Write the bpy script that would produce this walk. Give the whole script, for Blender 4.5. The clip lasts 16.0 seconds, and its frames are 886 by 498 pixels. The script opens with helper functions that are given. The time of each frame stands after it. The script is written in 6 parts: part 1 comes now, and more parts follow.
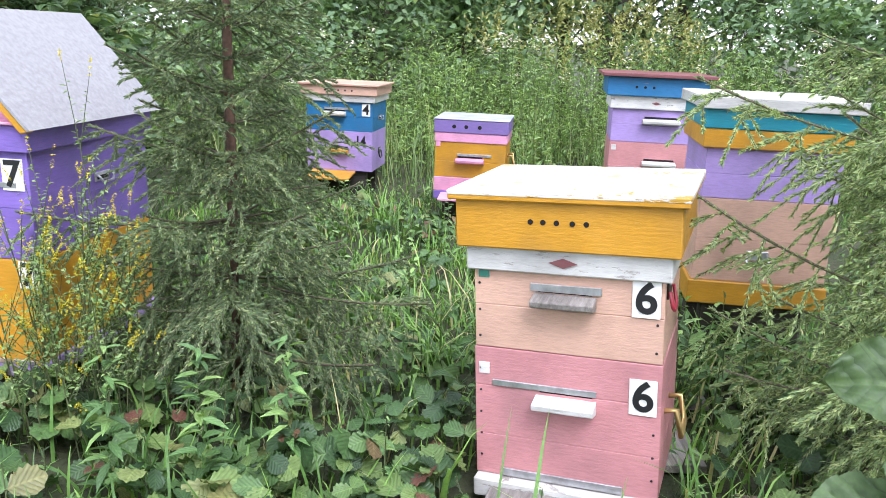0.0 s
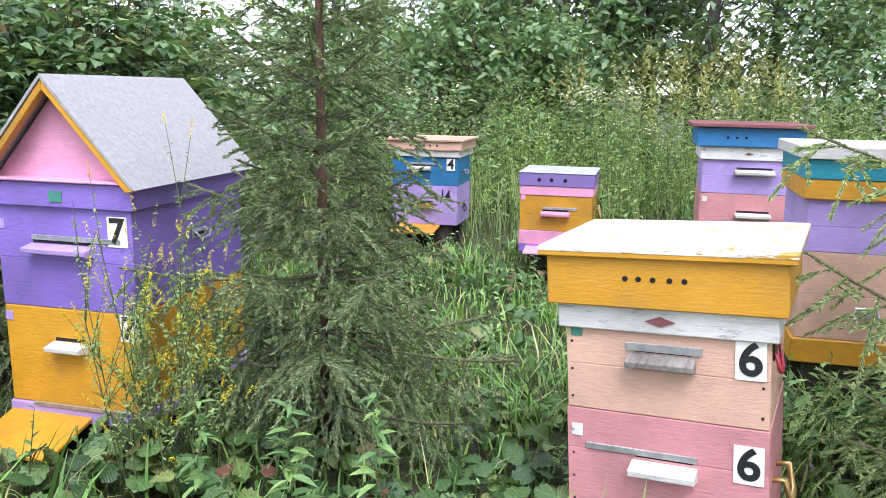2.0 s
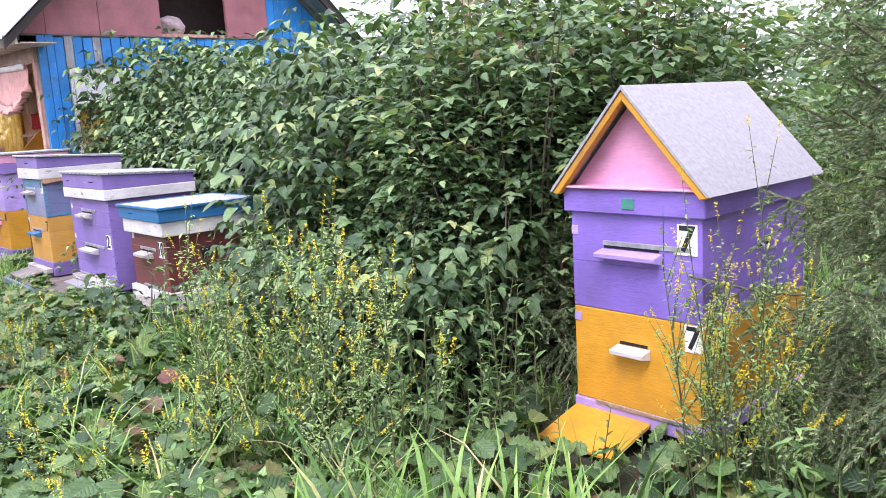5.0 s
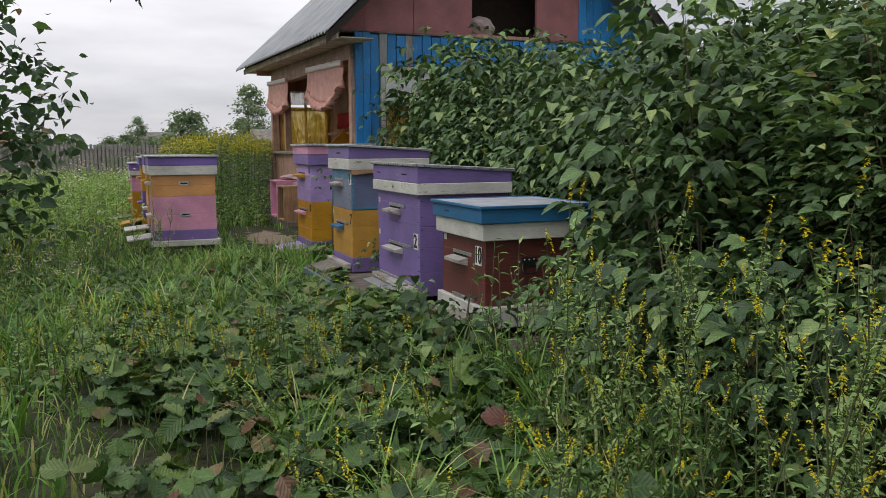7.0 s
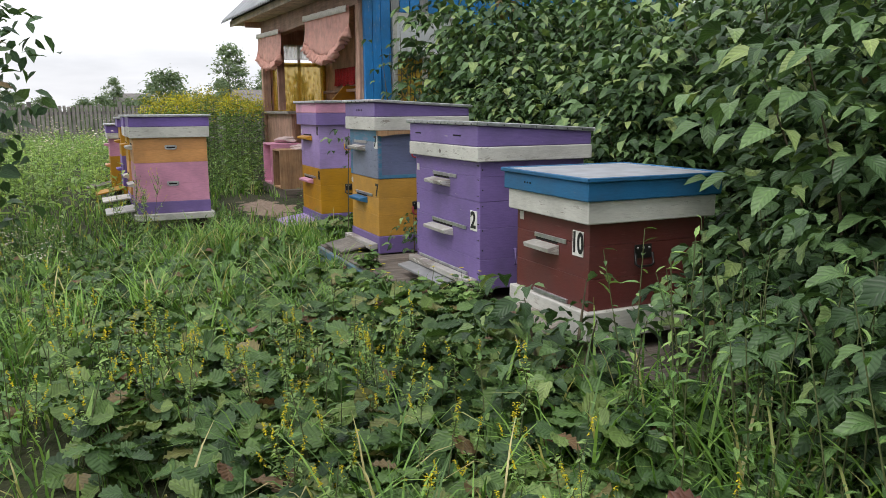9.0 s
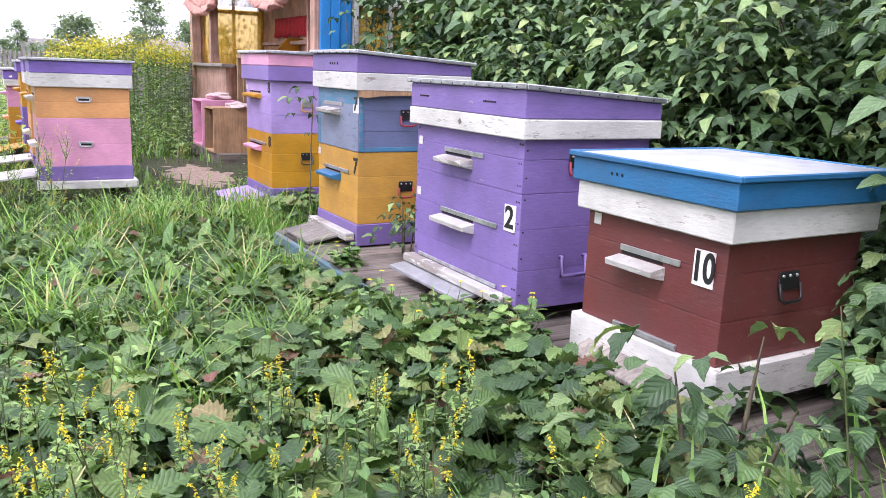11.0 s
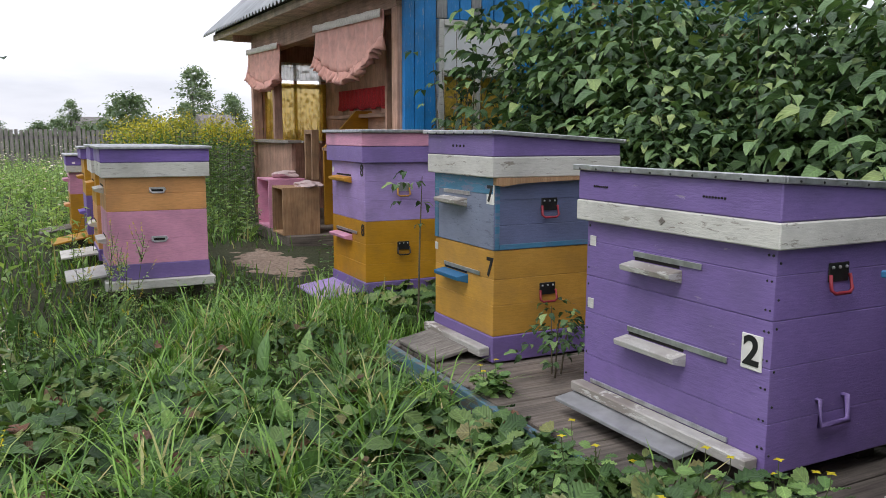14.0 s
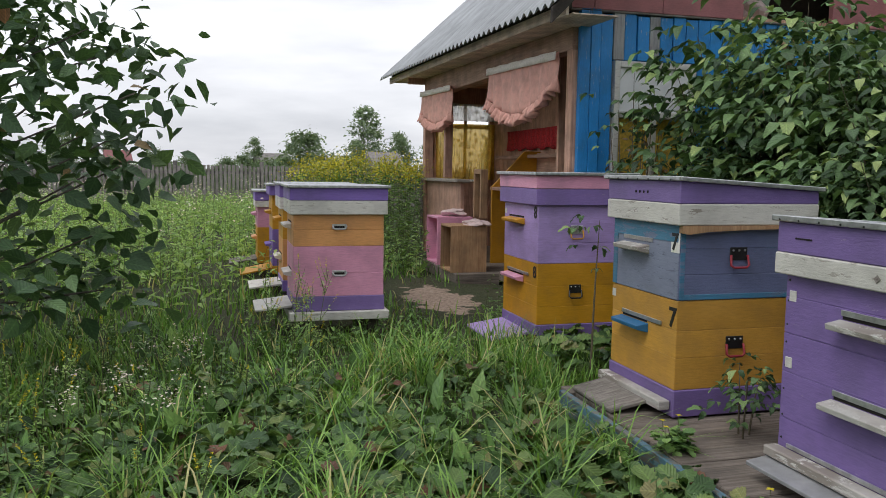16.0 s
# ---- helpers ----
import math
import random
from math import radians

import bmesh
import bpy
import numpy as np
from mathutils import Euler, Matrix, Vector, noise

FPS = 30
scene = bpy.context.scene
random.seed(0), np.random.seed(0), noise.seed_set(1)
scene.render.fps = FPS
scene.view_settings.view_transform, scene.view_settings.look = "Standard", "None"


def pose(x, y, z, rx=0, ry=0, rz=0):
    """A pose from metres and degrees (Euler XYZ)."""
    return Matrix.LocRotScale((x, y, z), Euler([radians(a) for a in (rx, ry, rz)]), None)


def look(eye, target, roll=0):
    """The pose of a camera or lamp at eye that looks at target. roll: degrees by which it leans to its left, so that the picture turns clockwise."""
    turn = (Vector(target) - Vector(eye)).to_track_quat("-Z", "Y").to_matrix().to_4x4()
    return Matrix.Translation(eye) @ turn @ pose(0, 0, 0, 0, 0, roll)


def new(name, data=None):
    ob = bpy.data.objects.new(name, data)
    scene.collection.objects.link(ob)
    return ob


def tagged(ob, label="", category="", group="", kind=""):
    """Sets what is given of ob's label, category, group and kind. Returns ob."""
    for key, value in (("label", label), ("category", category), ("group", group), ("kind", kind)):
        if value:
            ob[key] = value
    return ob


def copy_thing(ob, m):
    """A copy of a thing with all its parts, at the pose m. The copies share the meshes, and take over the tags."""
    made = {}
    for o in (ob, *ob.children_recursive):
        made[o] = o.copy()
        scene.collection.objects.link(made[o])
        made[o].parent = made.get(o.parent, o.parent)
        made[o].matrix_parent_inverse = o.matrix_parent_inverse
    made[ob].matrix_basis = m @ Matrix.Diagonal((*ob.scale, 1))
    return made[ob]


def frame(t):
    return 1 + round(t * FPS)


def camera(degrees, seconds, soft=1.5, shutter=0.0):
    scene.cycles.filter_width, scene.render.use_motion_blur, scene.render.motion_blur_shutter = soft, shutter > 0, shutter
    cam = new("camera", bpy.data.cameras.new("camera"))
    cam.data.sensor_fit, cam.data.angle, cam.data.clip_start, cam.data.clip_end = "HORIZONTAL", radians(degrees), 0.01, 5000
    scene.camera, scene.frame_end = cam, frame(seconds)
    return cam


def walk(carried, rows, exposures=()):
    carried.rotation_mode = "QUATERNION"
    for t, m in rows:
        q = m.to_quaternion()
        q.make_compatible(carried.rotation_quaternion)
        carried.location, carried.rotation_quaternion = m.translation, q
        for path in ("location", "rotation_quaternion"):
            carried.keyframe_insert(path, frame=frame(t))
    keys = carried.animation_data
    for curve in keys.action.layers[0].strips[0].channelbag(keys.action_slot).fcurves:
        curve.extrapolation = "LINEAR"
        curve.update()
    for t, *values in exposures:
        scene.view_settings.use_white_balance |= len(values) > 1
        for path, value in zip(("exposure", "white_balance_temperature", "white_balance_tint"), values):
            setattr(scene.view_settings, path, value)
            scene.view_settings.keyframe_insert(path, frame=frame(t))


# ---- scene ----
cam = camera(58.5, 16.0, soft=0.7)
EXPOSURES = ((0.0, 1.45, 5750, 20), (3.0, 1.38, 5830, 22), (4.0, 1.55, 5780, 35), (4.6, 1.66, 5720, 41), (5.6, 0.9, 6200, 18), (6.8, -0.15, 6500, 14), (7.6, -0.28, 6500, 14), (8.6, 0.08, 6500, 12), (10.0, 0.85, 6350, 16), (10.8, 1.4, 5980, 28), (11.4, 1.25, 6020, 26), (12.5, 0.74, 6080, 22), (13.5, 0.42, 6180, 18), (14.0, 0.22, 6260, 15), (15.0, -0.22, 6330, 13), (16.0, -0.05, 6400, 12))
PATH = [
    (0, (0.463, -0.168, 1.335), (2.378, 0.095, 0.82), 2.3),
    (0.5, (0.464, -0.174, 1.337), (2.394, 0.045, 0.862), 2.6),
    (1, (0.473, -0.172, 1.337), (2.404, 0.063, 0.871), 2.0),
    (1.5, (0.491, -0.163, 1.329), (2.419, 0.149, 0.897), 1.7),
    (2, (0.487, -0.139, 1.341), (2.39, 0.335, 0.948), 0.9),
    (2.5, (0.486, -0.128, 1.331), (2.357, 0.471, 0.959), 1.1),
    (3, (0.481, -0.101, 1.329), (2.313, 0.608, 0.956), 0.7),
    (3.5, (0.464, -0.068, 1.326), (2.236, 0.779, 0.945), 0.3),
    (3.9, (0.446, -0.006, 1.321), (2.14, 0.983, 0.933), 0.4),
    (4, (0.441, -0.016, 1.323), (2.11, 1.021, 0.95), -0.7),
    (4.2, (0.415, -0.021, 1.34), (2.023, 1.111, 0.977), -1.7),
    (4.4, (0.379, 0.023, 1.342), (1.907, 1.26, 0.973), -2.3),
    (4.5, (0.416, 0.048, 1.343), (1.896, 1.343, 0.976), -2.5),
    (4.7, (0.445, 0.083, 1.333), (1.847, 1.464, 0.976), -3.1),
    (6.8, (0.547, 1.092, 1.183), (1.36, 2.902, 0.93), 0.3),
    (7, (0.549, 1.181, 1.17), (1.317, 3.009, 0.913), -0.2),
    (7.5, (0.608, 1.548, 1.186), (1.194, 3.456, 1.058), -2.0),
    (8, (0.56, 1.767, 1.165), (1.202, 3.653, 0.984), -0.3),
    (8.5, (0.534, 2.056, 1.182), (1.348, 3.855, 0.869), 0.1),
    (8.7, (0.547, 2.147, 1.159), (1.339, 3.953, 0.825), -0.6),
    (10.8, (0.615, 3.321, 1.087), (1.622, 4.991, 0.642), 2.7),
    (11, (0.651, 3.416, 1.092), (1.625, 5.108, 0.658), 2.3),
    (11.5, (0.652, 3.603, 1.104), (1.548, 5.344, 0.693), 2.3),
    (12, (0.578, 3.863, 1.125), (1.576, 5.556, 0.752), 1.4),
    (12.5, (0.545, 4.063, 1.149), (1.531, 5.759, 0.759), 1.1),
    (13, (0.605, 4.214, 1.14), (1.5, 5.96, 0.751), 1.6),
    (13.5, (0.613, 4.281, 1.166), (1.552, 6.018, 0.845), -0.2),
    (14, (0.576, 4.292, 1.169), (1.473, 6.057, 0.883), 0.2),
    (14.5, (0.568, 4.287, 1.174), (1.446, 6.061, 0.887), 0.6),
    (15, (0.551, 4.305, 1.188), (1.343, 6.125, 0.943), 1.1),
    (15.5, (0.508, 4.318, 1.199), (1.172, 6.193, 0.995), 0.5),
    (16, (0.486, 4.328, 1.199), (1.019, 6.246, 1.002), 0.8),
]
walk(cam, [(t, look(eye, target, roll)) for t, eye, target, roll in PATH], EXPOSURES)

# ---- light ----
world = bpy.data.worlds.new("overcast_sky")
scene.world = world
world.use_nodes = True
wn, wl = world.node_tree.nodes, world.node_tree.links
wn.clear()
w_out = wn.new("ShaderNodeOutputWorld")
w_bg = wn.new("ShaderNodeBackground")
w_sky = wn.new("ShaderNodeTexSky")
w_sky.sky_type = "NISHITA"
w_sky.sun_disc = False
w_sky.sun_elevation, w_sky.sun_rotation = radians(48), radians(250)
w_co = wn.new("ShaderNodeTexCoord")
w_map = wn.new("ShaderNodeMapping")
w_map.inputs["Scale"].default_value = (1.0, 1.0, 4.5)
w_noise = wn.new("ShaderNodeTexNoise")
w_noise.inputs["Scale"].default_value = 2.2
w_noise.inputs["Detail"].default_value = 7
w_ramp = wn.new("ShaderNodeValToRGB")
w_ramp.color_ramp.elements[0].position, w_ramp.color_ramp.elements[0].color = 0.34, (7.0, 7.2, 7.6, 1)
w_ramp.color_ramp.elements[1].position, w_ramp.color_ramp.elements[1].color = 0.62, (12.0, 12.1, 12.3, 1)
w_mix = wn.new("ShaderNodeMix")
w_mix.data_type = "RGBA"
w_mix.inputs[0].default_value = 0.9
wl.new(w_co.outputs["Generated"], w_map.inputs["Vector"])
wl.new(w_map.outputs["Vector"], w_noise.inputs["Vector"])
wl.new(w_noise.outputs["Fac"], w_ramp.inputs["Fac"])
wl.new(w_sky.outputs["Color"], w_mix.inputs[6])
wl.new(w_ramp.outputs["Color"], w_mix.inputs[7])
wl.new(w_mix.outputs[2], w_bg.inputs["Color"])
w_bg.inputs["Strength"].default_value = 0.1
wl.new(w_bg.outputs["Background"], w_out.inputs["Surface"])

sun_data = bpy.data.lights.new("sun", "SUN")
sun_data.energy, sun_data.angle, sun_data.color = 1.3, radians(25), (1.0, 0.97, 0.92)
sun = new("sun", sun_data)
sun.matrix_world = look((-6, -3, 10), (0, 0, 0))

# ---- materials ----


def base_mat(name):
    m = bpy.data.materials.new(name)
    m.use_nodes = True
    nt = m.node_tree
    return m, nt, nt.nodes["Principled BSDF"]


def node(nt, kind, **values):
    n = nt.nodes.new(kind)
    for k, v in values.items():
        n.inputs[k.replace("_", " ")].default_value = v
    return n


def ramp(nt, fac, stops):
    r = nt.nodes.new("ShaderNodeValToRGB")
    while len(r.color_ramp.elements) < len(stops):
        r.color_ramp.elements.new(0.5)
    for e, (p, c) in zip(r.color_ramp.elements, stops):
        e.position, e.color = p, (*c, 1)
    nt.links.new(fac, r.inputs["Fac"])
    return r.outputs["Color"]


def mix(nt, fac, a, b, blend="MIX"):
    n = nt.nodes.new("ShaderNodeMix")
    n.data_type, n.blend_type = "RGBA", blend
    for sock, v in ((n.inputs[0], fac), (n.inputs[6], a), (n.inputs[7], b)):
        if isinstance(v, bpy.types.NodeSocket):
            nt.links.new(v, sock)
        elif isinstance(v, tuple):
            sock.default_value = (*v, 1)
        else:
            sock.default_value = v
    return n.outputs[2]


def coords(nt, scale=(1, 1, 1)):
    c = nt.nodes.new("ShaderNodeTexCoord")
    mp = nt.nodes.new("ShaderNodeMapping")
    mp.inputs["Scale"].default_value = scale
    nt.links.new(c.outputs["Object"], mp.inputs["Vector"])
    return mp.outputs["Vector"]


def noise_of(nt, vec, scale, detail=4, rough=0.55):
    n = node(nt, "ShaderNodeTexNoise", Scale=scale, Detail=detail, Roughness=rough)
    nt.links.new(vec, n.inputs["Vector"])
    return n.outputs["Fac"]


def bump(nt, bsdf, height, strength, distance):
    b = node(nt, "ShaderNodeBump", Strength=strength, Distance=distance)
    nt.links.new(height, b.inputs["Height"])
    nt.links.new(b.outputs["Normal"], bsdf.inputs["Normal"])


def painted_wood(name, color, wear=0.25, rough=0.5, bare=(0.27, 0.22, 0.17), upright=False):
    """Brush paint on boards: streaks, dulled patches and flakes down to grey wood."""
    m, nt, p = base_mat(name)
    v = coords(nt, (26, 26, 4) if upright else (4, 4, 26))
    grain = noise_of(nt, v, 6, 6, 0.65)
    big = noise_of(nt, coords(nt), 4.0, 3)
    fleck = noise_of(nt, coords(nt, (26, 26, 3) if upright else (3.2, 3.2, 17)), 3, 9, 0.72)
    dull = tuple(min(1, c * 0.72 + 0.02) for c in color)
    lit = tuple(min(1, c * 1.1 + 0.015) for c in color)
    col = ramp(nt, big, ((0.3, dull), (0.52, color), (0.75, lit)))
    col = mix(nt, ramp(nt, grain, ((0.3, (0.84, 0.84, 0.84)), (0.58, (1, 1, 1)))), (0, 0, 0), col)
    edge = 0.785 - wear * 0.34
    patchy = noise_of(nt, coords(nt), 2.3, 4)
    worn = ramp(nt, fleck, ((edge - 0.02, (0, 0, 0)), (edge + 0.015, (1, 1, 1))))
    worn = mix(nt, 1.0, worn, ramp(nt, patchy, ((0.36, (0.1, 0.1, 0.1)), (0.58, (1, 1, 1)))), "MULTIPLY")
    col = mix(nt, worn, col, bare)
    info = nt.nodes.new("ShaderNodeObjectInfo")
    tone = ramp(nt, info.outputs["Random"], ((0, (0.9, 0.9, 0.9)), (1, (1.06, 1.06, 1.06))))
    col = mix(nt, 1.0, col, tone, "MULTIPLY")
    nt.links.new(col, p.inputs["Base Color"])
    p.inputs["Roughness"].default_value = rough
    bump(nt, p, mix(nt, worn, grain, (0.0, 0.0, 0.0)), 0.4, 0.004)
    return m


def plain(name, color, rough=0.5, metal=0.0, var=0.25, scale=20, bumps=0.15):
    m, nt, p = base_mat(name)
    f = noise_of(nt, coords(nt), scale, 5)
    col = ramp(nt, f, ((0.3, tuple(c * (1 - var) for c in color)), (0.7, tuple(min(1, c * (1 + var)) for c in color))))
    nt.links.new(col, p.inputs["Base Color"])
    p.inputs["Roughness"].default_value, p.inputs["Metallic"].default_value = rough, metal
    bump(nt, p, f, bumps, 0.003)
    return m


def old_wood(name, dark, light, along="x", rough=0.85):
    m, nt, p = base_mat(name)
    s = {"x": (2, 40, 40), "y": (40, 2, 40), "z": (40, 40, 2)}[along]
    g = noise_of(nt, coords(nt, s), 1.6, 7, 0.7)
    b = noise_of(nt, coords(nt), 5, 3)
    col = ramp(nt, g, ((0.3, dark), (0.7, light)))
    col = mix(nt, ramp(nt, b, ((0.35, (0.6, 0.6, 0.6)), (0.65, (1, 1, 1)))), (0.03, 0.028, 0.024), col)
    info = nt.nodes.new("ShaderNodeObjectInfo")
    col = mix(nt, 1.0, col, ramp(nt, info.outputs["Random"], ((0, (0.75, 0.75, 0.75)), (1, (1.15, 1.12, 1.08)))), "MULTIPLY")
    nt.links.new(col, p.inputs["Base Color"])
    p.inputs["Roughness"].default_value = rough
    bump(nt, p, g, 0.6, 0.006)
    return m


def leaf_mat(name, stops, rough=0.44, through_light=0.24, patch=1.2, tone=1.65, grey=0.16, veins=0):
    """Foliage: each leaf has its own tone, drifts of tone across the plants, some light passing through."""
    m, nt, p = base_mat(name)
    geo = nt.nodes.new("ShaderNodeNewGeometry")
    col = ramp(nt, geo.outputs["Random Per Island"], [(q, tuple(min(0.85, tone * (v * (1 - grey) + grey * (0.3 * s[0] + 0.6 * s[1] + 0.1 * s[2]))) for v in s)) for q, s in stops])
    big = noise_of(nt, coords(nt), patch, 3)
    col = mix(nt, 1.0, col, ramp(nt, big, ((0.3, (0.66, 0.7, 0.62)), (0.7, (1.2, 1.2, 1.1)))), "MULTIPLY")
    fine = noise_of(nt, coords(nt), 60, 2)
    col = mix(nt, 1.0, col, ramp(nt, fine, ((0.3, (0.85, 0.85, 0.85)), (0.7, (1.1, 1.1, 1.1)))), "MULTIPLY")
    height = noise_of(nt, coords(nt), 90, 3)
    if veins:
        uv = nt.nodes.new("ShaderNodeUVMap")
        xyz = nt.nodes.new("ShaderNodeSeparateXYZ")
        nt.links.new(uv.outputs["UV"], xyz.inputs[0])

        def op(kind, a, b=0.0):
            n = nt.nodes.new("ShaderNodeMath")
            n.operation = kind
            for k, q in enumerate((a, b)):
                if isinstance(q, bpy.types.NodeSocket):
                    nt.links.new(q, n.inputs[k])
                else:
                    n.inputs[k].default_value = q
            return n.outputs[0]

        across = op("ABSOLUTE", xyz.outputs["X"])
        rib = op("SUBTRACT", op("MULTIPLY", xyz.outputs["Y"], veins), op("MULTIPLY", across, veins * 0.9))
        ridge = op("MULTIPLY", op("ABSOLUTE", op("SUBTRACT", op("FRACT", rib), 0.5)), 2.0)
        col = mix(nt, 1.0, col, ramp(nt, ridge, ((0.0, (1.1, 1.1, 1.05)), (0.7, (0.98, 0.98, 0.98)), (1.0, (0.87, 0.88, 0.85)))), "MULTIPLY")
        col = mix(nt, ramp(nt, across, ((0.02, (0.55, 0.55, 0.55)), (0.045, (0, 0, 0)))), col, mix(nt, 1.0, col, (1.5, 1.5, 1.35), "MULTIPLY"))
        height = mix(nt, 0.4, op("SUBTRACT", 1.0, op("MULTIPLY", ridge, ridge)), height)
    nt.links.new(col, p.inputs["Base Color"])
    bump(nt, p, height, 0.4 if veins else 0.5, 0.006)
    p.inputs["Roughness"].default_value = rough
    p.inputs["Specular IOR Level"].default_value = 0.36
    tr = nt.nodes.new("ShaderNodeBsdfTranslucent")
    nt.links.new(mix(nt, 1.0, col, (1.2, 1.25, 0.6), "MULTIPLY"), tr.inputs["Color"])
    ms = nt.nodes.new("ShaderNodeMixShader")
    ms.inputs[0].default_value = through_light
    out = nt.nodes["Material Output"]
    nt.links.new(p.outputs[0], ms.inputs[1])
    nt.links.new(tr.outputs[0], ms.inputs[2])
    nt.links.new(ms.outputs[0], out.inputs["Surface"])
    return m


YELLOW = painted_wood("ochre_yellow_paint", (0.57, 0.28, 0.011), 0.25)
MUSTARD = painted_wood("mustard_paint", (0.58, 0.31, 0.05), 0.3)
PURPLE = painted_wood("violet_paint", (0.215, 0.135, 0.46), 0.15)
PURPLE2 = painted_wood("faded_violet_paint", (0.215, 0.145, 0.385), 0.36, bare=(0.36, 0.31, 0.4))
LILAC = painted_wood("lilac_paint", (0.42, 0.30, 0.62), 0.2)
PINK = painted_wood("pink_paint", (0.72, 0.33, 0.48), 0.15)
SALMON = painted_wood("salmon_pink_paint", (0.56, 0.25, 0.25), 0.25)
PEACH = painted_wood("peach_paint", (0.62, 0.39, 0.28), 0.2)
ORANGE = painted_wood("apricot_paint", (0.70, 0.34, 0.12), 0.2)
WHITE = painted_wood("worn_white_paint", (0.66, 0.65, 0.60), 0.55, bare=(0.30, 0.27, 0.23))
CHIPPED = painted_wood("chipped_white_paint", (0.62, 0.61, 0.57), 0.95, bare=(0.27, 0.24, 0.21))
BLUE = painted_wood("sea_blue_paint", (0.02, 0.155, 0.34), 0.35)
GREYBLUE = painted_wood("slate_blue_paint", (0.145, 0.17, 0.295), 0.4, bare=(0.07, 0.19, 0.31))
TEAL = painted_wood("teal_paint", (0.02, 0.26, 0.33), 0.25)
MAROON = painted_wood("maroon_paint", (0.145, 0.034, 0.03), 0.45, bare=(0.22, 0.10, 0.085))
HOUSE_BLUE = painted_wood("house_blue_paint", (0.022, 0.27, 0.68), 0.46, bare=(0.45, 0.48, 0.5), upright=True)
HOUSE_PINK = painted_wood("dusty_pink_board", (0.44, 0.175, 0.185), 0.2, 0.75)
DARKRED = painted_wood("dark_red_paint", (0.22, 0.07, 0.07), 0.4)
GREYWOOD = old_wood("weathered_grey_wood", (0.14, 0.125, 0.11), (0.42, 0.39, 0.35), "x")
DECKWOOD = old_wood("dirty_deck_wood", (0.075, 0.062, 0.052), (0.30, 0.26, 0.225), "x")
FENCEWOOD = old_wood("silver_fence_wood", (0.15, 0.14, 0.13), (0.36, 0.345, 0.34), "z")
BAREGREY = old_wood("bare_silver_plank", (0.24, 0.25, 0.27), (0.55, 0.56, 0.57), "z")
BROWNWOOD = old_wood("brown_porch_wood", (0.36, 0.19, 0.13), (0.70, 0.45, 0.34), "z", 0.7)
BROWNWOOD_Y = old_wood("brown_porch_beam", (0.36, 0.2, 0.13), (0.70, 0.45, 0.33), "y", 0.7)
DARKWOOD = old_wood("very_dark_wood", (0.02, 0.016, 0.013), (0.07, 0.055, 0.045), "y")
CRATEWOOD = old_wood("pale_crate_wood", (0.30, 0.16, 0.08), (0.55, 0.36, 0.2), "z", 0.7)
METAL = plain("galvanised_metal", (0.52, 0.53, 0.54), 0.4, 0.85, 0.25, 30)
LIDMETAL = plain("dull_zinc_lid", (0.46, 0.48, 0.52), 0.5, 0.35, 0.2, 9)
ROOFFELT = plain("pale_roof_sheet", (0.31, 0.305, 0.305), 0.7, 0.0, 0.14, 55, 0.8)
DARKMETAL = plain("dark_steel", (0.05, 0.05, 0.05), 0.4, 0.7)
REDPAINT = plain("dull_red_enamel", (0.28, 0.025, 0.04), 0.5)
BRASS = plain("brass_handle", (0.45, 0.32, 0.12), 0.4, 0.6)
BLACK = plain("black_paint", (0.012, 0.012, 0.013), 0.5)
# near-black for the shade inside holes, which are not cut out
HOLE_SHADE = plain("painted_hole_shade", (0.008, 0.006, 0.005), 0.9)
PLATE = plain("number_plate_white", (0.80, 0.79, 0.74), 0.6, 0, 0.1)
GREENTAG = plain("green_tag", (0.05, 0.22, 0.16), 0.5)
CLOTH = plain("salmon_curtain_cloth", (0.76, 0.43, 0.36), 0.9, 0, 0.15, 14)
LACE = plain("white_lace_trim", (0.78, 0.74, 0.68), 0.9, 0, 0.15, 50)
YCURTAIN = plain("yellow_net_curtain", (0.62, 0.42, 0.06), 0.8, 0, 0.35, 40)
REDCLOTH = plain("red_patterned_cloth", (0.45, 0.025, 0.03), 0.9, 0, 0.6, 60)
BAGCLOTH = plain("pale_sack_cloth", (0.55, 0.43, 0.42), 0.9, 0, 0.2, 12)
ROOFSLATE = plain("grey_corrugated_sheet", (0.36, 0.38, 0.40), 0.7, 0, 0.22, 3, 0.2)
EAVE = old_wood("eave_board", (0.42, 0.33, 0.26), (0.75, 0.64, 0.54), "y")
# near-black colour that stands for the shade of unlit rooms
INDOOR_SHADE = plain("painted_indoor_shade", (0.05, 0.035, 0.03), 0.9)


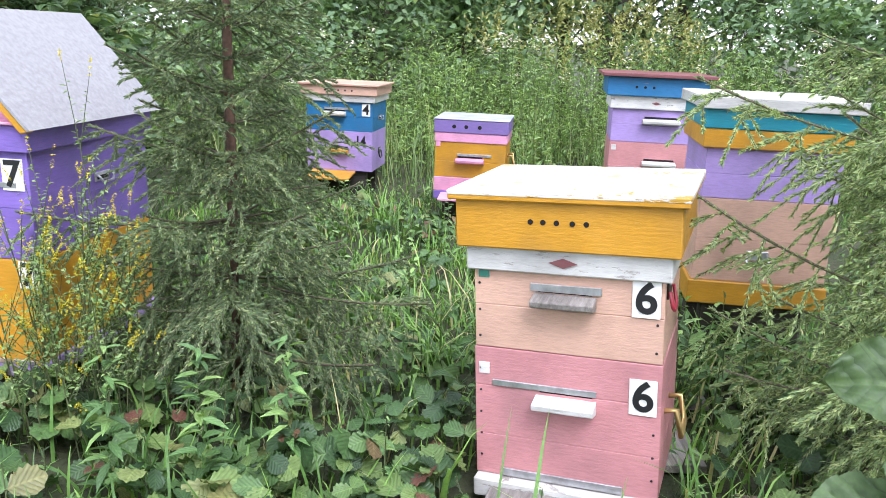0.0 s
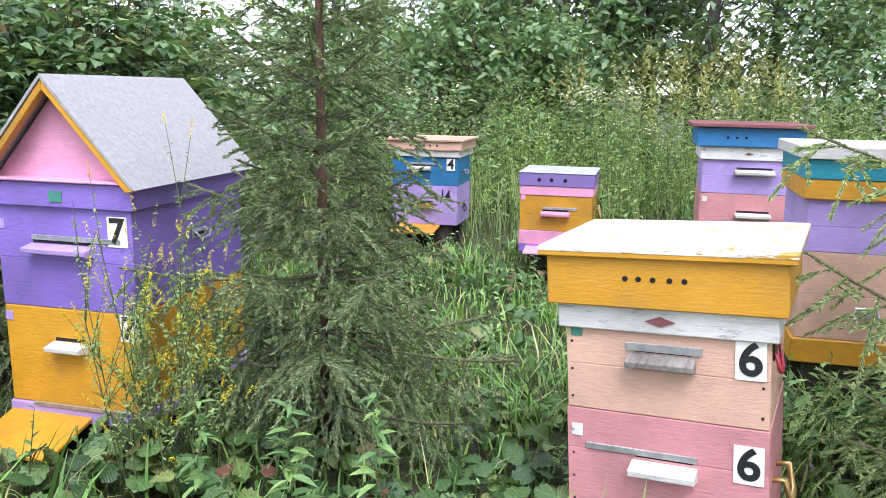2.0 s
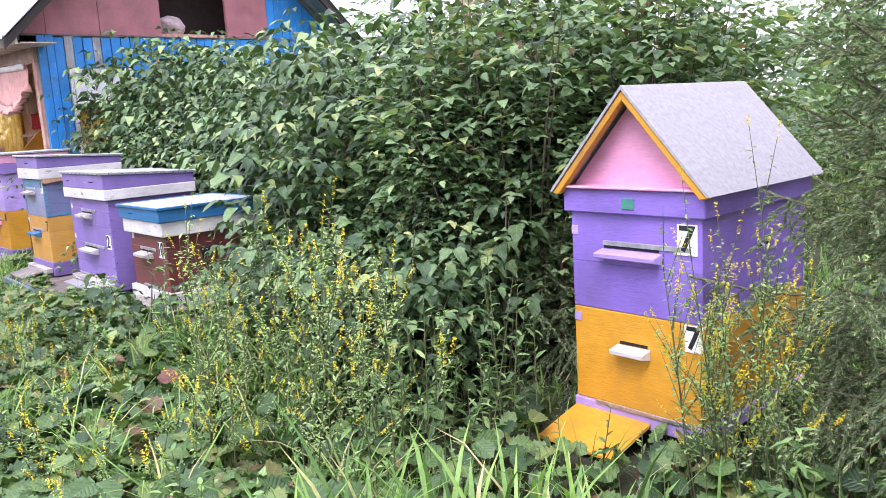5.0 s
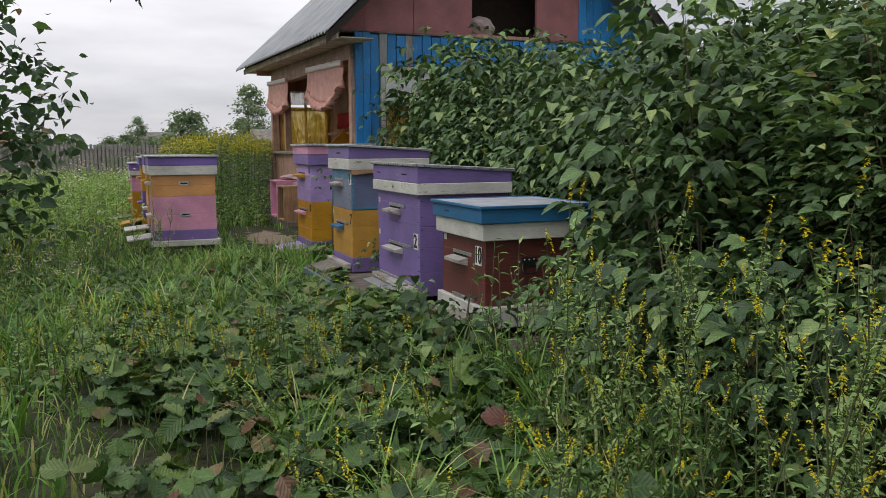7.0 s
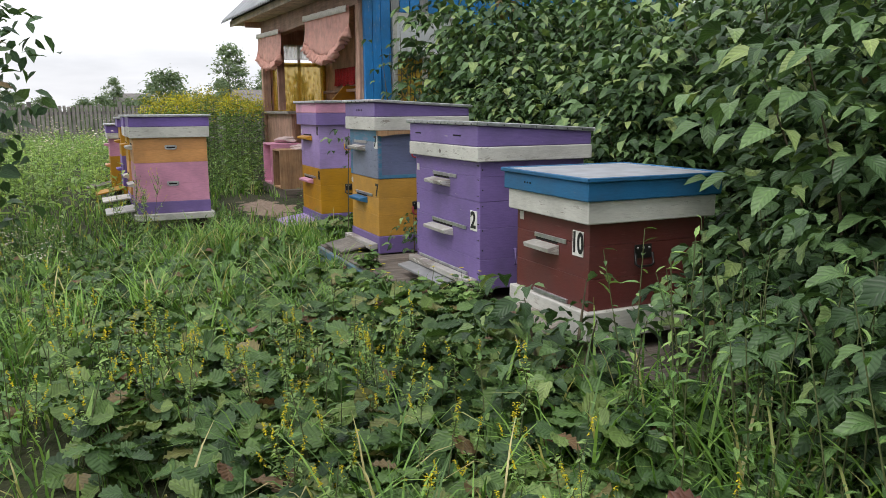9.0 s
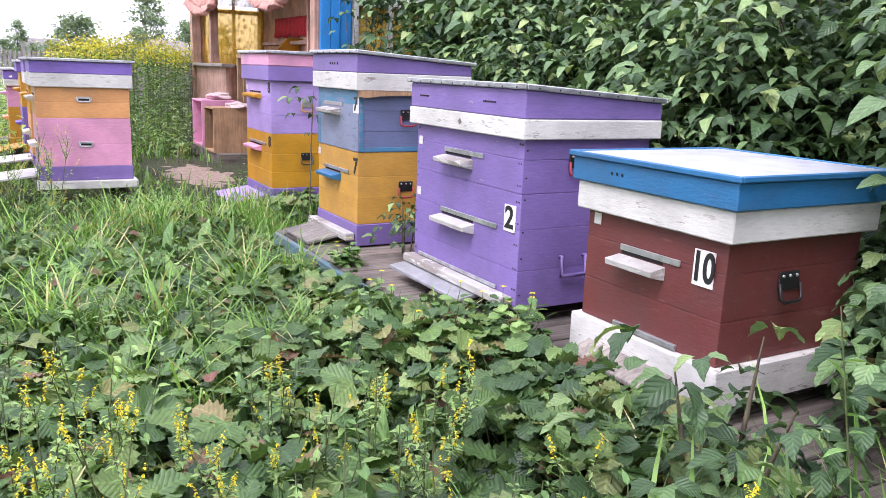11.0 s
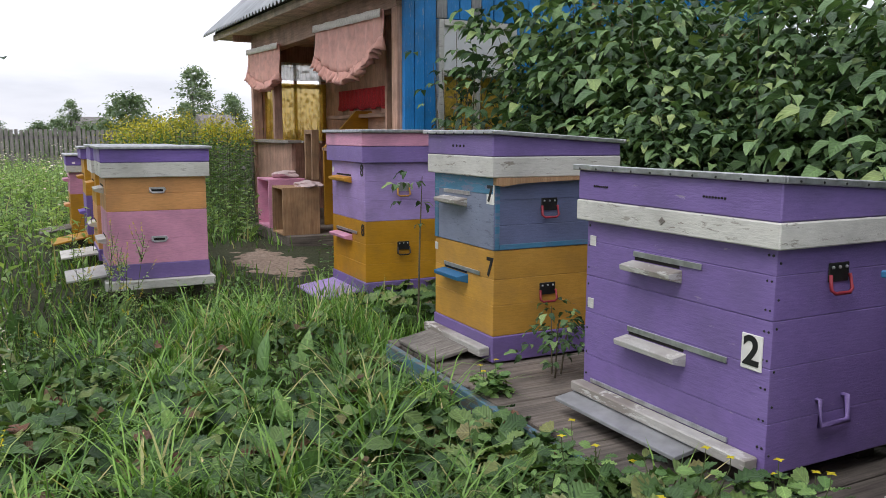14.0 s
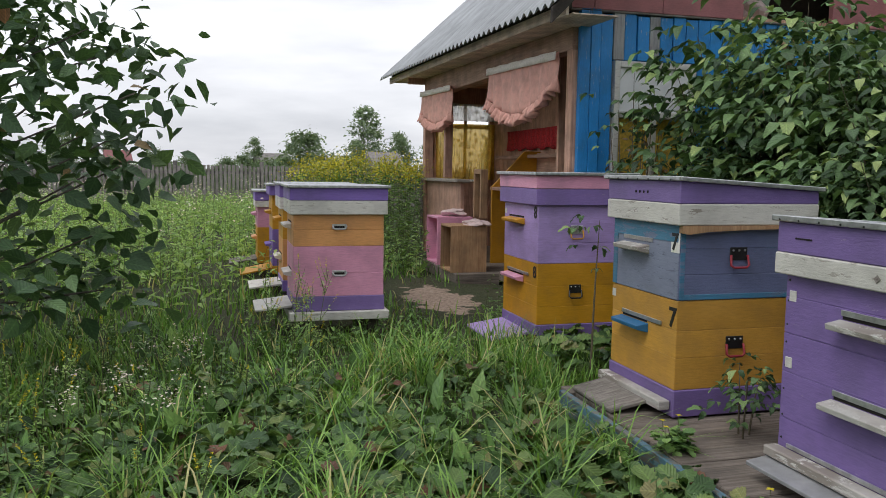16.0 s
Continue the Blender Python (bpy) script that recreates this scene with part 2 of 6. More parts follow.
def soil_material():
    m, nt, p = base_mat("meadow_soil")
    c = coords(nt)
    a, b = noise_of(nt, c, 1.4, 5), noise_of(nt, c, 30, 6)
    col = ramp(nt, a, ((0.32, (0.03, 0.042, 0.014)), (0.5, (0.05, 0.064, 0.022)), (0.7, (0.08, 0.075, 0.04))))
    col = mix(nt, ramp(nt, b, ((0.35, (0.4, 0.4, 0.4)), (0.65, (1, 1, 1)))), (0.02, 0.017, 0.01), col)
    tc = nt.nodes.new("ShaderNodeTexCoord")
    mp = nt.nodes.new("ShaderNodeMapping")
    mp.inputs["Location"].default_value, mp.inputs["Scale"].default_value = (-3.7, -7.4, 0), (1.54, 0.65, 0.0)
    nt.links.new(tc.outputs["Object"], mp.inputs["Vector"])
    ln = nt.nodes.new("ShaderNodeVectorMath")
    ln.operation = "LENGTH"
    nt.links.new(mp.outputs["Vector"], ln.inputs[0])
    add = nt.nodes.new("ShaderNodeMath")
    add.operation = "MULTIPLY_ADD"
    nt.links.new(noise_of(nt, c, 5, 5), add.inputs[0])
    add.inputs[1].default_value = 1.1
    nt.links.new(ln.outputs["Value"], add.inputs[2])
    worn = ramp(nt, add.outputs[0], ((0.95, (1, 1, 1)), (1.3, (0, 0, 0))))
    bare = ramp(nt, b, ((0.3, (0.2, 0.14, 0.1)), (0.7, (0.42, 0.33, 0.26))))
    col = mix(nt, worn, col, bare)
    nt.links.new(col, p.inputs["Base Color"])
    p.inputs["Roughness"].default_value = 0.95
    bump(nt, p, b, 0.8, 0.03)
    return m


SOIL = soil_material()

LEAF_DARK = leaf_mat("raspberry_leaf", ((0, (0.018, 0.042, 0.018)), (0.45, (0.045, 0.095, 0.034)), (0.85, (0.10, 0.18, 0.062)), (1, (0.2, 0.26, 0.08))), 0.4, 0.14, tone=1.65, grey=0.16, veins=6)
LEAF_PLUM = leaf_mat("plum_leaf", ((0, (0.04, 0.09, 0.035)), (0.6, (0.075, 0.15, 0.05)), (0.93, (0.12, 0.2, 0.06)), (1, (0.26, 0.27, 0.06))), 0.46, 0.26, tone=1.85, grey=0.28, veins=6)
LEAF_APPLE = leaf_mat("apple_leaf", ((0, (0.025, 0.055, 0.03)), (0.7, (0.05, 0.10, 0.045)), (0.97, (0.09, 0.15, 0.06)), (1, (0.25, 0.10, 0.06))), tone=2.1, veins=6)
LEAF_BERRY = leaf_mat("strawberry_leaf", ((0, (0.03, 0.06, 0.028)), (0.3, (0.055, 0.11, 0.038)), (0.6, (0.085, 0.155, 0.045)), (0.85, (0.135, 0.20, 0.06)), (0.94, (0.16, 0.16, 0.06)), (0.965, (0.16, 0.10, 0.06)), (1, (0.13, 0.05, 0.04))), 0.38, 0.2, 2.5, 1.42, 0.08, 6)
LEAF_WEED = leaf_mat("weed_leaf", ((0, (0.03, 0.065, 0.022)), (0.5, (0.075, 0.155, 0.042)), (1, (0.16, 0.255, 0.065))), tone=2.1, veins=5)
LEAF_MEADOW = leaf_mat("pale_meadow_leaf", ((0, (0.08, 0.13, 0.05)), (0.5, (0.13, 0.20, 0.075)), (1, (0.20, 0.27, 0.10))), 0.5, 0.4, 0.6, tone=2.5, grey=0.1)
GRASS = leaf_mat("grass_blade", ((0, (0.03, 0.065, 0.016)), (0.4, (0.07, 0.145, 0.03)), (0.88, (0.14, 0.235, 0.05)), (0.93, (0.26, 0.23, 0.11)), (1, (0.3, 0.26, 0.14))), 0.38, 0.32, 1.0, 2.3, 0.06)
TREE_LEAF = leaf_mat("tree_leaf", ((0, (0.045, 0.085, 0.04)), (0.6, (0.075, 0.135, 0.055)), (1, (0.12, 0.18, 0.07))), 0.55, 0.35, 0.5, tone=2.75, grey=0.28)
# leaf colour paled and greyed to paint in the haze of distance
FAR_LEAF = leaf_mat("hazed_far_tree_leaf", ((0, (0.06, 0.10, 0.06)), (1, (0.11, 0.155, 0.085))), 0.6, 0.35, 0.3, tone=2.5, grey=0.3)
NEEDLE = leaf_mat("spruce_needle", ((0, (0.04, 0.068, 0.03)), (0.5, (0.068, 0.105, 0.042)), (0.85, (0.115, 0.155, 0.055)), (1, (0.19, 0.21, 0.075))), 0.5, 0.2, tone=2.4, grey=0.2)
NEW_NEEDLE = leaf_mat("pale_spruce_needle", ((0, (0.06, 0.09, 0.04)), (0.5, (0.10, 0.14, 0.055)), (1, (0.2, 0.23, 0.09))), 0.5, 0.25, tone=3.0, grey=0.12)
TALL_GRASS = leaf_mat("seeding_tall_grass", ((0, (0.07, 0.12, 0.04)), (0.6, (0.14, 0.20, 0.07)), (1, (0.27, 0.27, 0.13))), 0.5, 0.4, 0.6, tone=2.2, grey=0.15)
GOLD_LEAF = leaf_mat("goldenrod_flower", ((0, (0.32, 0.30, 0.03)), (0.5, (0.46, 0.41, 0.04)), (1, (0.58, 0.50, 0.05))), tone=1.2, grey=0.0)
YELLOW_FLOWER = leaf_mat("sweet_clover_flower", ((0, (0.55, 0.45, 0.02)), (1, (0.75, 0.62, 0.04))), 0.6, 0.3, tone=1.15, grey=0.0)
PALE_FLOWER = leaf_mat("pale_pink_flower", ((0, (0.62, 0.45, 0.50)), (0.5, (0.72, 0.62, 0.62)), (1, (0.8, 0.78, 0.72))), 0.6, 0.3, tone=1.15)
LILY_FLOWER = leaf_mat("orange_lily_flower", ((0, (0.62, 0.10, 0.02)), (1, (0.75, 0.2, 0.03))), 0.5, 0.3, tone=1.25, grey=0.0)
BURDOCK = leaf_mat("broad_burdock_leaf", ((0, (0.045, 0.085, 0.03)), (1, (0.065, 0.11, 0.04))), 0.5, 0.25, 22, tone=1.3, grey=0.1, veins=6)
BARK = plain("young_spruce_bark", (0.13, 0.075, 0.05), 0.9, 0, 0.4, 40, 0.6)
STEM = plain("green_stem", (0.10, 0.12, 0.045), 0.7, 0, 0.3, 30)
TWIG = plain("brown_twig", (0.115, 0.095, 0.06), 0.85, 0, 0.3, 30)
TRUNK = plain("grey_tree_bark", (0.12, 0.105, 0.09), 0.9, 0, 0.45, 14, 0.6)

SPIKE = leaf_mat("pale_goldenrod_tops", ((0, (0.22, 0.23, 0.06)), (1, (0.36, 0.34, 0.09))), tone=1.2)

SHEET = plain("dull_grey_sheet_metal", (0.36, 0.37, 0.38), 0.45, 0.4, 0.3, 8)
PALEBLUE = painted_wood("worn_pale_blue_paint", (0.235, 0.27, 0.37), 0.6, bare=(0.13, 0.15, 0.22))
INNERWOOD = old_wood("warm_inner_plank", (0.42, 0.22, 0.15), (0.72, 0.46, 0.33), "z", 0.7)
DRYLEAF = leaf_mat("dry_raspberry_leaf", ((0, (0.16, 0.09, 0.05)), (1, (0.28, 0.19, 0.10))), tone=1.3)

# ---- mesh helpers ----
rng = np.random.default_rng(7)


def box_bm(x0, x1, y0, y1, z0, z1, bevel=0.004, bm=None):
    own = bm is None
    bm = bmesh.new() if own else bm
    r = bmesh.ops.create_cube(bm, size=1)
    vs = r["verts"]
    for v in vs:
        v.co = ((x0 + x1) / 2 + v.co.x * (x1 - x0), (y0 + y1) / 2 + v.co.y * (y1 - y0), (z0 + z1) / 2 + v.co.z * (z1 - z0))
    if bevel:
        es = list({e for v in vs for e in v.link_edges})
        bmesh.ops.bevel(bm, geom=es, offset=min(bevel, 0.45 * min(x1 - x0, y1 - y0, z1 - z0)), segments=1, affect="EDGES")
    return bm


def prism_bm(profile, axis, a, b, bevel=0.0):
    """A closed outline in the plane across axis, drawn out from a to b. Outline pairs are the two other axes in x, y, z order."""
    bm = bmesh.new()
    idx = [i for i in range(3) if i != "xyz".index(axis)]
    ends = []
    for d in (a, b):
        vs = []
        for p in profile:
            co = [0.0, 0.0, 0.0]
            co["xyz".index(axis)] = d
            co[idx[0]], co[idx[1]] = p
            vs.append(bm.verts.new(co))
        ends.append(vs)
    bm.faces.new(ends[0])
    bm.faces.new(ends[1][::-1])
    n = len(profile)
    for i in range(n):
        bm.faces.new((ends[0][i], ends[1][i], ends[1][(i + 1) % n], ends[0][(i + 1) % n]))
    bmesh.ops.recalc_face_normals(bm, faces=bm.faces)
    if bevel:
        bmesh.ops.bevel(bm, geom=list(bm.edges), offset=bevel, segments=1, affect="EDGES")
    return bm


def tube_bm(points, radii, sides=6, bm=None):
    own = bm is None
    bm = bmesh.new() if own else bm
    rings = []
    for i, p in enumerate(points):
        p = Vector(p)
        d = (Vector(points[min(i + 1, len(points) - 1)]) - Vector(points[max(i - 1, 0)])).normalized()
        q = d.to_track_quat("Z", "Y")
        r = radii[i] if isinstance(radii, (list, tuple)) else radii
        rings.append([bm.verts.new(p + q @ Vector((math.cos(2 * math.pi * k / sides) * r, math.sin(2 * math.pi * k / sides) * r, 0))) for k in range(sides)])
    for a, b in zip(rings, rings[1:]):
        for k in range(sides):
            f = bm.faces.new((a[k], a[(k + 1) % sides], b[(k + 1) % sides], b[k]))
            f.smooth = True
    bm.faces.new(rings[0][::-1])
    bm.faces.new(rings[-1])
    return bm


def mesh_of(name, bm, material):
    me = bpy.data.meshes.new(name)
    bm.to_mesh(me)
    bm.free()
    me.materials.append(material)
    return me


def part(name, bm, material, parent, label=""):
    ob = new(name, mesh_of(name, bm, material))
    ob.parent = parent
    if label:
        ob["label"] = label
    return ob


def thing(name, x, y, z, rz, label, category, group=""):
    ob = new(name)
    ob.empty_display_size = 0.1
    ob.matrix_basis = pose(x, y, z, 0, 0, rz)
    return tagged(ob, label, category, group)


def setting(name, bm, material, label, parent=None):
    ob = new(name, mesh_of(name, bm, material))
    ob.parent = parent
    return tagged(ob, label, "", "", "structure") if parent is None else ob


def text_mesh(body, height, material, squeeze=1.0):
    cu = bpy.data.curves.new("numeral", "FONT")
    cu.body, cu.size, cu.align_x, cu.align_y, cu.extrude, cu.offset = body, height * 1.38, "CENTER", "CENTER", 0.0012, 0.003 * height / 0.1
    tmp = bpy.data.objects.new("numeral_source", cu)
    me = bpy.data.meshes.new_from_object(tmp)
    bpy.data.objects.remove(tmp)
    bpy.data.curves.remove(cu)
    me.name = "numeral"
    me.materials.clear()
    me.materials.append(material)
    me.transform(Matrix.Diagonal((squeeze, 1, 1, 1)))
    return me


# ---- hives ----


def slabs(name, w, d, z0, z1, n, material, parent, label="", over=0.0):
    """A body of n boards high: an inner core with bevelled board courses round it."""
    hw, hd = w / 2 + over, d / 2 + over
    body = part(name, box_bm(-hd + 0.004, hd - 0.004, -hw + 0.004, hw - 0.004, z0, z1, 0), material, parent, label)
    if n < 2:
        body.data = mesh_of(name, box_bm(-hd, hd, -hw, hw, z0, z1, 0.004), material)
        return body
    cuts = [z0 + (z1 - z0) * (i + (rng.uniform(-0.12, 0.12) if 0 < i < n else 0)) / n for i in range(n + 1)]
    for a, b in zip(cuts, cuts[1:]):
        j = rng.uniform(-0.0012, 0.0012)
        part("board", box_bm(-hd + j, hd, -hw, hw + j, a + 0.0004, b - 0.0004, 0.0018), material, body)
    return body


def hive(label, x, y, w, d, z0, sections, lid, ledges=(), plates=(), tags=(), vents=None, handles=(), landing=None, rz=0, group="painted beehives", slope=0.0):
    """A stacked box hive. x, y: the front corner with the least y; the front looks to -x. Heights are above the ground."""
    c = pose(x, y, z0, 0, 0, rz) @ Vector((d / 2, w / 2, 0))
    h = thing("beehive", c.x, c.y, z0, rz, label, "beehive", group)
    f = -d / 2

    def yy(u):
        return w / 2 - u * w

    for name, a, b, mat, over, n in sections:
        slabs(name, w, d, a - z0, b - z0, n, mat, h, "", over)
    a, b, top_mat, rim_mat, over = lid
    hw, hd = w / 2 + over, d / 2 + over
    lid_ob = part("lid", box_bm(-hd, hd, -hw, hw, a - z0 + 0.002, b - z0, 0.003), top_mat, h)
    if rim_mat:
        t = 0.012
        for r in ((-hd - t, -hd, -hw - t, hw + t), (hd, hd + t, -hw - t, hw + t), (-hd, hd, -hw - t, -hw), (-hd, hd, hw, hw + t)):
            part("lid_rim", box_bm(*r, a - z0, b - z0 + 0.004, 0.003), rim_mat, lid_ob)
    if slope:
        for o in [q for q in h.children_recursive if q.name.split(".")[0] in ("lid", "lid_rim", "roof_box")]:
            mid = (a - z0) - 0.03
            for v in o.data.vertices:
                if v.co.z > mid:
                    v.co.z -= slope * (v.co.x + d / 2) / d
    for u0, u1, z, mat, strip in ledges:
        y1, y0 = yy(u0), yy(u1)
        zz = z - z0
        led = part("entrance_ledge", prism_bm(((f - 0.055, zz - 0.012), (f - 0.058, zz + 0.006), (f, zz + 0.016), (f, zz - 0.026)), "y", y0, y1, 0.002), mat, h)
        # flat dark strip paints the shade inside the slot
        part("entrance_slot", box_bm(f - 0.0015, f + 0.004, y0 + 0.012, y1 - 0.012, zz + 0.018, zz + 0.03, 0), HOLE_SHADE, led)
        if strip:
            s = part("metal_slide", box_bm(f - 0.008, f - 0.002, y0 - max(strip, 0) * w, y1 - 0.01 - min(strip, 0) * w, zz + 0.03, zz + 0.048, 0.001), METAL, h, "bare metal entrance slide")
    for text, u, z, s in plates:
        pl = h if text.endswith("*") else part("number_plate", box_bm(f - 0.006, f - 0.001, yy(u) - s * 0.36, yy(u) + s * 0.36, z - z0 - s / 2, z - z0 + s / 2, 0.001), PLATE, h, "white plate with a black numeral")
        num = new("numeral", text_mesh(text.strip("*"), s * 0.84, BLACK, 1.0 if len(text.strip("*")) == 1 else 0.72))
        num.parent = pl
        num.matrix_basis = Matrix.Translation((f - (0.0075 if pl is not h else 0.0022), yy(u), z - z0)) @ Matrix.Rotation(radians(-90), 4, "Z") @ Matrix.Rotation(radians(90), 4, "X")
    for u, z, mat in tags:
        part("tag", box_bm(f - 0.004, f - 0.001, yy(u) - 0.016, yy(u) + 0.016, z - z0 - 0.018, z - z0 + 0.018, 0.001), mat, h)
    if vents:
        us, z, r, over = vents
        # flat dark discs paint the shade inside the vents
        for u in us:
            bm = bmesh.new()
            bmesh.ops.create_cone(bm, cap_ends=True, segments=12, radius1=r, radius2=r, depth=0.004, matrix=Matrix.Translation((f - over - 0.0006, yy(u), z - z0)) @ Matrix.Rotation(radians(90), 4, "Y"))
            part("vent_hole", bm, HOLE_SHADE, h)
    for v, z, kind in handles:
        xx, zz, s = -d / 2 + v * d, z - z0, -w / 2
        if kind in ("red", "dark", "yellow"):
            mat = {"red": REDPAINT, "dark": DARKMETAL, "yellow": YELLOW}[kind]
            hd_ob = part("carry_handle", box_bm(xx - 0.042, xx + 0.042, s - 0.006, s - 0.001, zz - 0.01, zz + 0.045, 0.002), DARKMETAL if kind != "yellow" else METAL, h, "steel plate with a folding carry loop")
            for k in (-0.028, 0.0, 0.028):
                bm = bmesh.new()
                bmesh.ops.create_uvsphere(bm, u_segments=8, v_segments=5, radius=0.005, matrix=Matrix.Translation((xx + k, s - 0.007, zz + 0.032)))
                part("rivet", bm, METAL, hd_ob)
            part("loop", tube_bm([(xx - 0.04, s - 0.01, zz + 0.012), (xx - 0.044, s - 0.018, zz - 0.03), (xx - 0.03, s - 0.021, zz - 0.04), (xx + 0.03, s - 0.021, zz - 0.04), (xx + 0.044, s - 0.018, zz - 0.03), (xx + 0.04, s - 0.01, zz + 0.012)], 0.0055, 6), mat, hd_ob)
        elif kind == "chrome":
            hd_ob = part("carry_handle", box_bm(xx - 0.05, xx + 0.05, s - 0.005, s - 0.001, zz - 0.016, zz + 0.02, 0.002), METAL, h, "chrome pull, the shade of its recess painted on")
            # flat dark patch paints the shade of the pull's recess
            part("recess", box_bm(xx - 0.036, xx + 0.036, s - 0.007, s - 0.0055, zz - 0.008, zz + 0.006, 0), HOLE_SHADE, hd_ob)
            part("loop", tube_bm([(xx - 0.045, s - 0.006, zz + 0.016), (xx - 0.05, s - 0.026, zz + 0.006), (xx - 0.035, s - 0.03, zz - 0.016), (xx + 0.035, s - 0.03, zz - 0.016), (xx + 0.05, s - 0.026, zz + 0.006), (xx + 0.045, s - 0.006, zz + 0.016)], 0.005, 6), METAL, hd_ob)
        else:
            mat = {"violet": PURPLE2, "brass": BRASS}[kind]
            reach = 0.05 if kind == "brass" else 0.02
            part("pull_handle", tube_bm([(xx - 0.055, s, zz + 0.02), (xx - 0.055, s - reach * 0.7, zz + 0.025), (xx - 0.06, s - reach, zz - 0.05), (xx + 0.06, s - reach, zz - 0.05), (xx + 0.055, s - reach * 0.7, zz + 0.025), (xx + 0.055, s, zz + 0.02)], 0.009, 6), mat, h)
    if landing:
        u0, u1, z, length, drop, mat = landing
        zz = z - z0
        part("landing_board", prism_bm(((f - 0.002, zz), (f - length, zz - drop), (f - length, zz - drop - 0.014), (f - 0.002, zz - 0.016)), "y", yy(u1), yy(u0), 0.002), mat, h, "sloping landing board")
    return h


NAIL_MESH = None


def nails(h, places, ahead=(-1, 0)):
    """Nail heads; ahead: the way that the board they sit in looks."""
    global NAIL_MESH
    if NAIL_MESH is None:
        bm = bmesh.new()
        bmesh.ops.create_cone(bm, cap_ends=True, segments=6, radius1=0.0045, radius2=0.003, depth=0.003)
        NAIL_MESH = mesh_of("nail", bm, DARKMETAL)
    turn = Vector((*ahead, 0)).to_track_quat("Z", "Y").to_matrix().to_4x4()
    for p in places:
        ob = new("nail", NAIL_MESH)
        ob.parent = h
        ob.matrix_basis = Matrix.Translation(p) @ turn


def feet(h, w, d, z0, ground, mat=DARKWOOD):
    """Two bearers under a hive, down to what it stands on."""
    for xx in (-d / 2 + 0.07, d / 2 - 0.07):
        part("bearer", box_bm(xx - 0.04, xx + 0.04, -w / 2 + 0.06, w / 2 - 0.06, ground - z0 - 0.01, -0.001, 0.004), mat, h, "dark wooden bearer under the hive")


DECK_Z = 0.17
# wide violet hive
h2 = hive("wide violet hive with white band, numbered 2, on deck", 2.31, 5.742, 0.82, 0.6, 0.232, (
    ("lower_body", 0.232, 0.672, PURPLE2, 0.0, 3), ("upper_body", 0.673, 0.90, PURPLE2, 0.0, 2),
    ("white_band", 0.872, 0.944, WHITE, 0.03, 1), ("roof_box", 0.945, 1.046, PURPLE2, 0.026, 1)),
    (1.046, 1.062, LIDMETAL, METAL, 0.03),
    ((0.30, 0.58, 0.745, CHIPPED, 0.1), (0.28, 0.62, 0.49, CHIPPED, 0.2)),
    (("2", 0.925, 0.575, 0.10),), ((0.045, 0.80, WHITE), (0.04, 0.575, WHITE)),
    ([0.08 + 0.012 * i for i in range(8)] + [0.70 + 0.014 * i for i in range(8)], 0.995, 0.0035, 0.026),
    ((0.41, 0.775, "red"), (0.42, 0.405, "violet")), (0.0, 0.74, 0.252, 0.125, 0.018, SHEET), slope=0.035)
part("front_bar", box_bm(-0.355, -0.302, -0.39, 0.415, 0.018, 0.052, 0.004), CHIPPED, h2, "chipped white entrance bar")
part("bottom_slide", box_bm(-0.309, -0.302, -0.28, 0.36, 0.056, 0.07, 0.001), METAL, h2)
feet(h2, 0.82, 0.6, 0.232, DECK_Z)
part("band_emblem", prism_bm(((0.012, 0.676), (0.0, 0.688), (-0.012, 0.676), (0.0, 0.664)), "x", -0.333, -0.329), GREYWOOD, h2)

nails(h2, [(-0.3012, yy_, z_) for yy_ in (-0.398, -0.383, 0.395) for z_ in (0.08, 0.16, 0.25, 0.33, 0.41, 0.47, 0.55, 0.62)])
nails(h2, [(x_, -0.4112, z_) for x_ in (-0.285, 0.285) for z_ in (0.06, 0.2, 0.3, 0.42, 0.5, 0.6)], (0, -1))
nails(h2, [(-0.3425, -0.4 + 0.09 * k, 0.822) for k in range(10)])
nails(h2, [(-0.28 + 0.09 * k, -0.4525, 0.822 - 0.035 * (0.02 + 0.09 * k) / 0.6) for k in range(7)], (0, -1))

# slate-blue and mustard hive
h1 = hive("two-storey hive, slate blue over mustard, on deck", 2.30, 7.2, 0.565, 0.62, 0.176, (
    ("base", 0.176, 0.292, PURPLE2, 0.006, 1), ("lower_body", 0.293, 0.672, MUSTARD, 0.0, 3), ("upper_body", 0.673, 1.0, GREYBLUE, 0.0, 3),
    ("white_band", 0.989, 1.077, WHITE, 0.03, 1), ("roof_box", 1.078, 1.17, PURPLE2, 0.028, 1)),
    (1.17, 1.184, LIDMETAL, METAL, 0.035),
    ((0.16, 0.58, 0.87, CHIPPED, 0.05), (0.17, 0.60, 0.52, BLUE, 0.2)),
    (("7", 0.95, 0.915, 0.085), ("7*", 0.945, 0.595, 0.10)), ((0.03, 0.94, WHITE), (0.03, 0.63, WHITE)),
    ((0.42, 0.48, 0.54, 0.60), 1.12, 0.006, 0.028),
    ((0.45, 0.85, "red"), (0.45, 0.47, "red")), (0.1, 0.8, 0.235, 0.23, 0.045, GREYWOOD), slope=0.035)
part("front_bar", box_bm(-0.372, -0.318, -0.27, 0.29, 0.03, 0.07, 0.004), CHIPPED, h1, "chipped white entrance bar")

part("front_panel", box_bm(-0.3135, -0.3095, -0.281, 0.281, 0.5, 0.812, 0.001), PALEBLUE, h1, "worn pale blue front board")

